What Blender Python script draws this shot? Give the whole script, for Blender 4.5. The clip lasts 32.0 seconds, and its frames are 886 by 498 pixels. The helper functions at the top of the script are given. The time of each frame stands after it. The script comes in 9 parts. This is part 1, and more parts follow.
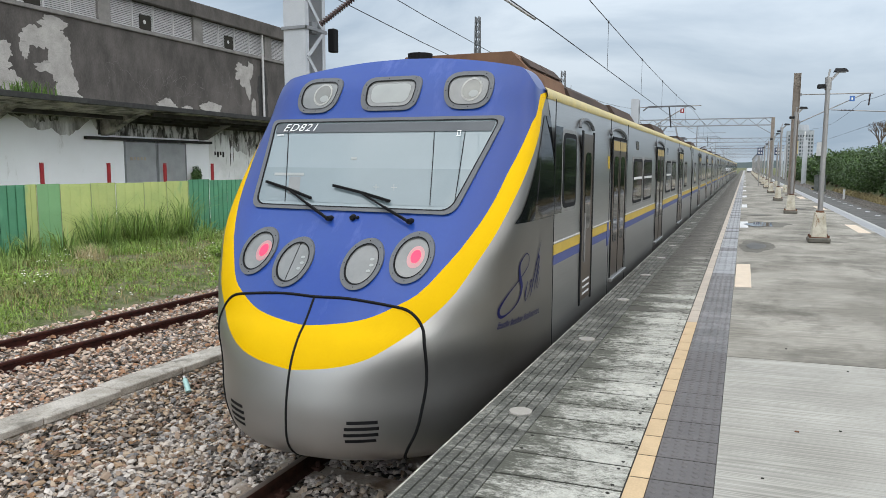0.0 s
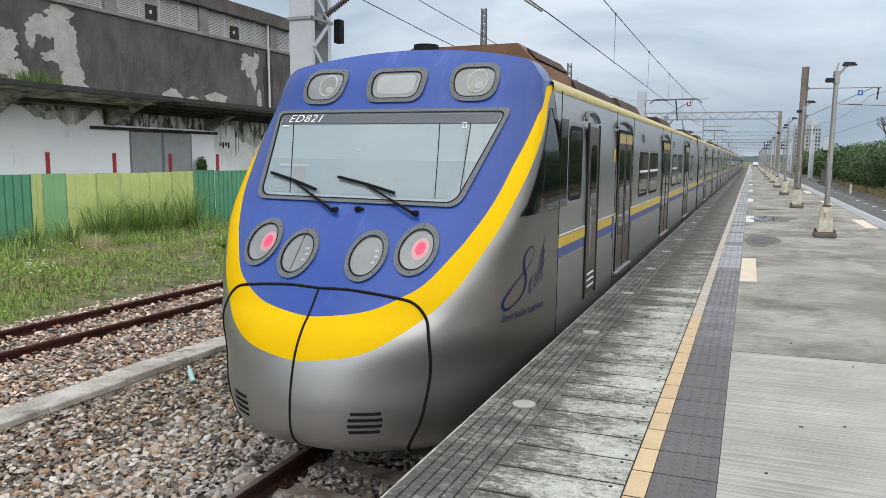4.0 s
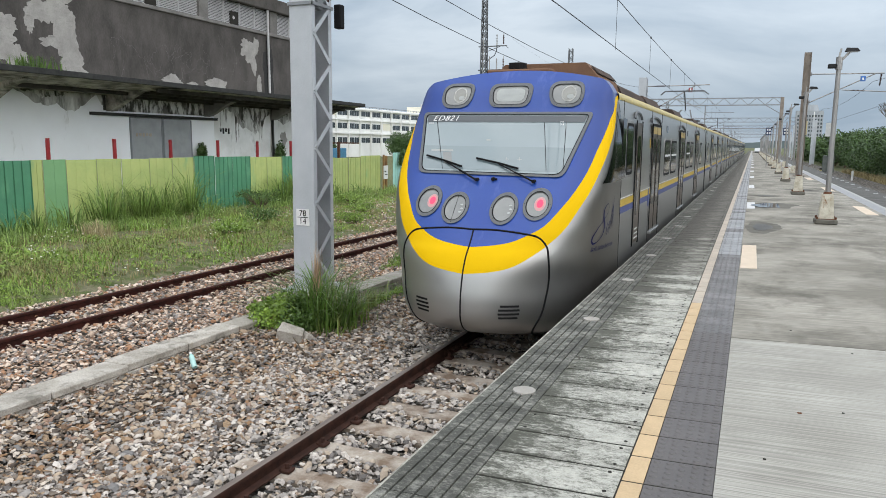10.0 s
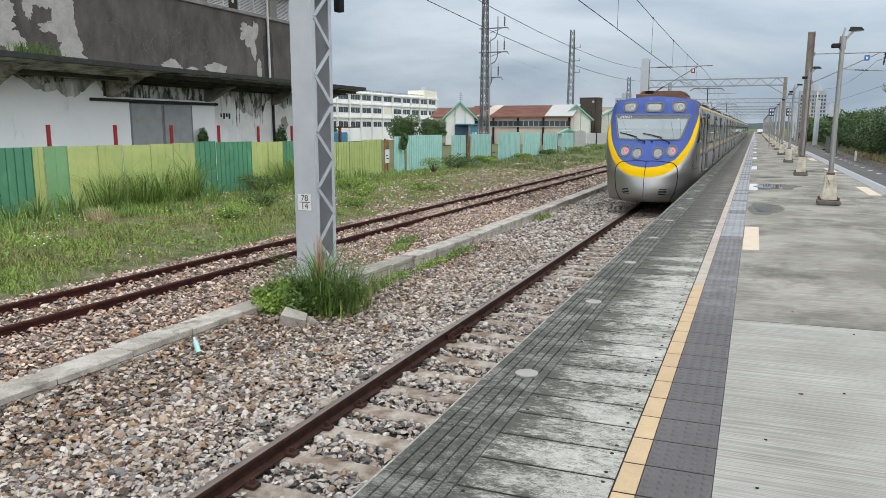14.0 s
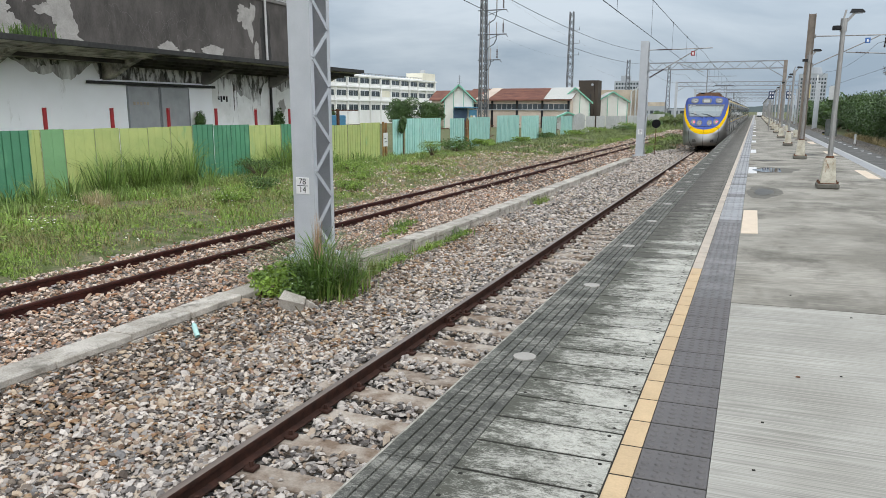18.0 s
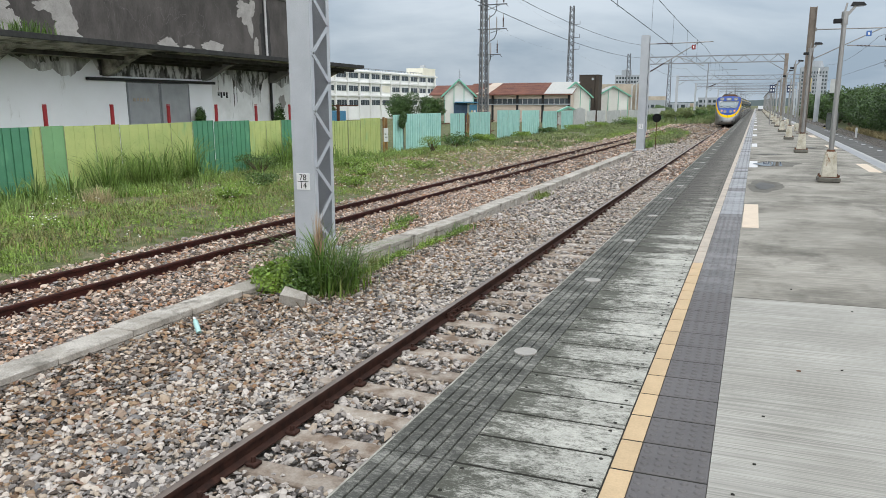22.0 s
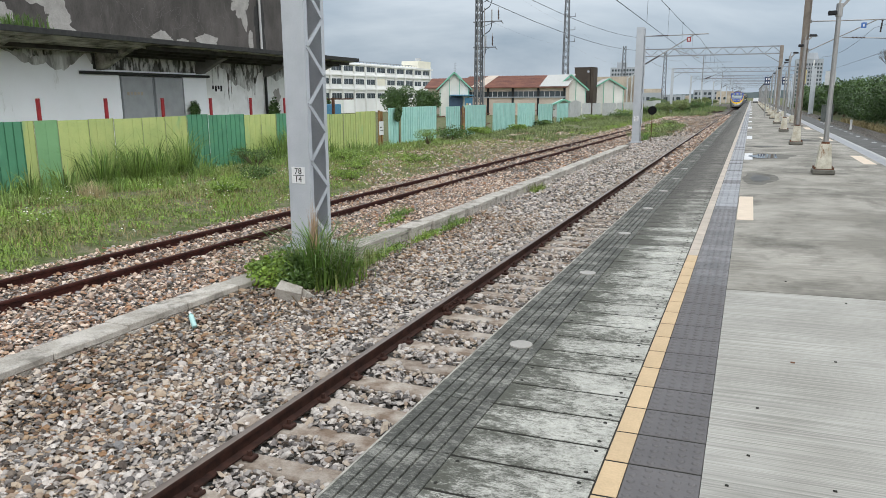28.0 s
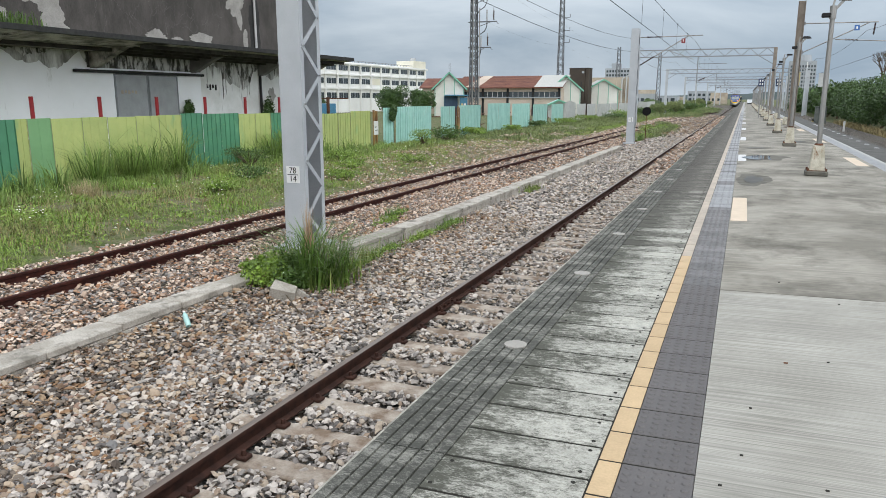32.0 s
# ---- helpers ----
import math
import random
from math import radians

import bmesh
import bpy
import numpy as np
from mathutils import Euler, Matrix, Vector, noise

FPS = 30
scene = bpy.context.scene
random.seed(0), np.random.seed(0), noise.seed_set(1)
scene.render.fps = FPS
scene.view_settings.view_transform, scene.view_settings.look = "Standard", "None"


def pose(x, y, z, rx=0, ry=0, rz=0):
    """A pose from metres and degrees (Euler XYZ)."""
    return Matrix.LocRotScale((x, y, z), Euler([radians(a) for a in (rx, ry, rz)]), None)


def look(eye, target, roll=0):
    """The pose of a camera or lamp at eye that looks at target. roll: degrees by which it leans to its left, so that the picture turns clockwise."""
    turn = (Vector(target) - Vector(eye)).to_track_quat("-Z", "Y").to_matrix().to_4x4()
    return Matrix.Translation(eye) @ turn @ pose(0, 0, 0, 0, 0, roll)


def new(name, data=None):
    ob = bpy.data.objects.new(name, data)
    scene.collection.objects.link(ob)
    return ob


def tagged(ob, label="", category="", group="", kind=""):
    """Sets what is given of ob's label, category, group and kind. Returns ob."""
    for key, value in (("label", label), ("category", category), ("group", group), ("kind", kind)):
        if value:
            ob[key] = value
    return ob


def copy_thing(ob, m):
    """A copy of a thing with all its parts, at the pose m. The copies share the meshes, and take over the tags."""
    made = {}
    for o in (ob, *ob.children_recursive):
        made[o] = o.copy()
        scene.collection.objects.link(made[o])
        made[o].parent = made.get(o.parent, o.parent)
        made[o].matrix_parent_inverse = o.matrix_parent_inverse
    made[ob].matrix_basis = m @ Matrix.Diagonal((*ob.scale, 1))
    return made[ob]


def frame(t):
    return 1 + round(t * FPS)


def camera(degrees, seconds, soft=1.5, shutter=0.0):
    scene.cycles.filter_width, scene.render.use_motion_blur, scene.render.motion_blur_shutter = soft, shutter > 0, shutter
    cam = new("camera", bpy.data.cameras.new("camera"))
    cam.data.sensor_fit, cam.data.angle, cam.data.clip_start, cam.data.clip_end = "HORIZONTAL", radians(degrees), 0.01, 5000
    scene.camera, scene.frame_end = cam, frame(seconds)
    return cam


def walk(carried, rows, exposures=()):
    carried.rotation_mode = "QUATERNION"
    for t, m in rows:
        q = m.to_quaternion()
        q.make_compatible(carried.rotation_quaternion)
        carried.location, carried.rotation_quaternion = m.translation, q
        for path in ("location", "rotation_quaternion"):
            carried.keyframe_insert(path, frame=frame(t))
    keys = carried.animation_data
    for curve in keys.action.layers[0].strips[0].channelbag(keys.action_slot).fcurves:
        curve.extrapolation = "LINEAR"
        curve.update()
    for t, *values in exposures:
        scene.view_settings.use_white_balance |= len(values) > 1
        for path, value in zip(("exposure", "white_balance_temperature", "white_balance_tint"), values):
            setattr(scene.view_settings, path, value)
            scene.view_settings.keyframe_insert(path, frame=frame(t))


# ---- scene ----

EXPOSURE = 0.04
cam = camera(63.25, 32.0, soft=0.55)


def hand_held(x, y, z, turn, tilt, roll):
    """Pose of the camera from its place, its turn to the left of the track, its tilt and its roll, in degrees."""
    a, b = radians(turn), radians(tilt)
    ahead = Vector((-math.sin(a) * math.cos(b), math.cos(a) * math.cos(b), -math.sin(b)))
    eye = Vector((x, y, z))
    return look(eye, eye + ahead * 5.0, roll)


walk(cam, [
    (0.0, hand_held(0.466, -0.010, 1.550, 22.620, 6.617, 0.226)),
    (0.5, hand_held(0.466, -0.009, 1.550, 22.681, 6.706, 0.178)),
    (1.0, hand_held(0.465, -0.007, 1.550, 22.720, 6.802, 0.255)),
    (1.5, hand_held(0.464, -0.006, 1.550, 22.737, 6.912, 0.389)),
    (2.0, hand_held(0.463, -0.004, 1.550, 22.802, 7.032, 0.471)),
    (2.5, hand_held(0.462, -0.003, 1.550, 22.853, 7.104, 0.600)),
    (3.0, hand_held(0.462, -0.003, 1.550, 22.920, 7.162, 0.632)),
    (3.5, hand_held(0.462, -0.003, 1.549, 22.960, 7.192, 0.573)),
    (5.5, hand_held(0.464, -0.004, 1.552, 23.103, 7.470, 0.712)),
    (6.0, hand_held(0.463, -0.003, 1.552, 23.108, 7.541, 0.722)),
    (6.5, hand_held(0.462, -0.002, 1.552, 23.140, 7.618, 0.688)),
    (7.0, hand_held(0.462, -0.001, 1.553, 23.146, 7.683, 0.694)),
    (7.5, hand_held(0.462, -0.002, 1.554, 23.145, 7.758, 0.686)),
    (8.0, hand_held(0.462, -0.005, 1.554, 23.139, 7.857, 0.621)),
    (8.5, hand_held(0.463, -0.008, 1.555, 23.092, 7.971, 0.543)),
    (9.0, hand_held(0.463, -0.009, 1.555, 23.042, 8.119, 0.554)),
    (9.5, hand_held(0.464, -0.010, 1.555, 22.998, 8.247, 0.639)),
    (10.0, hand_held(0.464, -0.009, 1.555, 23.016, 8.337, 0.620)),
    (10.5, hand_held(0.465, -0.008, 1.556, 23.053, 8.448, 0.597)),
    (11.0, hand_held(0.466, -0.008, 1.556, 23.096, 8.610, 0.485)),
    (11.5, hand_held(0.466, -0.007, 1.556, 23.201, 8.784, 0.356)),
    (12.0, hand_held(0.466, -0.007, 1.557, 23.302, 8.925, 0.301)),
    (12.5, hand_held(0.467, -0.008, 1.557, 23.341, 9.040, 0.271)),
    (13.0, hand_held(0.467, -0.010, 1.558, 23.339, 9.180, 0.235)),
    (13.5, hand_held(0.468, -0.012, 1.558, 23.274, 9.372, 0.195)),
    (14.0, hand_held(0.468, -0.014, 1.559, 23.188, 9.634, 0.165)),
    (14.5, hand_held(0.469, -0.015, 1.559, 23.155, 9.865, 0.041)),
    (16.5, hand_held(0.470, -0.010, 1.559, 23.069, 10.467, 0.088)),
    (17.0, hand_held(0.469, -0.008, 1.558, 23.054, 10.604, 0.134)),
    (17.5, hand_held(0.468, -0.006, 1.557, 23.039, 10.762, 0.162)),
    (18.0, hand_held(0.467, -0.003, 1.556, 23.071, 10.935, 0.173)),
    (18.5, hand_held(0.467, -0.001, 1.556, 23.124, 11.072, 0.173)),
    (19.0, hand_held(0.466, 0.000, 1.556, 23.171, 11.168, 0.140)),
    (19.5, hand_held(0.466, -0.000, 1.557, 23.176, 11.214, 0.159)),
    (20.0, hand_held(0.467, -0.001, 1.557, 23.186, 11.263, 0.127)),
    (20.5, hand_held(0.468, -0.002, 1.558, 23.171, 11.297, 0.086)),
    (21.0, hand_held(0.468, -0.002, 1.558, 23.168, 11.291, 0.018)),
    (21.5, hand_held(0.469, -0.002, 1.558, 23.148, 11.301, 0.053)),
    (22.0, hand_held(0.469, -0.003, 1.558, 23.144, 11.318, -0.064)),
    (22.5, hand_held(0.470, -0.004, 1.559, 23.097, 11.340, -0.016)),
    (23.0, hand_held(0.470, -0.005, 1.559, 23.081, 11.378, 0.045)),
    (23.5, hand_held(0.470, -0.006, 1.559, 23.068, 11.414, 0.053)),
    (24.0, hand_held(0.470, -0.006, 1.559, 23.057, 11.466, 0.031)),
    (24.5, hand_held(0.470, -0.005, 1.558, 22.996, 11.525, -0.062)),
    (25.0, hand_held(0.470, -0.003, 1.558, 22.856, 11.584, -0.057)),
    (25.5, hand_held(0.470, -0.001, 1.558, 22.671, 11.612, -0.057)),
    (27.5, hand_held(0.473, -0.003, 1.559, 22.749, 11.853, -0.209)),
    (28.0, hand_held(0.474, -0.003, 1.560, 22.818, 11.854, -0.216)),
    (28.5, hand_held(0.474, -0.005, 1.560, 22.807, 11.856, -0.202)),
    (29.0, hand_held(0.475, -0.006, 1.561, 22.719, 11.809, -0.160)),
    (29.5, hand_held(0.474, -0.008, 1.561, 22.628, 11.747, -0.126)),
    (30.0, hand_held(0.474, -0.010, 1.561, 22.551, 11.671, -0.066)),
    (30.5, hand_held(0.473, -0.011, 1.561, 22.494, 11.645, 0.002)),
    (31.0, hand_held(0.472, -0.011, 1.561, 22.437, 11.659, 0.063)),
    (31.5, hand_held(0.472, -0.010, 1.560, 22.385, 11.780, 0.138)),
    (32.0, hand_held(0.472, -0.009, 1.560, 22.360, 11.856, 0.067)),
], exposures=[(0.0, EXPOSURE + 0.09), (8.0, EXPOSURE + 0.09), (13.0, EXPOSURE), (32.0, EXPOSURE)])

# ---- sky and sun: a bright overcast day ----
VEILED_SUN = Vector((31, -34, 23)).normalized()
world = bpy.data.worlds.new("sky")
scene.world = world
world.use_nodes = True
wt = world.node_tree
wt.nodes.clear()


sky = wt.nodes.new("ShaderNodeTexSky")
sky.sky_type = "NISHITA"
sky.sun_disc = False
sky.sun_elevation = math.asin(VEILED_SUN.z)
sky.sun_rotation = math.atan2(VEILED_SUN.x, VEILED_SUN.y)
sky.air_density, sky.dust_density = 1.0, 2.5
coords = wt.nodes.new("ShaderNodeTexCoord")
stretch = wt.nodes.new("ShaderNodeMapping")
stretch.inputs["Scale"].default_value = (1.0, 1.0, 3.2)
wt.links.new(coords.outputs["Generated"], stretch.inputs["Vector"])
clouds = wt.nodes.new("ShaderNodeTexNoise")
clouds.inputs["Scale"].default_value = 2.1
clouds.inputs["Detail"].default_value = 7.0
clouds.inputs["Roughness"].default_value = 0.55
clouds.inputs["Distortion"].default_value = 0.4
wt.links.new(stretch.outputs[0], clouds.inputs["Vector"])
shade = wt.nodes.new("ShaderNodeValToRGB")
shade.color_ramp.elements[0].position, shade.color_ramp.elements[0].color = 0.36, (0.355, 0.455, 0.57, 1)
shade.color_ramp.elements[1].position, shade.color_ramp.elements[1].color = 0.62, (0.72, 0.81, 0.90, 1)
wt.links.new(clouds.outputs["Fac"], shade.inputs["Fac"])
veil = wt.nodes.new("ShaderNodeMix")
veil.data_type = "RGBA"
veil.inputs["Factor"].default_value = 0.9
dim = wt.nodes.new("ShaderNodeVectorMath")
dim.operation = "SCALE"
dim.inputs["Scale"].default_value = 0.10
wt.links.new(sky.outputs[0], dim.inputs[0])
wt.links.new(dim.outputs[0], veil.inputs["A"])
wt.links.new(shade.outputs[0], veil.inputs["B"])
# an overcast sky is brightest overhead
split = wt.nodes.new("ShaderNodeSeparateXYZ")
wt.links.new(coords.outputs["Generated"], split.inputs[0])
lift = wt.nodes.new("ShaderNodeMapRange")
for key, value in (("From Min", 0.1), ("From Max", 1.0), ("To Min", 1.0), ("To Max", 1.85)):
    lift.inputs[key].default_value = value
wt.links.new(split.outputs["Z"], lift.inputs["Value"])
ground_glow = wt.nodes.new("ShaderNodeBackground")
# and brighter round the veiled sun
toward = wt.nodes.new("ShaderNodeVectorMath")
toward.operation = "DOT_PRODUCT"
toward.inputs[1].default_value = VEILED_SUN
wt.links.new(coords.outputs["Generated"], toward.inputs[0])
glow = wt.nodes.new("ShaderNodeMapRange")
for key, value in (("From Min", -1.0), ("From Max", 1.0), ("To Min", 0.78), ("To Max", 1.62)):
    glow.inputs[key].default_value = value
wt.links.new(toward.outputs["Value"], glow.inputs["Value"])
total_lift = wt.nodes.new("ShaderNodeMath")
total_lift.operation = "MULTIPLY"
wt.links.new(lift.outputs["Result"], total_lift.inputs[0])
wt.links.new(glow.outputs["Result"], total_lift.inputs[1])
wt.links.new(total_lift.outputs[0], ground_glow.inputs["Strength"])
# and its high cloud is whiter than the blue-grey rim
white = wt.nodes.new("ShaderNodeMix")
white.data_type, white.blend_type = "RGBA", "MULTIPLY"
high = wt.nodes.new("ShaderNodeMapRange")
high.inputs["From Min"].default_value, high.inputs["From Max"].default_value = 0.25, 0.6
wt.links.new(split.outputs["Z"], high.inputs["Value"])
wt.links.new(high.outputs["Result"], white.inputs["Factor"])
white.inputs["B"].default_value = (1.09, 1.0, 0.93, 1)
wt.links.new(veil.outputs["Result"], white.inputs["A"])
wt.links.new(white.outputs["Result"], ground_glow.inputs["Color"])
sky_out = wt.nodes.new("ShaderNodeOutputWorld")
wt.links.new(ground_glow.outputs[0], sky_out.inputs["Surface"])

sun = new("sun", bpy.data.lights.new("sun", "SUN"))
sun.data.energy, sun.data.angle, sun.data.color = 1.5, radians(140), (1.0, 0.945, 0.86)
sun.matrix_world = look(VEILED_SUN * 60, (0, 0, 0))

# ---- materials ----
def material(name, base, rough=0.6, metal=0.0, second=None, scale=6.0, amount=0.5, bump=0.0, fine=60.0, coat=0.0, coat_rough=0.05, stain=None,
             stain_scale=1.2, stain_level=0.55, stain_soft=0.1, stain_stretch=(1, 1, 1), stretch=(1, 1, 1), grain_stretch=None, vary=0.0, island=False, emit=None, power=0.0, spec=0.5, grain_mix=0.35, local=False):
    """A surface with grain (fine), blotches (scale) of a second colour, and stains with their own shape."""
    mat = bpy.data.materials.new(name)
    mat.use_nodes = True
    nt = mat.node_tree
    bsdf = nt.nodes["Principled BSDF"]
    bsdf.inputs["Roughness"].default_value, bsdf.inputs["Metallic"].default_value = rough, metal
    bsdf.inputs["Coat Weight"].default_value = coat
    bsdf.inputs["Coat Roughness"].default_value = coat_rough
    # weathered, porous surfaces shine little
    bsdf.inputs["Specular IOR Level"].default_value = 0.18 if rough >= 0.7 and spec == 0.5 else spec
    tc = nt.nodes.new("ShaderNodeTexCoord")
    # still things take their pattern from the place, the train carries its own
    here = tc.outputs["Object"] if local else nt.nodes.new("ShaderNodeNewGeometry").outputs["Position"]
    mp = nt.nodes.new("ShaderNodeMapping")
    mp.inputs["Scale"].default_value = stretch
    nt.links.new(here, mp.inputs["Vector"])

    def noise_tex(sc, detail, vec=mp, rough_=0.6):
        n = nt.nodes.new("ShaderNodeTexNoise")
        n.inputs["Scale"].default_value, n.inputs["Detail"].default_value, n.inputs["Roughness"].default_value = sc, detail, rough_
        nt.links.new(vec.outputs[0], n.inputs["Vector"])
        return n

    def mix(fac, a, b, blend="MIX"):
        m = nt.nodes.new("ShaderNodeMix")
        m.data_type, m.blend_type = "RGBA", blend
        for sock, val in (("Factor", fac), ("A", a), ("B", b)):
            if isinstance(val, (int, float)):
                m.inputs[sock].default_value = val
            elif isinstance(val, tuple):
                m.inputs[sock].default_value = (*val[:3], 1)
            else:
                nt.links.new(val, m.inputs[sock])
        return m.outputs["Result"]

    def ramp(src, lo, hi):
        r = nt.nodes.new("ShaderNodeMapRange")
        r.inputs["From Min"].default_value, r.inputs["From Max"].default_value = lo, hi
        nt.links.new(src, r.inputs["Value"])
        return r.outputs["Result"]

    second = second or tuple(c * 0.72 for c in base)
    gp = mp
    if grain_stretch:
        gp = nt.nodes.new("ShaderNodeMapping")
        gp.inputs["Scale"].default_value = grain_stretch
        nt.links.new(here, gp.inputs["Vector"])
    grain = noise_tex(fine, 4, gp)
    blot = noise_tex(scale, 5)
    col = mix(ramp(blot.outputs["Fac"], 0.5 - 0.22 / max(amount, 0.05) * 0.5, 0.5 + 0.22 / max(amount, 0.05) * 0.5), second, base)
    col = mix(grain_mix * amount, col, mix(ramp(grain.outputs["Fac"], 0.35, 0.65), (0.35, 0.35, 0.35), (0.68, 0.68, 0.68)), "OVERLAY")
    if stain:
        sp = nt.nodes.new("ShaderNodeMapping")
        sp.inputs["Scale"].default_value = stain_stretch
        nt.links.new(here, sp.inputs["Vector"])
        st = noise_tex(stain_scale, 6, sp, 0.65)
        col = mix(ramp(st.outputs["Fac"], stain_level, stain_level + stain_soft), col, stain)
    if vary > 0:
        if island:
            src = nt.nodes.new("ShaderNodeNewGeometry").outputs["Random Per Island"]
        else:
            src = nt.nodes.new("ShaderNodeObjectInfo").outputs["Random"]
        hsv = nt.nodes.new("ShaderNodeHueSaturation")
        nt.links.new(col, hsv.inputs["Color"])
        v = nt.nodes.new("ShaderNodeMapRange")
        v.inputs["To Min"].default_value, v.inputs["To Max"].default_value = 1 - vary, 1 + vary
        nt.links.new(src, v.inputs["Value"])
        nt.links.new(v.outputs["Result"], hsv.inputs["Value"])
        col = hsv.outputs["Color"]
    nt.links.new(col, bsdf.inputs["Base Color"])
    if bump > 0:
        b = nt.nodes.new("ShaderNodeBump")
        b.inputs["Strength"].default_value, b.inputs["Distance"].default_value = 0.6, bump
        nt.links.new(grain.outputs["Fac"], b.inputs["Height"])
        nt.links.new(b.outputs[0], bsdf.inputs["Normal"])
    if emit:
        bsdf.inputs["Emission Color"].default_value = (*emit, 1)
        bsdf.inputs["Emission Strength"].default_value = power
    return mat


def stone_material(name, colours, rough=0.85):
    """Loose stones, each of its own colour out of a few."""
    colours = [tuple(0.32 * ((0.92 * c + 0.08 * sum(rgb) / 3) / 0.32) ** 1.22 * f for c, f in zip(rgb, (0.98, 0.92, 0.90))) for rgb in colours]
    mat = material(name, colours[0], rough, scale=25, fine=160, bump=0.004)
    nt = mat.node_tree
    bsdf = nt.nodes["Principled BSDF"]
    old = bsdf.inputs["Base Color"].links[0].from_socket
    geo = nt.nodes.new("ShaderNodeNewGeometry")
    pick = nt.nodes.new("ShaderNodeValToRGB")
    pick.color_ramp.interpolation = "CONSTANT"
    for k, c in enumerate(colours):
        e = pick.color_ramp.elements[k] if k < 2 else pick.color_ramp.elements.new(k / len(colours))
        e.position, e.color = k / len(colours), (*c, 1)
    nt.links.new(geo.outputs["Random Per Island"], pick.inputs["Fac"])
    m = nt.nodes.new("ShaderNodeMix")
    m.data_type = "RGBA"
    m.inputs["Factor"].default_value = 0.88
    nt.links.new(old, m.inputs["A"])
    nt.links.new(pick.outputs[0], m.inputs["B"])
    nt.links.new(m.outputs["Result"], bsdf.inputs["Base Color"])
    return mat


M_CONCRETE = material("platform concrete", (0.378, 0.364, 0.328), 0.8, second=(0.295, 0.282, 0.25), scale=0.9, amount=1.0, fine=1.0, bump=0.004,
                      stain=(0.235, 0.228, 0.20), stain_scale=1.0, stain_level=0.585, stain_soft=0.16, stain_stretch=(0.7, 5.5, 1), grain_stretch=(0.8, 90.0, 1), grain_mix=0.8)
M_CONCRETE_OLD = material("stained platform concrete", (0.34, 0.318, 0.275), 0.75, second=(0.205, 0.19, 0.16), scale=0.75, amount=1.1, fine=1.0, bump=0.003,
                          stain=(0.125, 0.116, 0.096), stain_scale=0.75, stain_level=0.50, stain_soft=0.16, stain_stretch=(1.3, 0.9, 1), grain_stretch=(1.2, 45.0, 1), grain_mix=0.6)


def slab_material(name, pale, dark, level, rough=0.85):
    """Worn concrete slabs: pale where rubbed bare, black with old dirt, more of it towards the platform's edge."""
    mat = material(name, pale, rough, second=tuple(c * 0.8 for c in pale), scale=14, amount=1.0, fine=110, bump=0.0015, vary=0.08, grain_mix=0.5)
    nt = mat.node_tree
    hsv = [n for n in nt.nodes if n.bl_idname == "ShaderNodeHueSaturation"][0]
    old = hsv.inputs["Color"].links[0].from_socket
    geo = nt.nodes.new("ShaderNodeNewGeometry")
    xyz = nt.nodes.new("ShaderNodeSeparateXYZ")
    nt.links.new(geo.outputs["Position"], xyz.inputs[0])
    total = None
    for scale, stretch_, weight in ((1.0, (2.6, 4.2, 1), 0.75), (1.0, (13, 30, 1), 0.75), (1.0, (45, 170, 1), 0.75), (1.0, (170, 380, 1), 0.6)):
        mp = nt.nodes.new("ShaderNodeMapping")
        mp.inputs["Scale"].default_value = stretch_
        nt.links.new(geo.outputs["Position"], mp.inputs["Vector"])
        n = nt.nodes.new("ShaderNodeTexNoise")
        n.inputs["Scale"].default_value, n.inputs["Detail"].default_value, n.inputs["Roughness"].default_value = scale, 6, 0.68
        nt.links.new(mp.outputs[0], n.inputs["Vector"])
        m = nt.nodes.new("ShaderNodeMath")
        m.operation = "MULTIPLY_ADD"
        m.inputs[1].default_value, m.inputs[2].default_value = weight, -0.5 * weight
        nt.links.new(n.outputs["Fac"], m.inputs[0])
        if total is not None:
            nt.links.new(total, m.inputs[2])
            off = nt.nodes.new("ShaderNodeMath")
            off.operation = "ADD"
            off.inputs[1].default_value = -0.5 * weight
            nt.links.new(m.outputs[0], off.inputs[0])
            m = off
        total = m.outputs[0]
    edge = nt.nodes.new("ShaderNodeMapRange")
    for key, value in (("From Min", -0.66), ("From Max", -0.22), ("To Min", -0.17), ("To Max", 0.05)):
        edge.inputs[key].default_value = value
    nt.links.new(xyz.outputs["X"], edge.inputs["Value"])
    both = nt.nodes.new("ShaderNodeMath")
    nt.links.new(total, both.inputs[0])
    nt.links.new(edge.outputs["Result"], both.inputs[1])
    cut = nt.nodes.new("ShaderNodeMapRange")
    cut.inputs["From Min"].default_value, cut.inputs["From Max"].default_value = level - 0.10, level + 0.09
    nt.links.new(both.outputs[0], cut.inputs["Value"])
    m = nt.nodes.new("ShaderNodeMix")
    m.data_type = "RGBA"
    m.inputs["A"].default_value = (*dark, 1)
    nt.links.new(cut.outputs["Result"], m.inputs["Factor"])
    nt.links.new(old, m.inputs["B"])
    nt.links.new(m.outputs["Result"], hsv.inputs["Color"])
    return mat


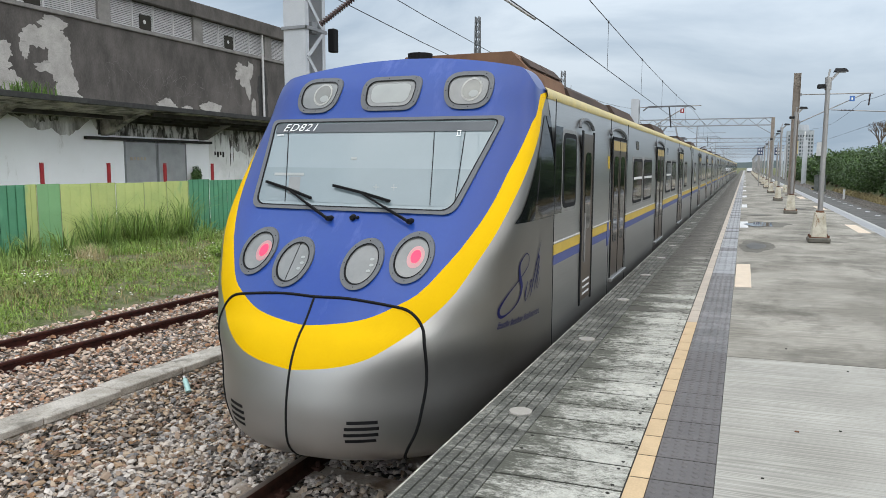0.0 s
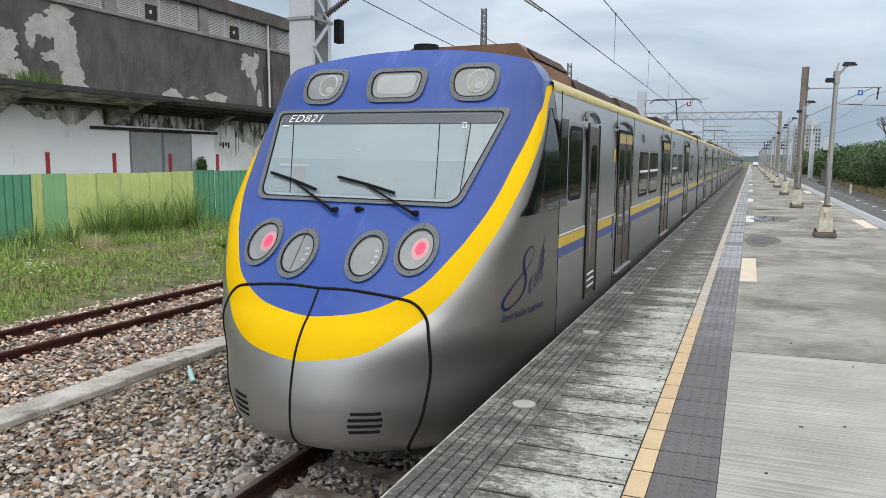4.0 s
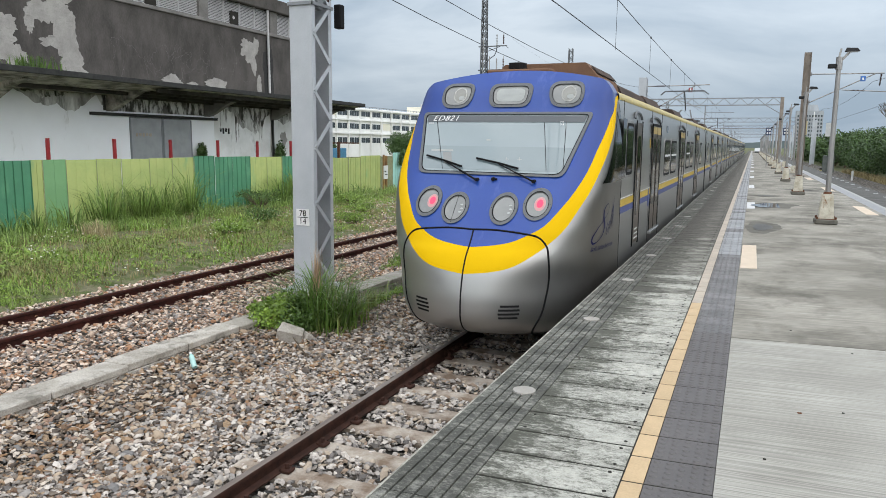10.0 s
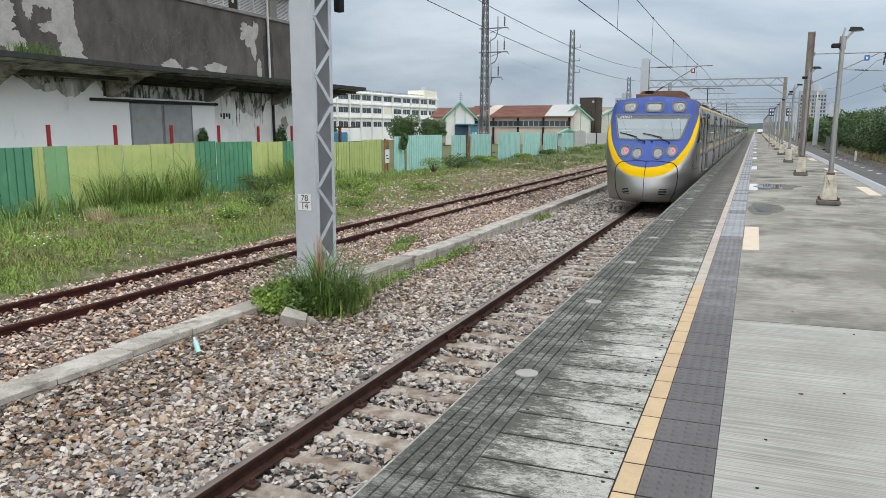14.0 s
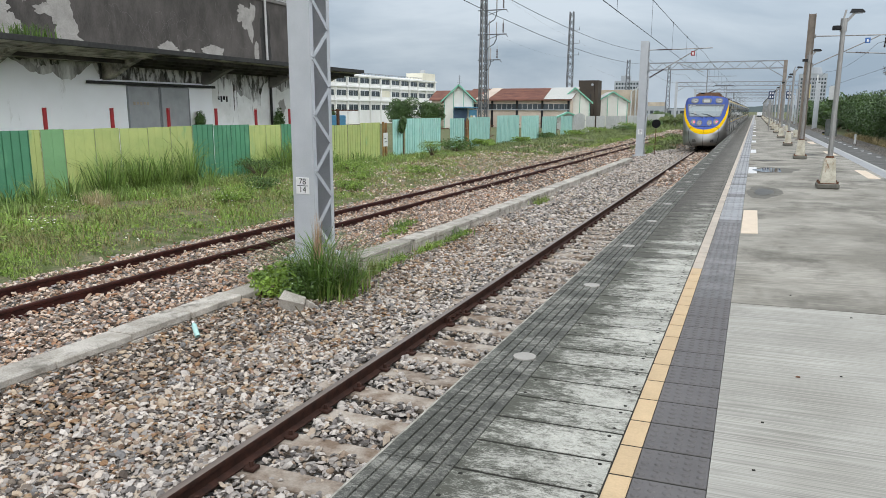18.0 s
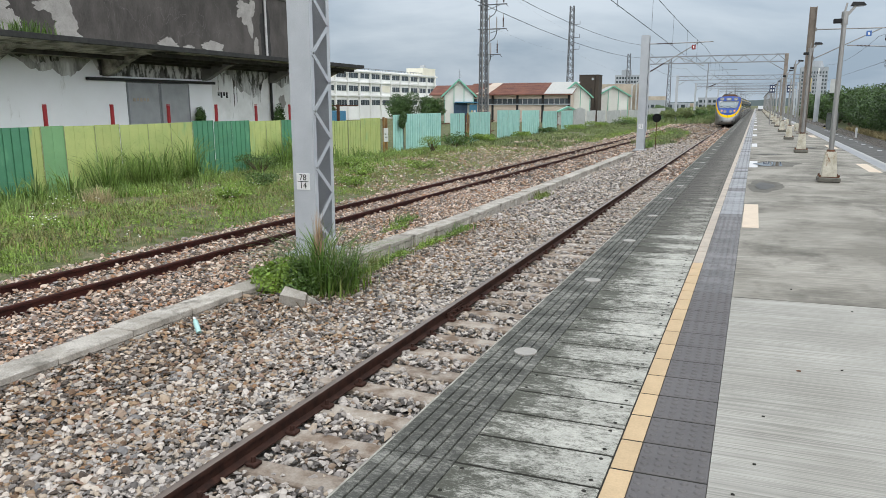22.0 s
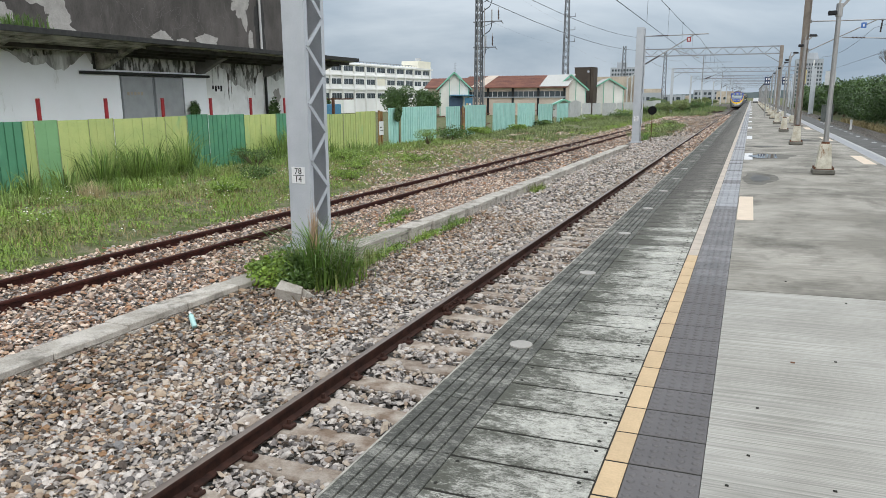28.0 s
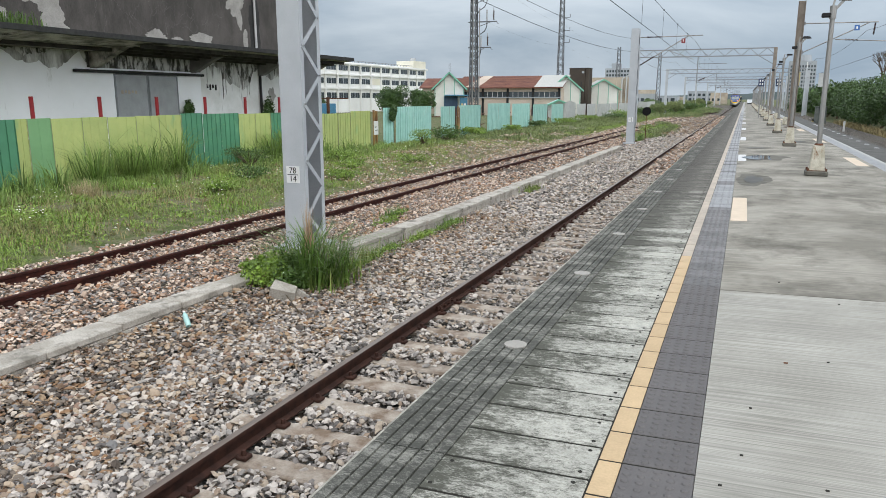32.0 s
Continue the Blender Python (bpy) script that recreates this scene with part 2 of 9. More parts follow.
M_SLAB = slab_material("rubbed edge slab concrete", (0.47, 0.46, 0.41), (0.088, 0.088, 0.072), -0.02)
M_SLAB_MID = slab_material("half-dirty edge slab concrete", (0.34, 0.33, 0.29), (0.088, 0.085, 0.072), 0.05)
M_SLAB_OLD = slab_material("dirty edge slab concrete", (0.215, 0.203, 0.178), (0.092, 0.086, 0.076), 0.06)
M_SLAB_DARK = slab_material("worn edge concrete", (0.27, 0.265, 0.235), (0.075, 0.075, 0.066), -0.10)
M_EDGE_FAR = material("dark worn edge paving", (0.125, 0.122, 0.115), 0.8, second=(0.085, 0.083, 0.078), scale=1.5, amount=0.9, fine=40, stain=(0.18, 0.175, 0.165), stain_scale=1.2, stain_level=0.6, stain_stretch=(2, 0.5, 1))
M_GROOVE = material("joint dirt and dark of holes", (0.035, 0.033, 0.028), 0.95, amount=0.3)
M_TACTILE = material("grey tactile tile", (0.128, 0.119, 0.117), 0.55, second=(0.105, 0.097, 0.096), scale=4, amount=0.6, fine=90, bump=0.0006, vary=0.07, spec=0.3)
# paler tiles further off: the sky's grazing sheen is put into their colour
M_TACTILE_MID = material("grey tactile tile, some sheen painted in", (0.19, 0.183, 0.182), 0.55, second=(0.14, 0.135, 0.135), scale=6, amount=0.9, fine=90, bump=0.0008, vary=0.20, spec=0.3)
M_TACTILE_PALE = material("grey tactile tile, sky sheen painted in", (0.295, 0.295, 0.302), 0.45, second=(0.225, 0.225, 0.23), scale=5, amount=0.9, fine=90, bump=0.0008, vary=0.14)
M_NOSING = material("rubbed platform nosing", (0.42, 0.40, 0.35), 0.8, second=(0.24, 0.23, 0.20), scale=7, amount=1.0)
M_YELLOW_TILE = material("yellow line tile", (0.56, 0.405, 0.235), 0.65, second=(0.48, 0.345, 0.20), scale=6, amount=0.6, fine=80, vary=0.06, stain=(0.27, 0.2, 0.11), stain_level=0.66, stain_scale=3)
M_YELLOW_WORN = material("faded line tile", (0.50, 0.425, 0.345), 0.6, second=(0.40, 0.34, 0.275), scale=6, amount=0.7, fine=80, vary=0.08, stain=(0.24, 0.2, 0.14), stain_level=0.62, stain_scale=3)
M_LINE_PALE = material("pale grey line tile", (0.45, 0.45, 0.43), 0.6, second=(0.36, 0.36, 0.34), scale=4, amount=0.7)
M_MARK = material("cream floor marking", (0.70, 0.575, 0.44), 0.6, second=(0.60, 0.485, 0.365), scale=5, amount=0.6, fine=60)
M_WHITE_MARK = material("white floor marking", (0.72, 0.72, 0.72), 0.6, amount=0.4)
M_BLUE_MARK = material("dark blue print", (0.03, 0.05, 0.11), 0.6, amount=0.3)
M_BALLAST_BED = material("ballast bed", (0.06, 0.05, 0.042), 0.95, second=(0.022, 0.019, 0.016), scale=14, amount=1.0, fine=26, bump=0.03)


def gravel_bed(mat, colours, scale):
    """Small stones packed in the bed under the loose ones."""
    nt = mat.node_tree
    bsdf = nt.nodes["Principled BSDF"]
    cells = nt.nodes.new("ShaderNodeTexVoronoi")
    cells.inputs["Scale"].default_value = scale
    nt.links.new(nt.nodes.new("ShaderNodeNewGeometry").outputs["Position"], cells.inputs["Vector"])
    pick = nt.nodes.new("ShaderNodeValToRGB")
    pick.color_ramp.interpolation = "CONSTANT"
    for k, c in enumerate(colours):
        e = pick.color_ramp.elements[k] if k < 2 else pick.color_ramp.elements.new(k / len(colours))
        e.position, e.color = k / len(colours), (*c, 1)
    one = nt.nodes.new("ShaderNodeSeparateXYZ")
    nt.links.new(cells.outputs["Color"], one.inputs[0])
    nt.links.new(one.outputs["X"], pick.inputs["Fac"])
    nt.links.new(pick.outputs[0], bsdf.inputs["Base Color"])
    bump = nt.nodes.new("ShaderNodeBump")
    bump.invert = True
    bump.inputs["Strength"].default_value, bump.inputs["Distance"].default_value = 1.0, 0.03
    nt.links.new(cells.outputs["Distance"], bump.inputs["Height"])
    nt.links.new(bump.outputs[0], bsdf.inputs["Normal"])


# bed colours are darkened to paint the shade in gaps between loose stones
gravel_bed(M_BALLAST_BED, [(0.10, 0.083, 0.066), (0.19, 0.17, 0.145), (0.06, 0.052, 0.045), (0.26, 0.24, 0.215), (0.12, 0.095, 0.073), (0.15, 0.148, 0.142), (0.04, 0.036, 0.032)], 21.0)
M_STONES = stone_material("ballast stones", [(0.35, 0.285, 0.21), (0.27, 0.26, 0.24), (0.56, 0.525, 0.465), (0.31, 0.205, 0.12), (0.215, 0.228, 0.235), (0.185, 0.13, 0.09), (0.57, 0.535, 0.48), (0.095, 0.085, 0.078), (0.33, 0.245, 0.195),
                                              (0.45, 0.385, 0.30), (0.37, 0.36, 0.34), (0.13, 0.122, 0.115), (0.38, 0.295, 0.20), (0.29, 0.25, 0.205), (0.21, 0.19, 0.165), (0.48, 0.455, 0.415)])
M_STONES_PALE = stone_material("pale grey ballast", [(0.40, 0.39, 0.365), (0.52, 0.505, 0.475), (0.34, 0.335, 0.32), (0.56, 0.54, 0.50), (0.45, 0.405, 0.34), (0.24, 0.23, 0.22), (0.47, 0.415, 0.335), (0.37, 0.355, 0.33),
                                                   (0.60, 0.58, 0.54), (0.33, 0.265, 0.20), (0.48, 0.46, 0.43), (0.14, 0.135, 0.13)])
M_STONES_RED = stone_material("rust-stained ballast", [(0.47, 0.385, 0.31), (0.27, 0.215, 0.18), (0.64, 0.56, 0.475), (0.215, 0.16, 0.125), (0.70, 0.63, 0.555), (0.43, 0.31, 0.215), (0.54, 0.475, 0.40), (0.36, 0.35, 0.33),
                                                     (0.39, 0.235, 0.14), (0.30, 0.305, 0.305), (0.155, 0.125, 0.105)])
M_RAIL_RUST = material("rusty rail", (0.07, 0.032, 0.023), 0.75, second=(0.035, 0.019, 0.015), scale=8, amount=0.7, fine=90, bump=0.001)
M_RAIL_SIDING = material("red-brown rusted rail", (0.062, 0.019, 0.014), 0.75, second=(0.030, 0.012, 0.010), scale=8, amount=0.7, fine=90, bump=0.001)
M_RAIL_TOP = material("worn rail head", (0.30, 0.25, 0.22), 0.38, metal=0.7, second=(0.2, 0.15, 0.12), scale=4, stretch=(1, 0.1, 1))
M_SLEEPER = material("old concrete sleeper", (0.45, 0.395, 0.335), 0.9, second=(0.20, 0.145, 0.105), scale=3.5, amount=0.9, fine=70, bump=0.003, vary=0.12)
M_CURB = material("pale kerb concrete", (0.475, 0.44, 0.392), 0.9, second=(0.345, 0.315, 0.272), scale=3.5, amount=1.0, fine=60, bump=0.003, stain=(0.19, 0.175, 0.148), stain_level=0.57, stain_scale=2.6, vary=0.1, grain_mix=0.6)
M_SOIL = material("verge soil", (0.165, 0.155, 0.095), 0.95, second=(0.085, 0.11, 0.036), scale=2.5, amount=1.2, fine=22, bump=0.03, grain_mix=0.8)
M_GRASS = material("grass blades", (0.20, 0.315, 0.042), 0.55, second=(0.19, 0.215, 0.058), scale=0.55, amount=1.3, vary=0.40, island=True)
M_GRASS_DEEP = material("deep green grass", (0.115, 0.20, 0.036), 0.5, second=(0.055, 0.11, 0.02), scale=2, amount=0.8, vary=0.4, island=True)
M_REED = material("arching reed blades", (0.29, 0.40, 0.115), 0.5, second=(0.175, 0.265, 0.065), scale=2, amount=0.8, vary=0.5, island=True)
M_SEDGE = material("green sedge blades", (0.165, 0.27, 0.065), 0.42, second=(0.095, 0.17, 0.035), scale=3, amount=0.8, vary=0.5, island=True)
M_SCRUB = material("olive scrub", (0.20, 0.24, 0.085), 0.6, second=(0.12, 0.16, 0.05), scale=0.6, amount=0.9, vary=0.4, island=True)
M_WEED = material("light green weed leaves", (0.225, 0.335, 0.048), 0.5, second=(0.125, 0.205, 0.03), scale=2.0, amount=0.9, vary=0.4, island=True)
M_DRY = material("dry grass", (0.36, 0.30, 0.16), 0.7, second=(0.26, 0.2, 0.1), vary=0.3, island=True)
M_LEAF = material("shrub leaves", (0.082, 0.15, 0.026), 0.5, second=(0.05, 0.098, 0.018), scale=1.2, amount=0.8, vary=0.4, island=True)
M_LEAF_DEEP = material("dark tree leaves", (0.042, 0.088, 0.019), 0.5, second=(0.062, 0.118, 0.025), scale=0.6, amount=0.8, vary=0.4, island=True)
M_PLUME = material("withered brown plume", (0.40, 0.27, 0.17), 0.8, second=(0.50, 0.38, 0.27), scale=9, amount=0.8, vary=0.3, island=True)
M_SILVERY = material("silvery dry grass", (0.42, 0.43, 0.33), 0.7, second=(0.28, 0.33, 0.19), scale=5, amount=0.8, vary=0.3, island=True)
M_STRAW = material("pale straw", (0.56, 0.49, 0.31), 0.7, second=(0.42, 0.34, 0.19), scale=7, amount=0.7, vary=0.3, island=True)


def let_light_through(mat, share):
    """Thin blades glow a little when lit from behind."""
    nt = mat.node_tree
    bsdf = nt.nodes["Principled BSDF"]
    thin = nt.nodes.new("ShaderNodeBsdfTranslucent")
    nt.links.new(bsdf.inputs["Base Color"].links[0].from_socket, thin.inputs["Color"])
    both = nt.nodes.new("ShaderNodeMixShader")
    both.inputs[0].default_value = share
    nt.links.new(bsdf.outputs[0], both.inputs[1])
    nt.links.new(thin.outputs[0], both.inputs[2])
    nt.links.new(both.outputs[0], nt.nodes["Material Output"].inputs["Surface"])


for blade in (M_REED, M_SEDGE, M_GRASS_DEEP, M_STRAW):
    let_light_through(blade, 0.35)
M_FLOWER = material("white wild flowers", (0.8, 0.8, 0.72), 0.6)
M_BARK = material("bark", (0.12, 0.09, 0.06), 0.9, scale=10, bump=0.01)
M_STEEL = material("grey painted steel", (0.47, 0.49, 0.515), 0.5, second=(0.40, 0.42, 0.445), scale=2, amount=0.5, fine=50, stain=(0.26, 0.18, 0.12), stain_scale=1.5, stain_level=0.72)
M_STEEL_DARK = material("shaded zinc steel", (0.24, 0.25, 0.265), 0.55, second=(0.19, 0.2, 0.21), scale=3, amount=0.5)
M_GALV = material("galvanised lamp steel", (0.36, 0.355, 0.345), 0.45, metal=0.5, second=(0.26, 0.25, 0.24), scale=5, amount=0.6, stretch=(1, 1, 0.2))
M_RUST_POST = material("rust-brown painted post", (0.20, 0.165, 0.135), 0.7, second=(0.27, 0.235, 0.2), scale=3, amount=0.7)
M_WIRE = material("overhead wire", (0.045, 0.045, 0.05), 0.5, metal=0.3)
M_INSUL = material("brown porcelain", (0.05, 0.022, 0.02), 0.25)
M_RED = material("red painted steel", (0.30, 0.016, 0.02), 0.5)
M_BLACK = material("black disc", (0.008, 0.008, 0.009), 0.6)
M_SIGN = material("white enamel plate", (0.86, 0.86, 0.85), 0.4, amount=0.3)
M_INK = material("black lettering", (0.012, 0.012, 0.012), 0.6, amount=0.2)
M_CREAM_BASE = material("weathered cream base", (0.60, 0.57, 0.48), 0.8, second=(0.42, 0.38, 0.30), scale=5, amount=0.9, stain=(0.22, 0.11, 0.05), stain_level=0.6, stain_scale=6, stain_stretch=(1.5, 1.5, 0.5))
M_WALL_WHITE = material("whitewashed plaster", (0.93, 0.945, 0.965), 0.9, second=(0.90, 0.912, 0.928), scale=0.8, amount=0.8, fine=30, bump=0.004, stain=(0.60, 0.60, 0.58), stain_scale=1.1, stain_level=0.66, stain_stretch=(1, 1.6, 0.45))
M_WALL_STREAK = material("mould-streaked plaster", (0.88, 0.885, 0.88), 0.9, second=(0.70, 0.70, 0.68), scale=0.9, amount=0.7, fine=20, bump=0.004,
                         stain=(0.085, 0.08, 0.074), stain_scale=1.2, stain_level=0.565, stain_soft=0.12, stain_stretch=(1, 1.9, 0.28))
M_WALL_DARK = material("blackened concrete", (0.100, 0.091, 0.085), 0.9, second=(0.062, 0.057, 0.053), scale=0.8, amount=0.9, fine=14, bump=0.006, stretch=(1, 1.4, 0.7),
                       stain=(0.105, 0.097, 0.090), stain_scale=0.9, stain_level=0.56, stain_soft=0.2, stain_stretch=(1, 1.8, 0.5))
M_MOULD = material("black mould runs", (0.045, 0.042, 0.038), 0.9, second=(0.15, 0.145, 0.135), scale=2.2, amount=1.2, fine=14, bump=0.004, stretch=(1, 2.0, 0.6), stain=(0.62, 0.62, 0.60), stain_scale=1.7, stain_level=0.47, stain_stretch=(1, 2.2, 0.8))
M_PEEL = material("bare peeled render", (0.36, 0.345, 0.325), 0.9, second=(0.27, 0.258, 0.242), scale=2.2, amount=0.7, fine=25, bump=0.006, stain=(0.19, 0.18, 0.168), stain_scale=3.0, stain_level=0.57, stain_soft=0.2, stain_stretch=(1, 0.8, 4.5))
M_LEDGE = material("weathered grey ledge", (0.21, 0.20, 0.19), 0.85, second=(0.15, 0.142, 0.135), scale=1.5, amount=0.8, fine=20)
M_SLATE = material("dark roof edge", (0.03, 0.03, 0.03), 0.8, second=(0.05, 0.05, 0.048), amount=0.6)
M_CANOPY = material("sooty canopy concrete", (0.46, 0.43, 0.37), 0.9, second=(0.16, 0.15, 0.13), scale=1.1, amount=1.0, fine=20, bump=0.005, stain=(0.03, 0.028, 0.025), stain_level=0.50, stain_soft=0.14, stain_scale=0.8, stain_stretch=(1.6, 0.8, 1))
M_BEAM = material("near-black beam", (0.03, 0.028, 0.025), 0.9, second=(0.075, 0.07, 0.062), scale=1.6, amount=0.8)
M_MOULD_THIN = material("thin grey mould", (0.50, 0.495, 0.48), 0.9, second=(0.20, 0.195, 0.185), scale=1.2, amount=0.9, fine=10, bump=0.003, stretch=(1, 1.8, 0.6), stain=(0.80, 0.80, 0.79), stain_scale=1.2, stain_level=0.46, stain_soft=0.25, stain_stretch=(1, 2.0, 0.6))
M_LOUVRE = material("grey louvre slats", (0.47, 0.465, 0.465), 0.7, second=(0.38, 0.375, 0.375), scale=2)
M_GREY_DOOR = material("grey steel door", (0.37, 0.385, 0.395), 0.6, second=(0.30, 0.31, 0.315), scale=2, amount=0.6, stain=(0.23, 0.16, 0.10), stain_level=0.68)
M_FENCE_DK = material("teal green hoarding", (0.09, 0.275, 0.155), 0.5, second=(0.075, 0.225, 0.13), scale=1.5, amount=0.7, vary=0.07, stain=(0.13, 0.33, 0.19), stain_scale=0.9, stain_level=0.57, stain_stretch=(1, 1.5, 0.6))
M_FENCE_LT = material("lime yellow hoarding", (0.48, 0.53, 0.195), 0.5, second=(0.40, 0.47, 0.17), scale=1.5, amount=0.7, vary=0.06, stain=(0.235, 0.43, 0.20), stain_scale=0.8, stain_level=0.585, stain_soft=0.14, stain_stretch=(1, 1.7, 0.6))
M_SEAM = material("seam between sheets", (0.30, 0.33, 0.17), 0.6, second=(0.20, 0.23, 0.12), scale=4, amount=0.9)
M_FENCE_MID = material("grass green hoarding", (0.22, 0.42, 0.20), 0.5, second=(0.185, 0.36, 0.17), scale=1.5, amount=0.5)
M_FENCE_TEAL = material("faded turquoise hoarding", (0.37, 0.625, 0.565), 0.55, second=(0.295, 0.545, 0.49), scale=2, amount=0.7, stain=(0.30, 0.24, 0.17), stain_scale=2.2, stain_level=0.60, stain_stretch=(1, 5.0, 0.14), vary=0.08)
M_FENCE_GREY = material("weathered grey hoarding", (0.52, 0.53, 0.515), 0.6, second=(0.42, 0.425, 0.415), scale=2, amount=0.6, stain=(0.22, 0.17, 0.13), stain_level=0.64, stain_stretch=(1, 2, 0.3), vary=0.08)
M_OCHRE = material("ochre rusted post", (0.36, 0.22, 0.08), 0.85, second=(0.17, 0.085, 0.045), scale=2.5, amount=0.9, stretch=(1, 1, 0.4))
M_RUST = material("rusty steel", (0.15, 0.07, 0.04), 0.85, second=(0.09, 0.045, 0.03), scale=5, amount=0.8)
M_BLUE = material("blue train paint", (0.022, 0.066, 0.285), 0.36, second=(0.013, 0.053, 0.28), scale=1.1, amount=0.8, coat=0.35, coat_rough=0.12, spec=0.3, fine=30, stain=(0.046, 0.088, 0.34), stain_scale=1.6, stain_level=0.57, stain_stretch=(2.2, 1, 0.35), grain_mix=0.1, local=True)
M_YELLOW = material("yellow train paint", (0.76, 0.465, 0.0), 0.5, second=(0.70, 0.425, 0.0), scale=1.5, amount=0.5, spec=0.08, grain_mix=0.1, local=True)
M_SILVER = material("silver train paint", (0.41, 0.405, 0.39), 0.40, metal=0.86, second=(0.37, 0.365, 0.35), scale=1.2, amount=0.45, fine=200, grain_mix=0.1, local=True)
M_STAINLESS = material("brushed stainless steel", (0.40, 0.40, 0.39), 0.32, metal=0.8, second=(0.33, 0.33, 0.32), scale=1.5, amount=0.4, fine=40, stretch=(1, 0.06, 3), local=True)


def darkened(mat, colour, inner, outer, amount):
    """Shade on the cab's sides, mixed into the paint as a darker colour with a clouded edge."""
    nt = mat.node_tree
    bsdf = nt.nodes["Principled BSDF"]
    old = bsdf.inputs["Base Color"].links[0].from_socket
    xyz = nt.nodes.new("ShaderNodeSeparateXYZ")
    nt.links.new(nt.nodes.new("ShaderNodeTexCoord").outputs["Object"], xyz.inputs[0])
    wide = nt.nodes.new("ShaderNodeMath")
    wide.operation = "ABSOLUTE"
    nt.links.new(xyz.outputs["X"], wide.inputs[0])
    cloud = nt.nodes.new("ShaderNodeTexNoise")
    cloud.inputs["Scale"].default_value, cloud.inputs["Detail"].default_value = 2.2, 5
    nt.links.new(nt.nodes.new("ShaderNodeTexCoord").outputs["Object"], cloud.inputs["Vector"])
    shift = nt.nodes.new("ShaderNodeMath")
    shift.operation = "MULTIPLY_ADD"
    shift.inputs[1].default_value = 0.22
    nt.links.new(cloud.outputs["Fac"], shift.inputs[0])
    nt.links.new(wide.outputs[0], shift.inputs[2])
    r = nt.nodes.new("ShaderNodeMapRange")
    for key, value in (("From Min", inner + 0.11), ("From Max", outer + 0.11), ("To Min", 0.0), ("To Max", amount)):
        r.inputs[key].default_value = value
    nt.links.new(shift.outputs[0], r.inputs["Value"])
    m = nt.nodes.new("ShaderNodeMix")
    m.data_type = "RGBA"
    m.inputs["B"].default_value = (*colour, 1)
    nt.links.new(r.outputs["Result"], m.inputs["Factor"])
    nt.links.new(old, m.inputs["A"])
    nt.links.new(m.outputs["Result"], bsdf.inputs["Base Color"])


# the sides' shade is painted in: silver turns brown-grey, blue turns deeper
darkened(M_SILVER, (0.20, 0.185, 0.165), 1.02, 1.34, 0.85)
darkened(M_BLUE, (0.006, 0.028, 0.17), 0.95, 1.32, 0.8)
M_SKIRT = material("dark grey underframe", (0.028, 0.028, 0.029), 0.7, amount=0.5, local=True)
M_STRIPE_Y = material("yellow side stripe", (0.62, 0.42, 0.045), 0.4, amount=0.3, local=True)
M_STRIPE_B = material("blue side stripe", (0.055, 0.08, 0.26), 0.4, amount=0.3, local=True)
M_CANT = material("cream yellow cant rail", (0.62, 0.50, 0.20), 0.45, second=(0.5, 0.42, 0.2), amount=0.5, local=True)
M_ROOF = material("brown sooted roof", (0.085, 0.058, 0.045), 0.8, second=(0.05, 0.038, 0.032), scale=2, amount=0.7, local=True)
M_SHROUD = material("rust-brown roof shroud", (0.20, 0.115, 0.07), 0.8, second=(0.15, 0.085, 0.055), scale=3, amount=0.7, local=True)
M_GASKET = material("black rubber seal", (0.010, 0.010, 0.011), 0.75, amount=0.2, local=True)
M_FRAME = material("grey window frame", (0.115, 0.12, 0.127), 0.45, second=(0.095, 0.10, 0.105), scale=9, amount=0.5, local=True)
M_WINDOW = material("dark train window", (0.006, 0.007, 0.008), 0.05, amount=0.1, coat=0.0, spec=0.2, local=True)
# pale opaque colour stands in for the sky mirrored in the glass
M_SCREEN = material("opaque pale windscreen", (0.235, 0.285, 0.30), 0.06, second=(0.195, 0.245, 0.26), scale=0.9, amount=0.4, coat=1.0, grain_mix=0.05, local=True)
M_SCREEN_LOW = material("windscreen colour with the cab's dark painted in", (0.195, 0.245, 0.26), 0.06, second=(0.165, 0.21, 0.225), scale=1.2, amount=0.6, coat=1.0, grain_mix=0.05, local=True)
M_SCREEN_DARK = material("tinted sun strip", (0.085, 0.095, 0.105), 0.15, amount=0.2, local=True)
M_LENS = material("milky lamp glass", (0.215, 0.22, 0.213), 0.22, second=(0.165, 0.17, 0.165), scale=4, amount=0.6, coat=0.9, grain_mix=0.08, local=True)
M_LENS_WHITE = material("pale white of panels and glints", (0.32, 0.335, 0.32), 0.3, second=(0.27, 0.285, 0.275), scale=5, amount=0.5, coat=0.6, grain_mix=0.08, local=True)
M_RIM = material("dull white lamp rim", (0.40, 0.395, 0.365), 0.3, second=(0.28, 0.28, 0.26), scale=12, amount=0.9, coat=0.4, local=True)
M_HALO = material("pink glow painted on lamp glass", (0.42, 0.25, 0.25), 0.25, emit=(1.0, 0.12, 0.15), power=0.13, amount=0.3, coat=0.8, local=True)
M_REFLECT = material("lamp reflector", (0.27, 0.27, 0.25), 0.25, metal=0.5, amount=0.3, local=True)
M_TAIL = material("red tail light", (0.8, 0.03, 0.06), 0.3, emit=(1.0, 0.02, 0.07), power=1.7, amount=0.1, local=True)
M_DOOR_TRAIN = material("bronze train door", (0.125, 0.092, 0.068), 0.3, metal=0.55, second=(0.095, 0.07, 0.052), amount=0.4, local=True)
M_ORANGE_IN = material("ochre doorway panel", (0.45, 0.33, 0.12), 0.5, amount=0.3, local=True)
M_LOGO = material("navy lettering", (0.012, 0.014, 0.085), 0.5, spec=0.2, amount=0.2, local=True)
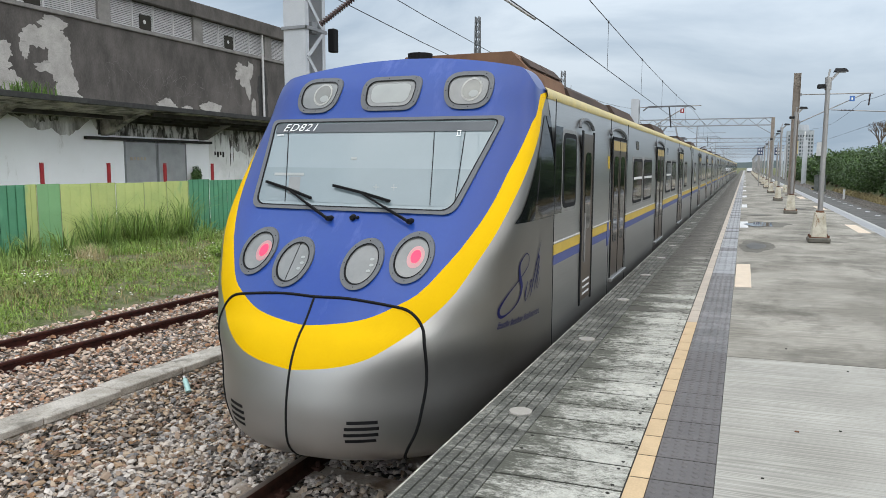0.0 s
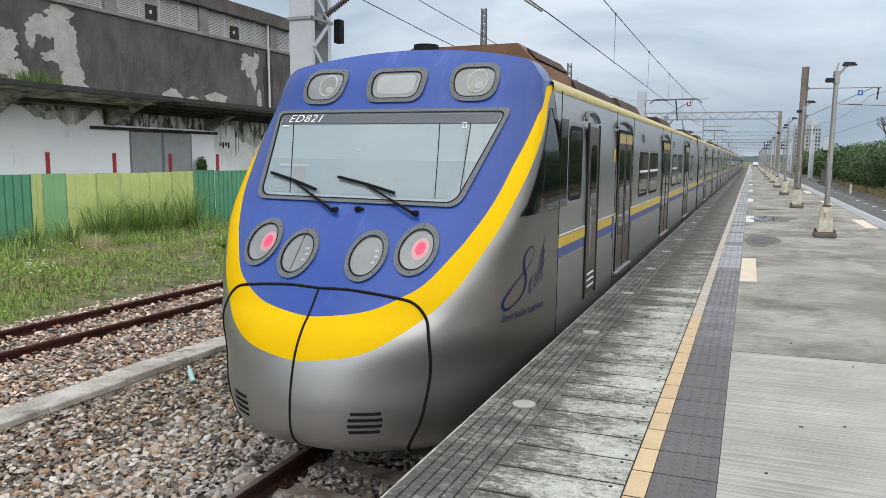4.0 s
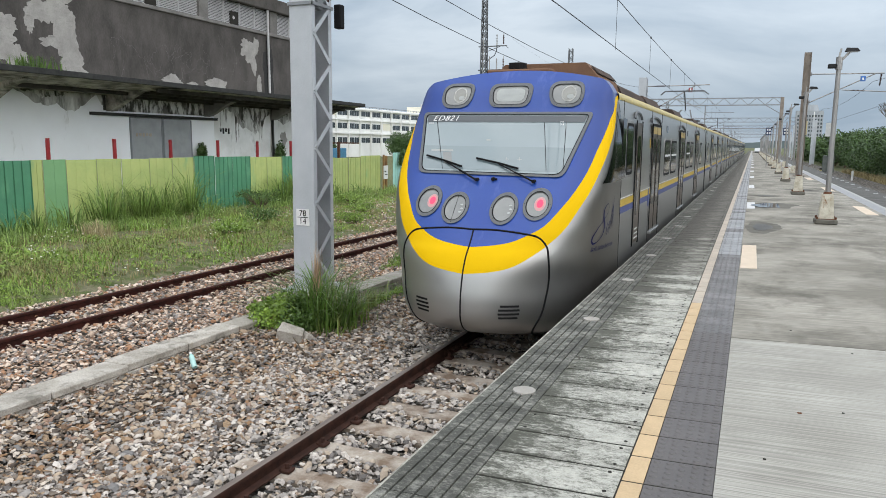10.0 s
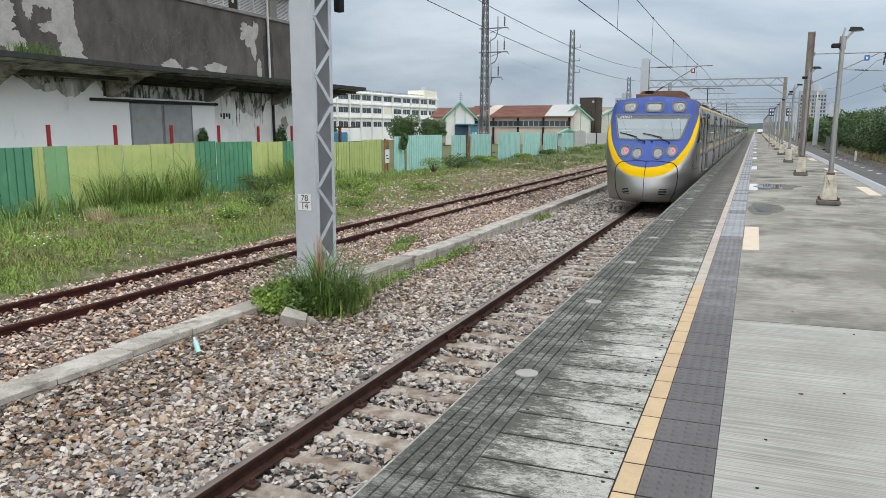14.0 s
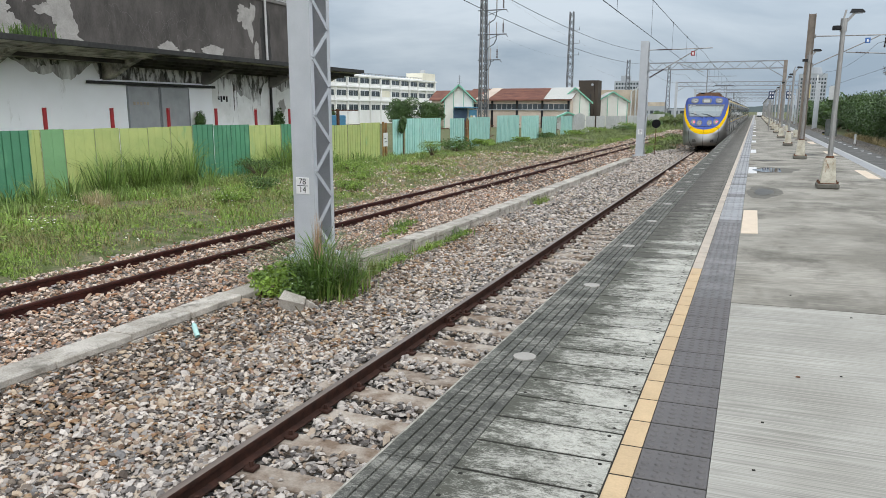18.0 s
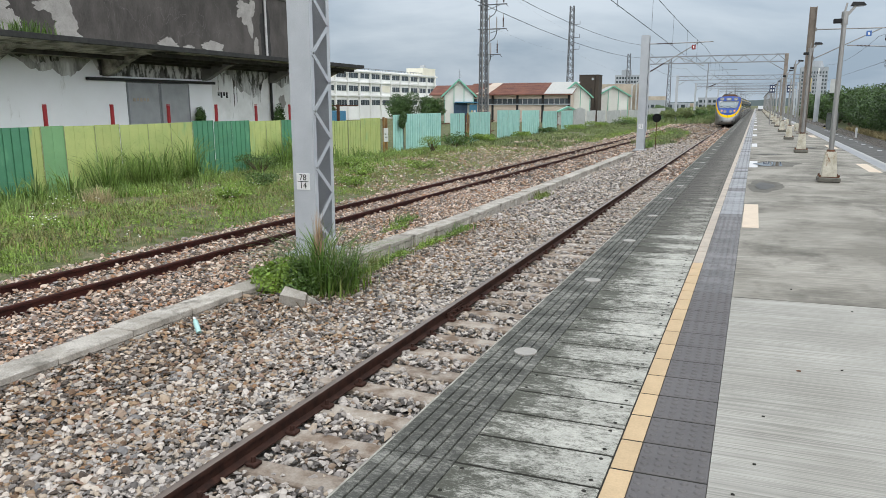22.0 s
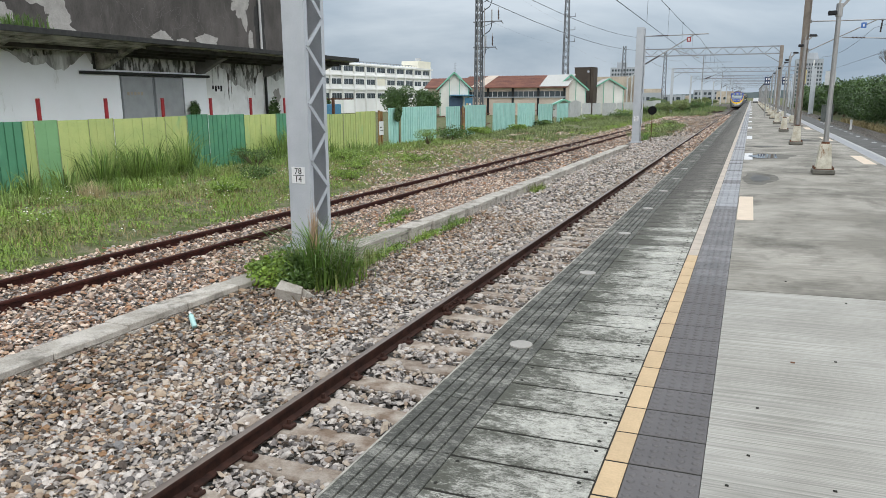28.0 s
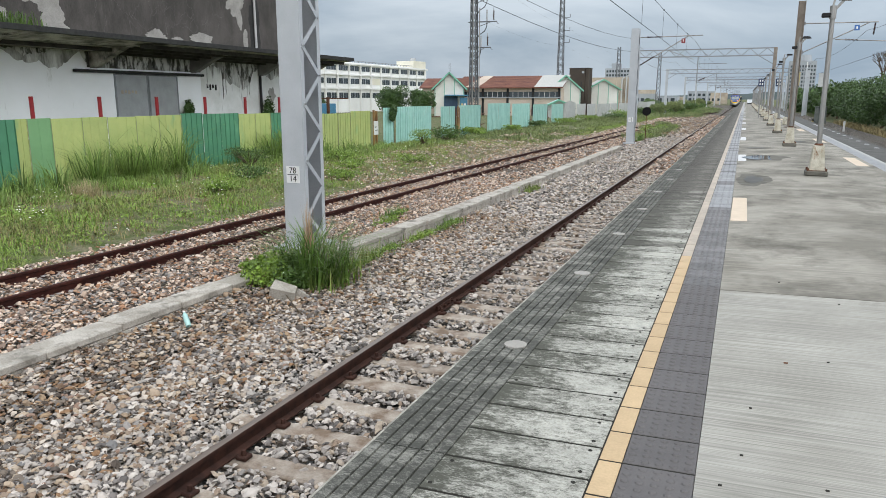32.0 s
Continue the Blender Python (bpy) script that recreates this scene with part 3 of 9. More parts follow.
M_BLDG_WHITE = material("white school wall", (0.86, 0.86, 0.84), 0.9, second=(0.70, 0.70, 0.68), scale=0.15, amount=0.6)
# pale and bluish: the distance's haze is put into this colour
M_BLDG_GREY = material("far hazy grey flats", (0.37, 0.395, 0.42), 0.9, second=(0.31, 0.33, 0.355), scale=0.1)
M_BLDG_TAN = material("tan rendered wall", (0.52, 0.45, 0.36), 0.9, second=(0.36, 0.30, 0.24), scale=0.3, amount=0.8)
M_PANE = material("dark window pane", (0.05, 0.065, 0.075), 0.12, amount=0.3)
M_ROOF_RED = material("rusted red sheet roof", (0.22, 0.10, 0.07), 0.7, second=(0.12, 0.055, 0.045), scale=0.5, amount=0.8, stretch=(1, 4, 1))
M_ROOF_PALE = material("pale sheet roof", (0.52, 0.52, 0.49), 0.6)
M_WALL_PINK = material("cream pink shed wall", (0.62, 0.53, 0.45), 0.9, second=(0.50, 0.42, 0.35), scale=0.4, amount=0.7)
M_WALL_MINT = material("mint green gable trim", (0.20, 0.50, 0.36), 0.6)
M_CLAD = material("cream cladding", (0.80, 0.79, 0.74), 0.7, second=(0.62, 0.61, 0.56), scale=0.4)
M_CREAM_WALL = material("cream painted wall", (0.78, 0.75, 0.63), 0.9, second=(0.68, 0.65, 0.54), scale=0.3, amount=0.6)
M_BLUE_SHED = material("blue sheet awning", (0.06, 0.22, 0.36), 0.5)
M_NAVY_DOOR = material("dark blue doorway", (0.03, 0.06, 0.11), 0.6, second=(0.05, 0.10, 0.17), scale=0.8, amount=0.7)
M_FLAG_BLUE = material("blue enamel plate", (0.06, 0.17, 0.47), 0.4)
M_TANK = material("brown tower render", (0.055, 0.045, 0.038), 0.9, second=(0.075, 0.062, 0.05), scale=0.5, amount=0.6)
M_PYLON = material("dark lattice steel", (0.125, 0.13, 0.138), 0.6)
M_BOTTLE = material("pale green plastic bottle", (0.45, 0.72, 0.68), 0.15, coat=0.5, amount=0.2)
# the hills' haze is mixed into their colour as well
M_FAR_HILL = material("far hazy land", (0.17, 0.21, 0.22), 0.95, scale=0.01)


# ---- mesh tools ----
class Mesh:
    """Collects faces; ob() makes them one object."""

    def __init__(self):
        self.v, self.f = [], []

    def add(self, verts, faces):
        k = len(self.v)
        self.v += [tuple(p) for p in verts]
        self.f += [tuple(i + k for i in face) for face in faces]
        return self

    def box(self, x0, x1, y0, y1, z0, z1, b=0.0):
        if b <= 0:
            return self.add([(x, y, z) for x in (x0, x1) for y in (y0, y1) for z in (z0, z1)],
                            [(0, 1, 3, 2), (4, 6, 7, 5), (0, 4, 5, 1), (2, 3, 7, 6), (0, 2, 6, 4), (1, 5, 7, 3)])
        # each corner cut into three points, one on each face
        vs, k = [], {}
        for i, x in enumerate((x0, x1)):
            for j, y in enumerate((y0, y1)):
                for l, z in enumerate((z0, z1)):
                    dx, dy, dz = (b, -b)[i], (b, -b)[j], (b, -b)[l]
                    for a, p in enumerate(((x, y + dy, z + dz), (x + dx, y, z + dz), (x + dx, y + dy, z))):
                        k[i, j, l, a] = len(vs)
                        vs.append(p)
        fs = []
        for i in (0, 1):
            q = [k[i, 0, 0, 0], k[i, 0, 1, 0], k[i, 1, 1, 0], k[i, 1, 0, 0]]
            fs.append(q if i == 0 else q[::-1])
            q = [k[0, i, 0, 1], k[1, i, 0, 1], k[1, i, 1, 1], k[0, i, 1, 1]]
            fs.append(q if i == 0 else q[::-1])
            q = [k[0, 0, i, 2], k[0, 1, i, 2], k[1, 1, i, 2], k[1, 0, i, 2]]
            fs.append(q if i == 0 else q[::-1])
        for i in (0, 1):
            for j in (0, 1):
                q = [k[i, j, 0, 0], k[i, j, 1, 0], k[i, j, 1, 1], k[i, j, 0, 1]]
                fs.append(q if (i + j) % 2 else q[::-1])
                q = [k[i, 0, j, 0], k[i, 1, j, 0], k[i, 1, j, 2], k[i, 0, j, 2]]
                fs.append(q if (i + j) % 2 == 0 else q[::-1])
                q = [k[0, i, j, 1], k[1, i, j, 1], k[1, i, j, 2], k[0, i, j, 2]]
                fs.append(q if (i + j) % 2 else q[::-1])
                for l in (0, 1):
                    q = [k[i, j, l, 0], k[i, j, l, 1], k[i, j, l, 2]]
                    fs.append(q if (i + j + l) % 2 == 0 else q[::-1])
        return self.add(vs, fs)

    def cyl(self, p0, p1, r0, r1=None, n=10, caps=True):
        r1 = r0 if r1 is None else r1
        p0, p1 = Vector(p0), Vector(p1)
        d = (p1 - p0).normalized()
        a = d.orthogonal().normalized()
        c = d.cross(a)
        ring = [a * math.cos(2 * math.pi * i / n) + c * math.sin(2 * math.pi * i / n) for i in range(n)]
        vs = [p0 + q * r0 for q in ring] + [p1 + q * r1 for q in ring]
        fs = [(i, (i + 1) % n, n + (i + 1) % n, n + i) for i in range(n)]
        if caps:
            fs += [tuple(range(n))[::-1], tuple(range(n, 2 * n))]
        return self.add(vs, fs)

    def tube(self, pts, r, n=5):
        """One bent pipe through the points."""
        pts = [Vector(p) for p in pts]
        k0 = len(self.v)
        side = None
        for i, p in enumerate(pts):
            d = (pts[min(i + 1, len(pts) - 1)] - pts[max(i - 1, 0)]).normalized()
            side = d.orthogonal().normalized() if side is None else (side - d * side.dot(d)).normalized()
            c = d.cross(side)
            self.v += [tuple(p + (side * math.cos(2 * math.pi * j / n) + c * math.sin(2 * math.pi * j / n)) * r) for j in range(n)]
        for i in range(len(pts) - 1):
            a = k0 + i * n
            self.f += [(a + j, a + (j + 1) % n, a + n + (j + 1) % n, a + n + j) for j in range(n)]
        return self

    def bar(self, p0, p1, w, h=None):
        """A square bar from p0 to p1."""
        h = w if h is None else h
        p0, p1 = Vector(p0), Vector(p1)
        d = (p1 - p0).normalized()
        up = Vector((0, 0, 1)) if abs(d.z) < 0.95 else Vector((0, 1, 0))
        a = d.cross(up).normalized() * (w / 2)
        c = a.cross(d).normalized() * (h / 2)
        vs = [p + s * a + u * c for p in (p0, p1) for s, u in ((-1, -1), (1, -1), (1, 1), (-1, 1))]
        return self.add(vs, [(0, 1, 2, 3), (7, 6, 5, 4), (0, 4, 5, 1), (1, 5, 6, 2), (2, 6, 7, 3), (3, 7, 4, 0)])

    def prism(self, outline, axis, lo, hi):
        """An outline in the two other axes, drawn out along axis from lo to hi."""
        def at(p, w):
            return {"x": (w, p[0], p[1]), "y": (p[0], w, p[1]), "z": (p[0], p[1], w)}[axis]
        n = len(outline)
        vs = [at(p, lo) for p in outline] + [at(p, hi) for p in outline]
        fs = [(i, (i + 1) % n, n + (i + 1) % n, n + i) for i in range(n)] + [tuple(range(n))[::-1], tuple(range(n, 2 * n))]
        return self.add(vs, fs)

    def grid(self, rows):
        nu, nv = len(rows), len(rows[0])
        return self.add([p for row in rows for p in row],
                        [(i * nv + j, i * nv + j + 1, (i + 1) * nv + j + 1, (i + 1) * nv + j) for i in range(nu - 1) for j in range(nv - 1)])

    def data(self, name, mat, smooth=None, fix=True):
        me = bpy.data.meshes.new(name)
        me.from_pydata(self.v, [], self.f)
        me.materials.append(mat)
        if fix and len(self.f) < 60000:
            bm = bmesh.new()
            bm.from_mesh(me)
            bmesh.ops.recalc_face_normals(bm, faces=bm.faces)
            bm.to_mesh(me)
            bm.free()
        if smooth is not None:
            me.polygons.foreach_set("use_smooth", [True] * len(me.polygons))
            me.set_sharp_from_angle(angle=radians(smooth))
        me.update()
        return me

    def ob(self, name, mat, parent=None, label="", smooth=None, fix=True):
        o = new(name, self.data(name, mat, smooth, fix))
        if parent is not None:
            o.parent = parent
        if label:
            o["label"] = label
        return o


def piece(name, data, parent, loc=(0, 0, 0), turn=0.0):
    """One more part that shares its mesh with its likes."""
    o = new(name, data)
    o.parent = parent
    o.location = loc
    if turn:
        o.rotation_euler = (0, 0, turn)
    return o


def thing(name, label, category, at=(0, 0, 0), group="", kind=""):
    o = new(name)
    o.location = at
    o.empty_display_size = 0.2
    return tagged(o, label, category, group, kind)


def structure(ob, label):
    return tagged(ob, label, "", "", "structure")


def letters(text, size, mat, name, parent, m, label="", extrude=0.002, shear=0.0, spacing=1.0):
    """Words as a mesh, in Blender's own font."""
    cu = bpy.data.curves.new(name, "FONT")
    cu.body, cu.size, cu.extrude, cu.shear, cu.space_character = text, size, extrude, shear, spacing
    cu.align_x, cu.align_y = "CENTER", "CENTER"
    tmp = bpy.data.objects.new(name, cu)
    scene.collection.objects.link(tmp)
    dep = bpy.context.evaluated_depsgraph_get()
    me = bpy.data.meshes.new_from_object(tmp.evaluated_get(dep))
    bpy.data.objects.remove(tmp)
    me.materials.clear()
    me.materials.append(mat)
    o = new(name, me)
    if parent is not None:
        o.parent = parent
    o.matrix_basis = m
    if label:
        o["label"] = label
    return o


rnd = random.Random(7)

# ---- the plan: y runs along the tracks, x to the other edge of the island platform, z = 0 at the yellow line ----
RAIL_Z = -1.10
TRACK_X = -2.56
EDGE_X, RIGHT_EDGE_X, CROWN_X = -1.03, 4.83, 1.90
FALL = 0.0225
BED_Z = -1.30
Y0, Y1 = -14.0, 330.0


def deck(x):
    """Height of the platform, which falls from its middle to both edges."""
    return FALL * (CROWN_X - abs(x - CROWN_X))


def sheet(name, xs, ys, height, mat, label):
    rows = [[(x, y, height(x, y)) for x in xs] for y in ys]
    return structure(Mesh().grid(rows).ob(name, mat, smooth=60), label)


def verge(x, y):
    """The ground left of the ballast: a shallow bank up to the hoarding."""
    t = min(1.0, max(0.0, (-x - 10.3) / 2.5))
    return BED_Z + 0.0 + t * 0.22 + (0.05 * noise.noise((x * 0.4, y * 0.3, 0)) if x < -10.5 else 0)


# the ground reaches the horizon
gx = [-900, -300, -120, -60, -40, -30, -26, -22, -19, -17, -15, -13.5, -12.5, -11.5, -10.8, -10.3, -8, -4, 0, 4, 8, 14, 25, 60, 200, 900]
gy = [-120, -40, -12, 0] + [4 + 2.5 * i for i in range(40)] + [120, 150, 200, 260, 400, 800, 2200]
ground = sheet("ground", gx, gy, lambda x, y: verge(x, y) - (0.04 if x > -10.4 else 0.0), M_SOIL, "brown soil with patchy weeds beside the tracks")

bed = Mesh()
bed.grid([[(x, y, z) for x, z in ((-10.6, BED_Z - 0.02), (-10.0, BED_Z + 0.03), (-8.9, BED_Z + 0.03), (-7.0, BED_Z + 0.03), (-6.3, BED_Z + 0.04), (-5.95, BED_Z + (0.105 if y < 8.5 else -0.03)), (-5.2, BED_Z + (0.05 if y < 8.5 else 0.015)), (-4.4, BED_Z + 0.02),
          (-3.9, BED_Z + 0.0), (-1.5, BED_Z - 0.03), (-0.9, BED_Z - 0.05))] for y in [Y0 + 4 * i for i in range(86)]])
ballast_bed = structure(bed.ob("ballast", M_BALLAST_BED, smooth=60), "grey-brown crushed stone ballast under the tracks")


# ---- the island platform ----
# the body under the paving takes the near-black joint colour
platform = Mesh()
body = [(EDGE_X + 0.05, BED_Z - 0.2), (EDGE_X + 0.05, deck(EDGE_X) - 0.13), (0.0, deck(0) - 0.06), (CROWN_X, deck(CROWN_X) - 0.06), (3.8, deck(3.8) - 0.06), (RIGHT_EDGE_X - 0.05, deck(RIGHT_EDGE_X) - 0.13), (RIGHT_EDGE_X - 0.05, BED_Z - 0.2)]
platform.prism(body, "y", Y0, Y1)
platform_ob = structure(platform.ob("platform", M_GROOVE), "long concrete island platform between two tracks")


def deck_field(y0, y1, x0=0.403, x1=3.397):
    xs = [x0, CROWN_X, x1]
    m = Mesh()
    m.add([(x, y, deck(x) - d) for d in (0.0, 0.05) for y in (y0, y1) for x in xs],
          [(0, 1, 4, 3), (1, 2, 5, 4), (6, 9, 10, 7), (7, 10, 11, 8), (0, 6, 7, 1), (1, 7, 8, 2), (3, 4, 10, 9), (4, 5, 11, 10), (0, 3, 9, 6), (2, 8, 11, 5)])
    return m


JOINT_Y = 6.2 - 4 * 6.02
for k in range(40):
    y = JOINT_Y + 6.02 * k
    if y > 210:
        break
    deck_field(y, y + 6.0).ob("floor_slab", M_CONCRETE if k < 4 else M_CONCRETE_OLD, platform_ob, "broom-finished pale concrete bay" if k < 4 else "stained grey concrete bay")
deck_field(Y0 + 0.0 + 242, Y1).ob("floor_slab", M_CONCRETE_OLD, platform_ob)


# ---- tracks ----
RAIL = [(-0.0325, 0.0), (0.0325, 0.0), (0.0355, -0.01), (0.0355, -0.035), (0.009, -0.05), (0.008, -0.12), (0.062, -0.138), (0.062, -0.15),
        (-0.062, -0.15), (-0.062, -0.138), (-0.008, -0.12), (-0.009, -0.05), (-0.0355, -0.035), (-0.0355, -0.01)]


def siding_x(y):
    """The siding bears slightly towards the main track and joins it far off."""
    return -9.15 + 0.0145 * (y - 8) + 0.0006 * max(0.0, y - 95) ** 2


def rail_ob(name, offset, centre, y_list, label, mat=M_RAIL_RUST, z=RAIL_Z):
    t = thing(name, label, "rail", kind="structure")
    m, top = Mesh(), Mesh()
    rows = [[(centre(y) + offset + p, y, z + q) for p, q in RAIL + RAIL[:1]] for y in y_list]
    m.grid(rows)
    o = m.ob("rail_web", mat, t)
    top.grid([[(centre(y) + offset + p, y, z + 0.0035 + q) for p, q in ((-0.031, -0.003), (-0.02, 0), (0.02, 0), (0.031, -0.003))] for y in y_list])
    return t, top


for side in (-1, 1):
    t, top = rail_ob("rail_main", side * 0.566, lambda y: TRACK_X, [Y0 + 6 * i for i in range(58)], "rust-brown steel running rail beside the platform")
    top.ob("rail_head", M_RAIL_TOP, t, "worn bare-metal rail head")
for side in (-1, 1):
    t, top = rail_ob("rail_siding", side * 0.566, siding_x, [-14 + 4 * i for i in range(43)], "deeply rusted rail of the disused siding", M_RAIL_SIDING)
    top.ob("rail_head", M_RAIL_SIDING, t)

# concrete sleepers under the main track, half buried
SLEEPER = Mesh().box(-1.0, 1.0, -0.12, 0.12, -0.2, 0.0, 0.02).data("sleeper", M_SLEEPER)
CLIP = Mesh().box(-0.05, 0.05, -0.05, 0.05, 0.0, 0.035, 0.008).cyl((0, 0, 0.03), (0, 0, 0.075), 0.022, 0.018, 8).data("rail_clip", M_RAIL_RUST)
for k in range(-22, 110):
    y = 0.06 + 0.60 * k
    s = tagged(new("sleeper", SLEEPER), "weathered concrete sleeper sunk in ballast", "sleeper", "sleepers of the main track")
    s.location = (TRACK_X + rnd.uniform(-0.03, 0.03), y + rnd.uniform(-0.03, 0.03), RAIL_Z - 0.152 - rnd.uniform(0, 0.012))
    s.rotation_euler = (0, 0, rnd.uniform(-0.03, 0.03))
    if -1 < y < 26:
        for dx in (-0.566 - 0.1, -0.566 + 0.1, 0.566 - 0.1):
            piece("rail_clip", CLIP, s, (dx, 0, 0.002))
for k in range(60):
    y = -1.0 + 0.7 * k
    s = tagged(new("sleeper", SLEEPER), "dark old sleeper of the siding buried in stones", "sleeper", "sleepers of the siding")
    s.location = (siding_x(y), y, RAIL_Z - 0.19)

# rail joint with its fishplate
fish = thing("fishplate", "bolted steel fishplate joining two rail ends", "rail joint", (TRACK_X - 0.566, 8.75, RAIL_Z - 0.09))
Mesh().box(0.012, 0.04, -0.28, 0.28, -0.035, 0.035, 0.006).ob("plate", M_RAIL_RUST, fish)
for dy in (-0.2, -0.07, 0.07, 0.2):
    Mesh().cyl((0.038, dy, 0), (0.075, dy, 0), 0.016, 0.014, 6).ob("bolt", M_RAIL_RUST, fish)


# ---- loose ballast: thousands of stones, joined ----
def stones(name, mat, count, area, size, height, label, seed, flat=0.64, skip=None):
    """count stones over area (x0, x1, y0, y1), denser near the viewer; height(x, y) is the ground."""
    g = np.random.RandomState(seed)
    base = np.array([(1, 0, 0), (-1, 0, 0), (0, 1, 0), (0, -1, 0), (0, 0, 1), (0, 0, -1), (0.6, 0.6, 0.6), (-0.62, 0.55, 0.6), (0.6, -0.6, 0.5), (-0.6, -0.6, 0.55)], float)
    faces = np.array([(6, 0, 2), (6, 2, 4), (6, 4, 0), (7, 2, 1), (7, 4, 2), (7, 1, 4), (8, 3, 0), (8, 0, 4), (8, 4, 3), (9, 1, 3), (9, 3, 4), (9, 4, 1), (0, 5, 2), (2, 5, 1), (1, 5, 3), (3, 5, 0)])
    x0, x1, y0, y1 = area
    faces = faces[:12]  # the underside lies in the bed
    x = g.uniform(x0, x1, count)
    w = g.uniform(0, 1, count) ** 1.35
    y = y0 + (y1 - y0) * w
    if skip:
        keep = skip(x, y, g)
        x, y, count = x[keep], y[keep], int(keep.sum())
    r = g.uniform(size[0], size[1], count) * (0.75 + 0.5 * g.uniform(0, 1, count) ** 2) * (1 + 0.006 * np.maximum(0, y - 8))
    sc = np.stack([r * g.uniform(0.85, 1.5, count), r * g.uniform(0.7, 1.05, count), r * g.uniform(flat * 0.7, flat * 1.35, count)], 1)
    jit = base[None] * (1 + g.uniform(-0.16, 0.16, (count, 10, 1))) + g.uniform(-0.11, 0.11, (count, 10, 3))
    v = jit * sc[:, None, :]
    a, b, c = g.uniform(0, 6.28, count), g.uniform(-0.6, 0.6, count), g.uniform(-0.6, 0.6, count)
    ca, sa, cb, sb, cc, sc_ = np.cos(a), np.sin(a), np.cos(b), np.sin(b), np.cos(c), np.sin(c)
    X, Y, Z = v[..., 0], v[..., 1], v[..., 2]
    Y, Z = Y * cb[:, None] - Z * sb[:, None], Y * sb[:, None] + Z * cb[:, None]
    X, Z = X * cc[:, None] + Z * sc_[:, None], -X * sc_[:, None] + Z * cc[:, None]
    X, Y = X * ca[:, None] - Y * sa[:, None], X * sa[:, None] + Y * ca[:, None]
    h = np.array([height(p, q) for p, q in zip(x, y)]) + r * g.uniform(-0.6, 1.3, count)
    vs = np.stack([X + x[:, None], Y + y[:, None], Z + h[:, None]], 2).reshape(-1, 3)
    fs = (faces[None] + 10 * np.arange(count)[:, None, None]).reshape(-1, 3)
    me = bpy.data.meshes.new(name)
    me.vertices.add(len(vs))
    me.vertices.foreach_set("co", vs.ravel())
    me.loops.add(len(fs) * 3)
    me.loops.foreach_set("vertex_index", fs.ravel())
    me.polygons.add(len(fs))
    me.polygons.foreach_set("loop_start", np.arange(0, len(fs) * 3, 3))
    me.update(calc_edges=True)
    me.polygons.foreach_set("use_smooth", np.tile(g.uniform(0, 1, count)[:, None] < 0.4, (1, len(faces))).ravel())
    me.materials.append(mat)
    return tagged(new(name, me), label, "ballast", kind="stuff")


def off_sleepers(x, y, g):
    """Few stones lie on the sleepers' tops."""
    near = np.abs((y - 0.06 + 0.3) % 0.6 - 0.3) < 0.115
    return ~near | (g.uniform(0, 1, len(x)) < 0.14)


def bed_height(x, y):
    if x > -3.0:
        h = BED_Z + 0.018
    elif x > -6.3:
        # heaped against the cable duct
        h = BED_Z + 0.05 - 0.04 * max(0.0, (x + 4.6) / 1.4) + 0.085 * max(0.0, (-4.9 - x) / 1.2) * min(1.0, max(-0.75, (9.4 - y) / 0.8))
    else:
        h = BED_Z + 0.065 - 0.02 * max(0.0, 1 - abs(x - siding_x(y)) / 1.0)
    return h + 0.03 * noise.noise((x * 1.3, y * 1.3, 0.3))


stones("ballast_stones", M_STONES, 27000, (-6.1, -3.8, 2.6, 17.0), (0.018, 0.039), bed_height, "loose grey and tan crushed stones beside the rail", 1)
stones("ballast_stones", M_STONES_PALE, 15000, (-4.9, -3.2, 3.0, 17.0), (0.018, 0.038), bed_height, "pale grey crushed stones along the rail", 11)
stones("ballast_stones", M_STONES_PALE, 15000, (-6.0, -3.2, 16.5, 60.0), (0.030, 0.052), bed_height, "grey crushed stones along the main track", 2)
stones("ballast_stones", M_STONES_PALE, 20000, (-3.05, -1.25, 2.6, 30.0), (0.020, 0.040), bed_height, "grey and brown stones between the rails", 3, skip=off_sleepers)
stones("ballast_stones", M_STONES_RED, 32000, (-10.5, -6.2, 4.0, 24.0), (0.020, 0.039), bed_height, "reddish brown stones round the siding", 4)
stones("ballast_stones", M_STONES_RED, 10000, (-10.6, -5.6, 22.0, 60.0), (0.028, 0.05), bed_height, "reddish brown stones along the siding", 5)
stones("ballast_stones", M_STONES, 1600, (-6.0, -1.25, -2.0, 2.8), (0.03, 0.06), bed_height, "grey and brown stones beside the platform", 12)
stones("ballast_stones", M_STONES_RED, 6000, (-3.05, -1.25, 28.0, 120.0), (0.04, 0.07), bed_height, "pale brown stones between the rails far off", 6)
stones("ballast_stones", M_STONES, 6000, (-7.0, -3.15, 55.0, 130.0), (0.04, 0.07), bed_height, "grey crushed stones along the main track far off", 7)
stones("ballast_stones", M_STONES_RED, 4500, (-10.6, -6.5, 56.0, 120.0), (0.04, 0.06), bed_height, "brown stones along the siding far off", 8)


stones("verge_gravel", M_STONES_RED, 8500, (-15.5, -10.3, 21.0, 62.0), (0.022, 0.05), lambda x, y: verge(x, y) + 0.0, "scattered pale gravel on the bare part of the verge", 13)


# ---- low concrete kerb (cable duct) between the tracks ----
def kerb_x(y):
    return -6.24 if y < 9.0 else min(-5.79, -6.05 + 0.051 * (y - 9.4))


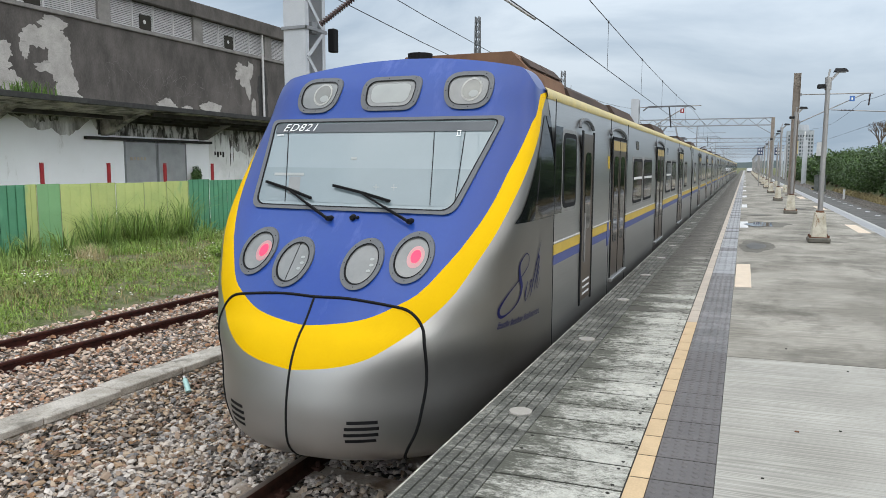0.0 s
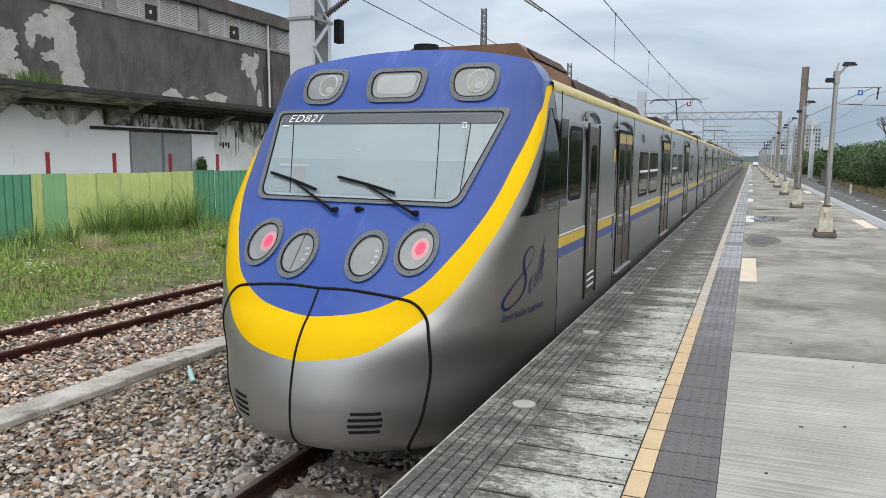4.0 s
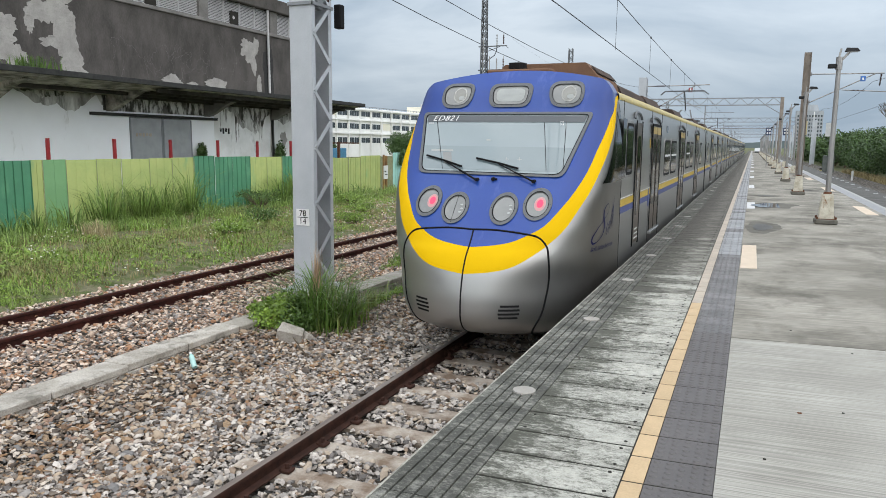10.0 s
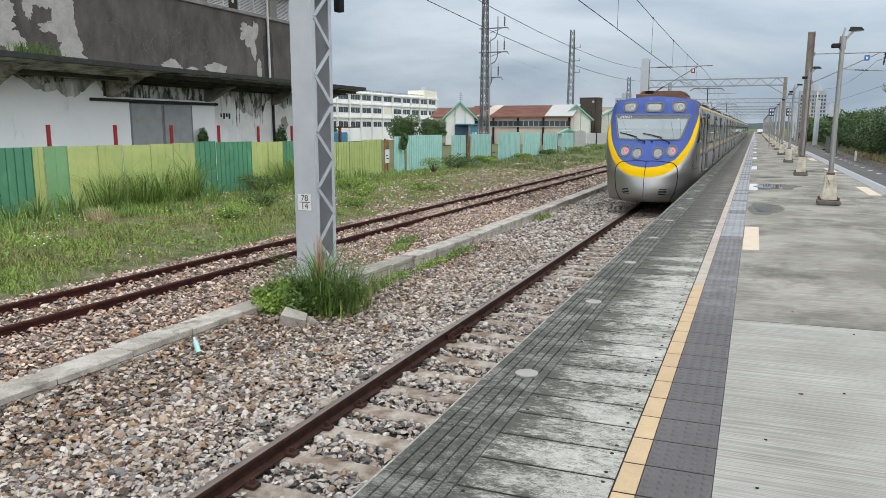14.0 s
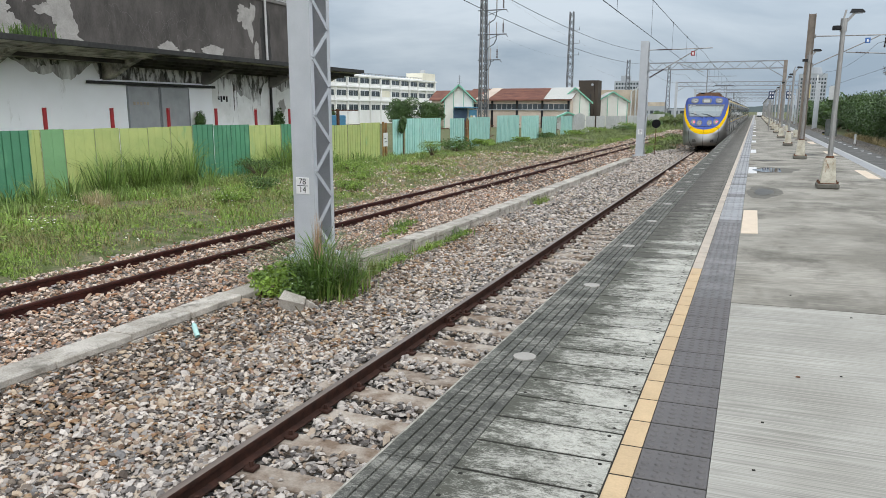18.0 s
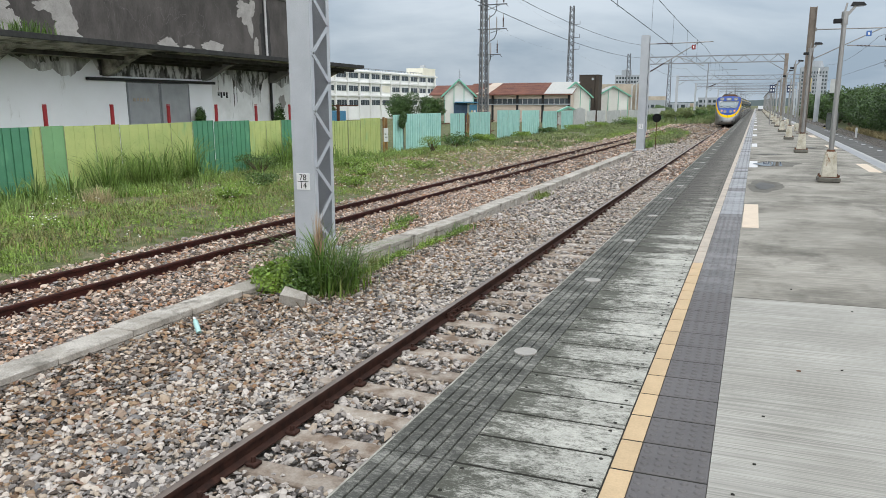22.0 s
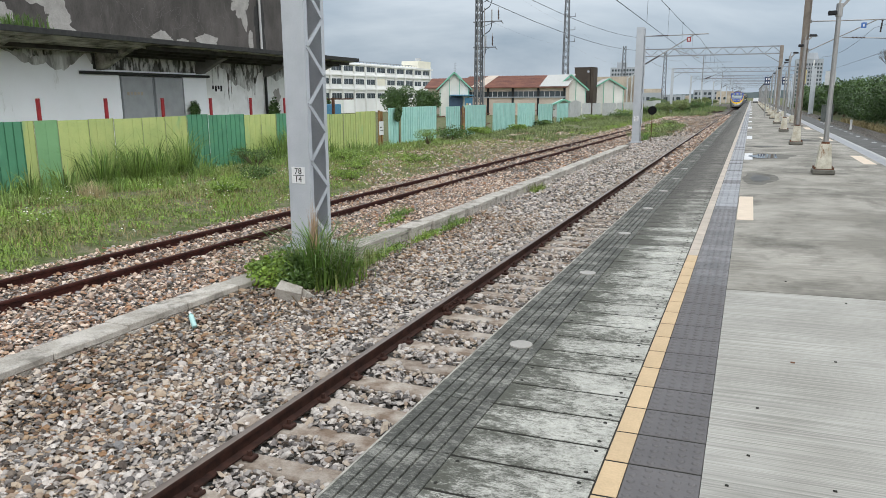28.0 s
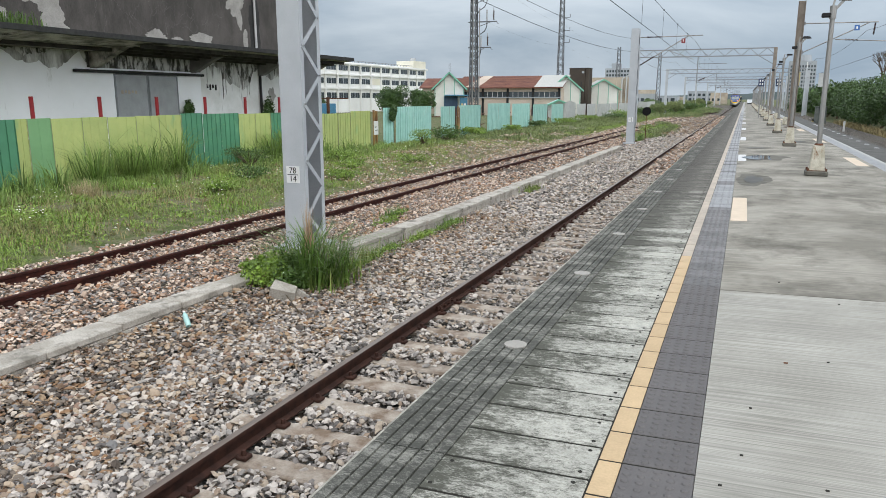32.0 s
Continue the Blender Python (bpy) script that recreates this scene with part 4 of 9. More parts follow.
duct = thing("cable_duct", "low pale concrete cable duct between the tracks", "cable duct", kind="structure")
for k in range(43):
    y = -2.0 + 1.0 * k
    if 8.7 < y + 0.5 < 9.9:
        continue
    w = 0.19
    x = kerb_x(y) + 0.012 * math.sin(k * 2.1)
    m = Mesh().box(x - w, x + w, y + 0.004, y + 0.996, RAIL_Z - 0.02, RAIL_Z + 0.07 + 0.008 * math.sin(k * 1.7), 0.012)
    lid = m.ob("lid", M_CURB, duct)
    m = Mesh()
    if y < 9.0:
        m.box(x - w + 0.015, x + w - 0.015, y + 0.565, y + 1.555, RAIL_Z - 0.34, RAIL_Z - 0.022, 0.008)
    else:
        for j in range(3):
            m.box(x - w + 0.015, x + w - 0.015, y + 0.01 + 0.33 * j, y + 0.325 + 0.33 * j, RAIL_Z - 0.34, RAIL_Z - 0.022, 0.008)
    m.ob("wall_block", M_CURB, duct)


# ---- discs, marks and fittings on the platform ----
M_COVER = material("worn steel cover", (0.36, 0.335, 0.30), 0.5, second=(0.30, 0.28, 0.25), scale=8, amount=0.5)
for k in range(34):
    y = 4.31 + 2.12 * k
    d = Mesh().cyl((-0.79, y, deck(-0.79) - 0.01), (-0.79, y, deck(-0.79) + 0.006), 0.078, 0.074, 20)
    tagged(d.ob("round_cover", M_COVER), "pale round metal cover set in the platform edge", "cover", "covers along the platform edge")
for k in range(12):
    y = 27.2 + 2.12 * k
    x = 4.55
    tagged(Mesh().cyl((x, y, deck(x) - 0.01), (x, y, deck(x) + 0.006), 0.078, 0.074, 14).ob("round_cover", M_WHITE_MARK), "pale round metal cover set in the far platform edge", "cover", "covers along the platform edge")


def tilted_box(x0, x1, y0, y1, low, high):
    """A thin plate that lies on the sloping deck."""
    m = Mesh()
    m.add([(x, y, deck(x) + h) for h in (low, high) for x in (x0, x1) for y in (y0, y1)], [(0, 1, 3, 2), (4, 6, 7, 5), (0, 4, 5, 1), (2, 3, 7, 6), (0, 2, 6, 4), (1, 5, 7, 3)])
    return m


for k in range(14):
    y = 9.90 + 9.85 * k
    tagged(tilted_box(0.415, 0.615, y, y + 2.38 if k != 1 else y + 2.2, -0.002, 0.005).ob("door_mark", M_MARK if k == 0 else M_WHITE_MARK), "cream painted door position mark on the platform" if k == 0 else "white painted door position mark on the platform", "floor mark", "door marks")
    if k < 8:
        x = 3.0
        tagged(tilted_box(x, x + 0.27, y + 9.4, y + 12.0, -0.002, 0.005).ob("door_mark", M_MARK), "cream painted door position mark near the far edge", "floor mark", "door marks")
# shallow puddles and damp stains
M_PUDDLE = material("shallow water", (0.055, 0.053, 0.048), 0.03, spec=0.5, second=(0.045, 0.043, 0.04), scale=2, amount=0.3)
M_PUDDLE_THIN = material("drying film of water", (0.06, 0.056, 0.048), 0.5, spec=0.3, second=(0.085, 0.08, 0.07), scale=3, amount=0.9)
M_DAMP = material("damp concrete", (0.12, 0.113, 0.096), 0.8, second=(0.165, 0.156, 0.134), scale=4, amount=0.9, fine=30)
for x, y, rx, ry, seed, wet in ((0.74, 15.2, 0.32, 0.95, 1, M_PUDDLE_THIN), (1.02, 20.9, 0.56, 0.95, 2, M_PUDDLE), (1.0, 25.0, 0.48, 0.28, 3, M_PUDDLE_THIN), (2.2, 29, 0.5, 0.6, 4, M_PUDDLE_THIN)):
    n = 48
    puddle = thing("puddle", "shallow puddle with a damp rim on the platform concrete", "puddle", (x, y, deck(x)), "puddles")
    for name, mat, f, up_, wob in (("damp_rim", M_DAMP, 1.12, 0.002, 0.4), ("water", wet, 0.80 if wet is M_PUDDLE else 0.62, 0.004, 0.4)):
        loop = []
        for i in range(n):
            a = 2 * math.pi * i / n
            r = f * (1 + wob * noise.noise((math.cos(a) * 1.6 + seed * 9, math.sin(a) * 1.6, 0.5)) + 0.10 * noise.noise((math.cos(a) * 6 + seed, math.sin(a) * 6, 2.5)))
            px, py = max(0.42 - x, rx * r * math.cos(a)), ry * r * math.sin(a)
            loop.append((px, py, (deck(x + px) - deck(x) if name == "damp_rim" else 0.002) + up_))
        Mesh().add(loop, [tuple(range(n))]).ob(name, mat, puddle, fix=False)

# specks of litter and a dry twig
for x, y in ((1.05, 4.6), (0.62, 3.75), (1.25, 6.0), (0.5, 2.9), (0.58, 3.2), (0.9, 3.0), (0.86, 6.6)):
    tagged(Mesh().box(x - 0.007, x + 0.008, y - 0.006, y + 0.006, deck(x) - 0.001, deck(x) + 0.005, 0.002).ob("speck", M_GROOVE), "small dark speck of dirt on the platform", "speck", "specks of dirt")
tagged(Mesh().tube([(1.30, 4.05, deck(1.3) + 0.006), (1.36, 3.98, deck(1.36) + 0.01), (1.43, 3.97, deck(1.43) + 0.006)], 0.006, 5).ob("twig", M_BARK), "short dry twig on the platform concrete", "twig")
tagged(Mesh().box(0.805, 0.83, 4.50, 4.515, deck(0.82), deck(0.82) + 0.006, 0.002).ob("leaf", M_RUST), "dry brown leaf on the platform concrete", "leaf")


# ---- the train: y = 0 at its nose, z = 0 at the rails ----
train = thing("electric_train", "blue, yellow and silver electric train with red tail lights", "train", (TRACK_X - 0.04, 4.32, RAIL_Z))
HALF, SEAM_Y, ROOF_Z = 1.44, 2.24, 3.67
PROFILE = [(0.325, 0.62), (0.345, 0.42), (0.385, 0.27), (0.46, 0.12), (0.58, 0.02), (0.77, 0.0), (0.96, 0.02), (1.18, 0.08), (1.35, 0.18), (1.45, 0.28), (1.63, 0.42), (1.93, 0.68), (2.26, 0.975), (3.06, 1.62), (3.40, 1.81), (3.67, 2.06)]
BAND_LOW = [(0, 1.13), (0.129, 1.181), (0.204, 1.244), (0.267, 1.358), (0.319, 1.478), (0.392, 1.69), (0.446, 1.96), (0.556, 2.28), (0.69, 2.53), (0.77, 2.668), (0.925, 2.95), (0.985, 3.2), (1, 3.30)]
BAND_TOP = [(0, 1.43), (0.109, 1.504), (0.171, 1.597), (0.231, 1.72), (0.267, 1.95), (0.296, 2.144), (0.373, 2.40), (0.447, 2.61), (0.70, 2.99), (0.841, 3.10), (0.97, 3.28), (1, 3.325)]


def glide(tab, x):
    """A smooth curve through the rows of a table."""
    n = len(tab)
    if x <= tab[0][0]:
        return tab[0][1]
    if x >= tab[-1][0]:
        return tab[-1][1]
    for i in range(n - 1):
        if x <= tab[i + 1][0]:
            (xa, a), (xb, b) = tab[i], tab[i + 1]
            ma = (tab[i + 1][1] - tab[max(i - 1, 0)][1]) / (tab[i + 1][0] - tab[max(i - 1, 0)][0])
            j = min(i + 2, n - 1)
            mb = (tab[j][1] - tab[i][1]) / (tab[j][0] - tab[i][0])
            h = xb - xa
            s = (x - xa) / h
            return a * (2 * s ** 3 - 3 * s * s + 1) + h * ma * (s ** 3 - 2 * s * s + s) + b * (3 * s * s - 2 * s ** 3) + h * mb * (s ** 3 - s * s)


def side_half(z):
    return HALF - 0.09 * max(0.0, (z - 2.4) / 0.93) ** 2 - 0.06 * max(0.0, (0.8 - z) / 0.4)


def nose_n(z):
    return glide([(0.6, 2.14), (1.2, 2.5), (1.8, 4.5), (2.3, 7.8), (3.0, 8.0), (3.5, 8.0)], z)


def nose_point(u, z, out=0.0):
    """A point of the nose: u from the middle (0) round to the side (1, or -1 for the other side)."""
    sgn, u = (1, u) if u >= 0 else (-1, -u)
    y0, n, hw = glide(PROFILE, z), nose_n(z), side_half(z)
    a = min(u, 1.0) * math.pi / 2
    x = hw * math.sin(a) ** (2 / n) if u > 0 else 0.0
    d = math.cos(a) ** (2 / n) if u < 1 else 0.0
    return (sgn * (x + out * math.sin(a)), y0 + (SEAM_Y - y0) * (1 - d) - out * math.cos(a), z)


def nose_xz(x, z, out=0.0):
    """The point of the nose's front at x and z."""
    y0, n, hw = glide(PROFILE, z), nose_n(z), side_half(z)
    d = max(0.0, 1 - min(1.0, abs(x) / hw) ** n) ** (1 / n)
    return (x, y0 + (SEAM_Y - y0) * (1 - d) - out, z)


def top_z(u):
    x = nose_point(u, 3.45)[0]
    s = min(1.0, max(0.0, (abs(u) - 0.45) / 0.55))
    return 3.665 - 0.0975 * x * x - 0.165 * s * s * (3 - 2 * s)


US = [math.copysign((abs(i) / 52) ** 1.5, i) for i in range(-52, 53)]


def nose_strip(name, low, high, mat, steps, label):
    m = Mesh()
    m.grid([[nose_point(u, low(abs(u)) + (high(abs(u)) - low(abs(u))) * k / steps) for k in range(steps + 1)] for u in US])
    return m.ob(name, mat, train, label, smooth=50)


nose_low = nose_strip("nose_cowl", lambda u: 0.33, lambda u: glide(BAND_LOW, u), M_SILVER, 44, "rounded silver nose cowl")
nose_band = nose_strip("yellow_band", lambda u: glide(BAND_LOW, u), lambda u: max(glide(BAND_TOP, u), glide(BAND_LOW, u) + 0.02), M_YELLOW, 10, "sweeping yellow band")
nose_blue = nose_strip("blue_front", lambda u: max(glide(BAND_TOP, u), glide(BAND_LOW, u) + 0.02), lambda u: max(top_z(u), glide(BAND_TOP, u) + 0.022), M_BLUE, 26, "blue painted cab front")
# the cab's roof closes behind the blue front
m = Mesh()
rows = []
for u in US:
    p = nose_point(u, max(top_z(abs(u)), glide(BAND_TOP, abs(u)) + 0.022))
    rows.append([p, (p[0], max(p[1] + 0.05, SEAM_Y + 0.01), p[2]), (p[0] * 0.99, max(p[1] + 0.06, SEAM_Y + 0.03), p[2] - 0.16)])
m.grid(rows)
m.ob("cab_roof", M_BLUE, train, "", smooth=50)
m = Mesh()
m.grid([[nose_point(u, 0.33), (nose_point(u, 0.33)[0] * 0.8, SEAM_Y, 0.325)] for u in US])
m.ob("nose_underside", M_SKIRT, train)


def ring_on_nose(name, outer, inner, mat, parent, out, label="", thick=0.02):
    """A frame between two outlines of (x, z), proud of the nose by out."""
    n = len(outer)
    vs, fs = [], []
    for loop, o in ((outer, -0.005), (outer, out), (inner, out), (inner, -0.01)):
        vs += [nose_xz(x, z, o) for x, z in loop]
    for r in range(3):
        fs += [(r * n + i, r * n + (i + 1) % n, (r + 1) * n + (i + 1) % n, (r + 1) * n + i) for i in range(n)]
    return Mesh().add(vs, fs).ob(name, mat, parent, label, smooth=40)


def fill_on_nose(name, loop, mat, parent, out, label="", rings=5):
    n = len(loop)
    cx, cz = sum(p[0] for p in loop) / n, sum(p[1] for p in loop) / n
    vs, fs = [nose_xz(cx, cz, out)], []
    for r in range(1, rings + 1):
        vs += [nose_xz(cx + (x - cx) * r / rings, cz + (z - cz) * r / rings, out) for x, z in loop]
    fs += [(0, 1 + i, 1 + (i + 1) % n) for i in range(n)]
    for r in range(rings - 1):
        a, b = 1 + r * n, 1 + (r + 1) * n
        fs += [(a + i, b + i, b + (i + 1) % n, a + (i + 1) % n) for i in range(n)]
    return Mesh().add(vs, fs).ob(name, mat, parent, label, smooth=60)


def rounded(corners, radii, steps=7, sub=6):
    """An outline with rounded corners."""
    n, pts = len(corners), []
    for i in range(n):
        p, a, b = Vector(corners[i]), Vector(corners[i - 1]), Vector(corners[(i + 1) % n])
        ra = min(radii[i], (a - p).length * 0.48, (b - p).length * 0.48)
        s, e = p + (a - p).normalized() * ra, p + (b - p).normalized() * ra
        arc = [s * (1 - t) ** 2 + p * 2 * t * (1 - t) + e * t * t for t in [k / steps for k in range(steps + 1)]]
        pts += [tuple(q) for q in arc]
        c = Vector(corners[(i + 1) % n])
        d = Vector(corners[(i + 2) % n])
        rb = min(radii[(i + 1) % n], (p - c).length * 0.48, (d - c).length * 0.48)
        e2 = c + (p - c).normalized() * rb
        pts += [tuple(e + (e2 - e) * k / sub) for k in range(1, sub)]
    return pts


def shrink(loop, f, g=None):
    g = f if g is None else g
    n = len(loop)
    cx, cz = sum(p[0] for p in loop) / n, sum(p[1] for p in loop) / n
    return [(cx + (x - cx) * f, cz + (z - cz) * g) for x, z in loop]


# windscreen
ws = rounded([(-1.02, 2.275), (0.95, 2.26), (1.165, 3.08), (-1.235, 3.09)], [0.10, 0.10, 0.07, 0.07])
ws_in = shrink(ws, 0.963, 0.930)
ring_on_nose("windscreen_frame", ws, ws_in, M_FRAME, train, 0.022, "dark grey rubber windscreen frame")
ring_on_nose("windscreen_seal", ws_in, shrink(ws, 0.955, 0.915), M_GASKET, train, 0.026, "black seal")
screen = fill_on_nose("windscreen", shrink(ws, 0.957, 0.919), M_SCREEN, train, 0.012, "windscreen with the sky's pale reflection in its colour", 8)
strip_top = rounded([(-1.135, 2.955), (1.065, 2.945), (1.09, 3.03), (-1.155, 3.04)], [0.005, 0.005, 0.03, 0.03], 3, 24)
fill_on_nose("sun_strip", strip_top, M_SCREEN_DARK, train, 0.021, "dark tinted strip along the windscreen's top", 10)
# a darker opaque sheet is painted as the dark cab behind the lower half
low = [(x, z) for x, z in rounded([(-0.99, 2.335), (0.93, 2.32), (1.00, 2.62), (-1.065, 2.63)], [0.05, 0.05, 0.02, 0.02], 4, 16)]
fill_on_nose("cab_interior", low, M_SCREEN_LOW, train, 0.0145, "darker sheet painted as the cab behind the lower windscreen", 10)
# lines lie on the glass, slanted to look upright from the camera
for xa, xb in ((-0.68, -1.0), (0.72, 0.53), (0.93, 0.825)):
    Mesh().tube([nose_xz(xa + (xb - xa) * k / 6, 2.33 + 0.66 * k / 6, 0.017) for k in range(7)], 0.0038, 4).ob("blind_cord", M_GASKET, train, "thin dark line laid on the windscreen")


# flat shapes on the glass, sheared to fit the camera's view
def on_screen(name, x0, x1, z0, z1, mat, label="", out=0.0165):
    Mesh().grid([[nose_xz(x0 + (x1 - x0) * i / 4 - 0.42 * (z - (z0 + z1) / 2), z, out) for z in (z0, z1)] for i in range(5)]).ob(name, mat, train, label)


on_screen("cab_desk", -0.93, -0.61, 2.555, 2.58, M_LENS_WHITE, "pale desk edge drawn on the windscreen")
on_screen("cab_desk", -0.72, -0.60, 2.40, 2.545, M_LENS, "pale desk drawn on the windscreen")
on_screen("cab_desk", -0.92, -0.74, 2.37, 2.545, M_SCREEN_LOW)
on_screen("cab_tag", -0.185, -0.13, 2.70, 2.72, M_LENS_WHITE, "small pale mark on the windscreen")
on_screen("corner_mark", -1.10, -1.02, 2.93, 2.94, M_SIGN, "white tick on the glass", 0.024)
for dx, dz in ((0.0, 0.0), (0.0, 0.042)):
    on_screen("sticker_edge", 0.765, 0.80, 2.905 + dz, 2.911 + dz, M_SIGN, "small square sticker", 0.024)
for dx in (0.0, 0.03):
    on_screen("sticker_edge", 0.765 + dx, 0.771 + dx, 2.905, 2.952, M_SIGN, "", 0.0242)
for cx in (0.17, 0.34):
    on_screen("cross_mark", cx - 0.03, cx + 0.03, 2.463, 2.469, M_LENS_WHITE, "pale cross mark on the glass")
    on_screen("cross_mark", cx - 0.003, cx + 0.003, 2.44, 2.49, M_LENS_WHITE, "", 0.0168)

# white number on the sun strip, painted on the glass
num = letters("ED821", 0.125, M_SIGN, "car_number", train, Matrix.Identity(4), "white slanted car number", extrude=0.001, shear=0.25, spacing=1.15)
a, b = Vector(nose_xz(-0.86, 2.965, 0.026)), Vector(nose_xz(-0.86, 3.035, 0.026))
up = (b - a).normalized()
right = (Vector(nose_xz(-0.70, 2.99, 0.02)) - Vector(nose_xz(-0.90, 2.99, 0.02))).normalized()
num.matrix_basis = Matrix.Translation((a + b) / 2) @ Matrix((right, up, right.cross(up))).transposed().to_4x4()

def rivets(lamp, loop, count, first):
    """Small screw heads round a lamp's frame."""
    for k in range(count):
        x, z = loop[(first + k * len(loop) // count) % len(loop)]
        Mesh().cyl(nose_xz(x, z, 0.018), nose_xz(x, z, 0.0235), 0.0055, 0.004, 6).ob("screw", M_GASKET, lamp)


# three upper lamps
for cx, w, name in ((-0.765, 0.245, "headlight"), (0.0, 0.305, "destination_lamp"), (0.765, 0.245, "headlight")):
    sg = 1 if cx > 0 else -1
    if cx:
        ends = [(sg * 0.585, 3.16), (sg * 0.975, 3.16), (sg * 0.985, 3.48), (sg * 0.535, 3.48)]
        box = rounded(ends if sg > 0 else [ends[1], ends[0], ends[3], ends[2]], [0.15] * 4)
    else:
        box = rounded([(-0.26, 3.165), (0.26, 3.165), (0.285, 3.465), (-0.285, 3.465)], [0.12] * 4)
    box = shrink(box, 1.10, 1.10)
    inner = shrink(box, 0.83, 0.775)
    lamp = ring_on_nose(name, box, inner, M_FRAME, train, 0.02, "grey framed upper lamp")
    ring_on_nose("seal", inner, shrink(box, 0.808, 0.745), M_GASKET, lamp, 0.024)
    fill_on_nose("lens", shrink(box, 0.82, 0.765), M_LENS, lamp, 0.008, "milky lamp glass")
    rivets(lamp, shrink(box, 0.915, 0.89), 8, 5)
    if cx:
        mid = cx + 0.035
        d = [(mid + 0.10 * math.cos(2 * math.pi * i / 28), 3.325 + 0.108 * math.sin(2 * math.pi * i / 28)) for i in range(28)]
        ring_on_nose("reflector", d, shrink(d, 0.84), M_RIM, lamp, 0.012, "dull white lamp rim")
        fill_on_nose("bulb", shrink(d, 0.84), M_REFLECT, lamp, 0.010, "silvered reflector", 3)
        # the bright spot in the lens is painted as a pale disc
        d = [(mid + 0.025 + 0.045 * math.cos(2 * math.pi * i / 18), 3.285 + 0.032 * math.sin(2 * math.pi * i / 18)) for i in range(18)]
        fill_on_nose("bulb_glint", d, M_LENS_WHITE, lamp, 0.0125, "pale glint painted on the glass", 2)
    else:
        fill_on_nose("panel", shrink(box, 0.66, 0.54), M_LENS_WHITE, lamp, 0.011, "white panel behind the glass", 4)

# four lower lamps, the outer two lit red
for cx, cz, lit in ((-0.72, 1.93, 1), (-0.325, 1.865, 0), (0.31, 1.88, 0), (0.715, 1.945, 1)):
    e = [(cx + 0.175 * math.cos(2 * math.pi * i / 40), cz + 0.187 * math.sin(2 * math.pi * i / 40)) for i in range(40)]
    lamp = ring_on_nose("tail_lamp" if lit else "marker_lamp", e, shrink(e, 0.80), M_FRAME, train, 0.022, "oval lamp in a grey ring")
    ring_on_nose("seal", shrink(e, 0.80), shrink(e, 0.765), M_GASKET, lamp, 0.026)
    fill_on_nose("lens", shrink(e, 0.785), M_LENS, lamp, 0.008, "milky oval glass")
    rivets(lamp, shrink(e, 0.895), 8, 5)

    def disc_on(px, pz, rx, rz, n=22):
        return [(px + rx * math.cos(2 * math.pi * i / n), pz + rz * math.sin(2 * math.pi * i / n)) for i in range(n)]
    if lit:
        px = cx + (0.055 if cx < 0 else 0.03)
        # the soft glow round the light is a painted, faintly emitting pink disc
        fill_on_nose("lit_glass", disc_on(px, cz + 0.0, 0.070, 0.080), M_HALO, lamp, 0.0105, "pink glow painted on the glass round the light", 2)
        fill_on_nose("red_light", disc_on(px, cz + 0.005, 0.040, 0.047), M_TAIL, lamp, 0.013, "glowing red light", 2)
    else:
        for k in range(3):
            fill_on_nose("bulb", disc_on(cx + 0.075 + 0.012 * (k % 2), cz - 0.05 + 0.042 * k, 0.020, 0.010, 12), M_LENS_WHITE, lamp, 0.012, "pale unlit bulb", 2)
        if cx < 0:
            Mesh().tube([nose_xz(cx - 0.005, cz - 0.135 + 0.045 * k, 0.010) for k in range(7)], 0.0025, 4).ob("glass_joint", M_GASKET, lamp, "fine joint down the glass")

# wipers
for x0, z0, x1, z1, bx, bz, cx, cz in ((-0.15, 2.205, -0.69, 2.44, -0.96, 2.50, -0.41, 2.365), (0.60, 2.205, 0.07, 2.415, -0.24, 2.475, 0.36, 2.355)):
    w = Mesh().cyl(nose_xz(x0, z0, 0.0), nose_xz(x0, z0, 0.07), 0.024, 0.02, 10).ob("wiper", M_GASKET, train, "black windscreen wiper")
    Mesh().bar(nose_xz(x0, z0, 0.07), nose_xz((x0 + x1) / 2, (z0 + z1) / 2, 0.065), 0.019).bar(nose_xz((x0 + x1) / 2, (z0 + z1) / 2, 0.065), nose_xz(x1, z1, 0.05), 0.014).ob("wiper_arm", M_GASKET, w)
    Mesh().bar(nose_xz(bx, bz, 0.045), nose_xz((bx + cx) / 2, (bz + cz) / 2 + 0.006, 0.045), 0.022).bar(nose_xz((bx + cx) / 2, (bz + cz) / 2 + 0.006, 0.045), nose_xz(cx, cz, 0.045), 0.022).ob("wiper_blade", M_GASKET, w)
Mesh().cyl(nose_xz(0.06, 2.215, 0), nose_xz(0.06, 2.215, 0.04), 0.03, 0.02, 8).cyl(nose_xz(0.1, 2.215, 0), nose_xz(0.1, 2.215, 0.03), 0.015, 0.01, 8).ob("washer_jet", M_GASKET, train)

# seams of the coupler cowl
SEAMS = [(0, 1.625), (0.31, 1.63), (0.67, 1.60), (0.82, 1.56), (0.915, 1.45), (0.945, 1.30), (0.948, 1.12), (0.928, 0.9), (0.885, 0.68), (0.80, 0.5), (0.72, 0.36)]


def seam_line(pts, out):
    """A dense smooth line through (x, z) points of the nose."""
    k = [(i, p) for i, p in enumerate(pts)]
    tx, tz = [(i, p[0]) for i, p in k], [(i, p[1]) for i, p in k]
    n = (len(pts) - 1) * 6
    return [nose_xz(glide(tx, i / 6), glide(tz, i / 6), out) for i in range(n + 1)]


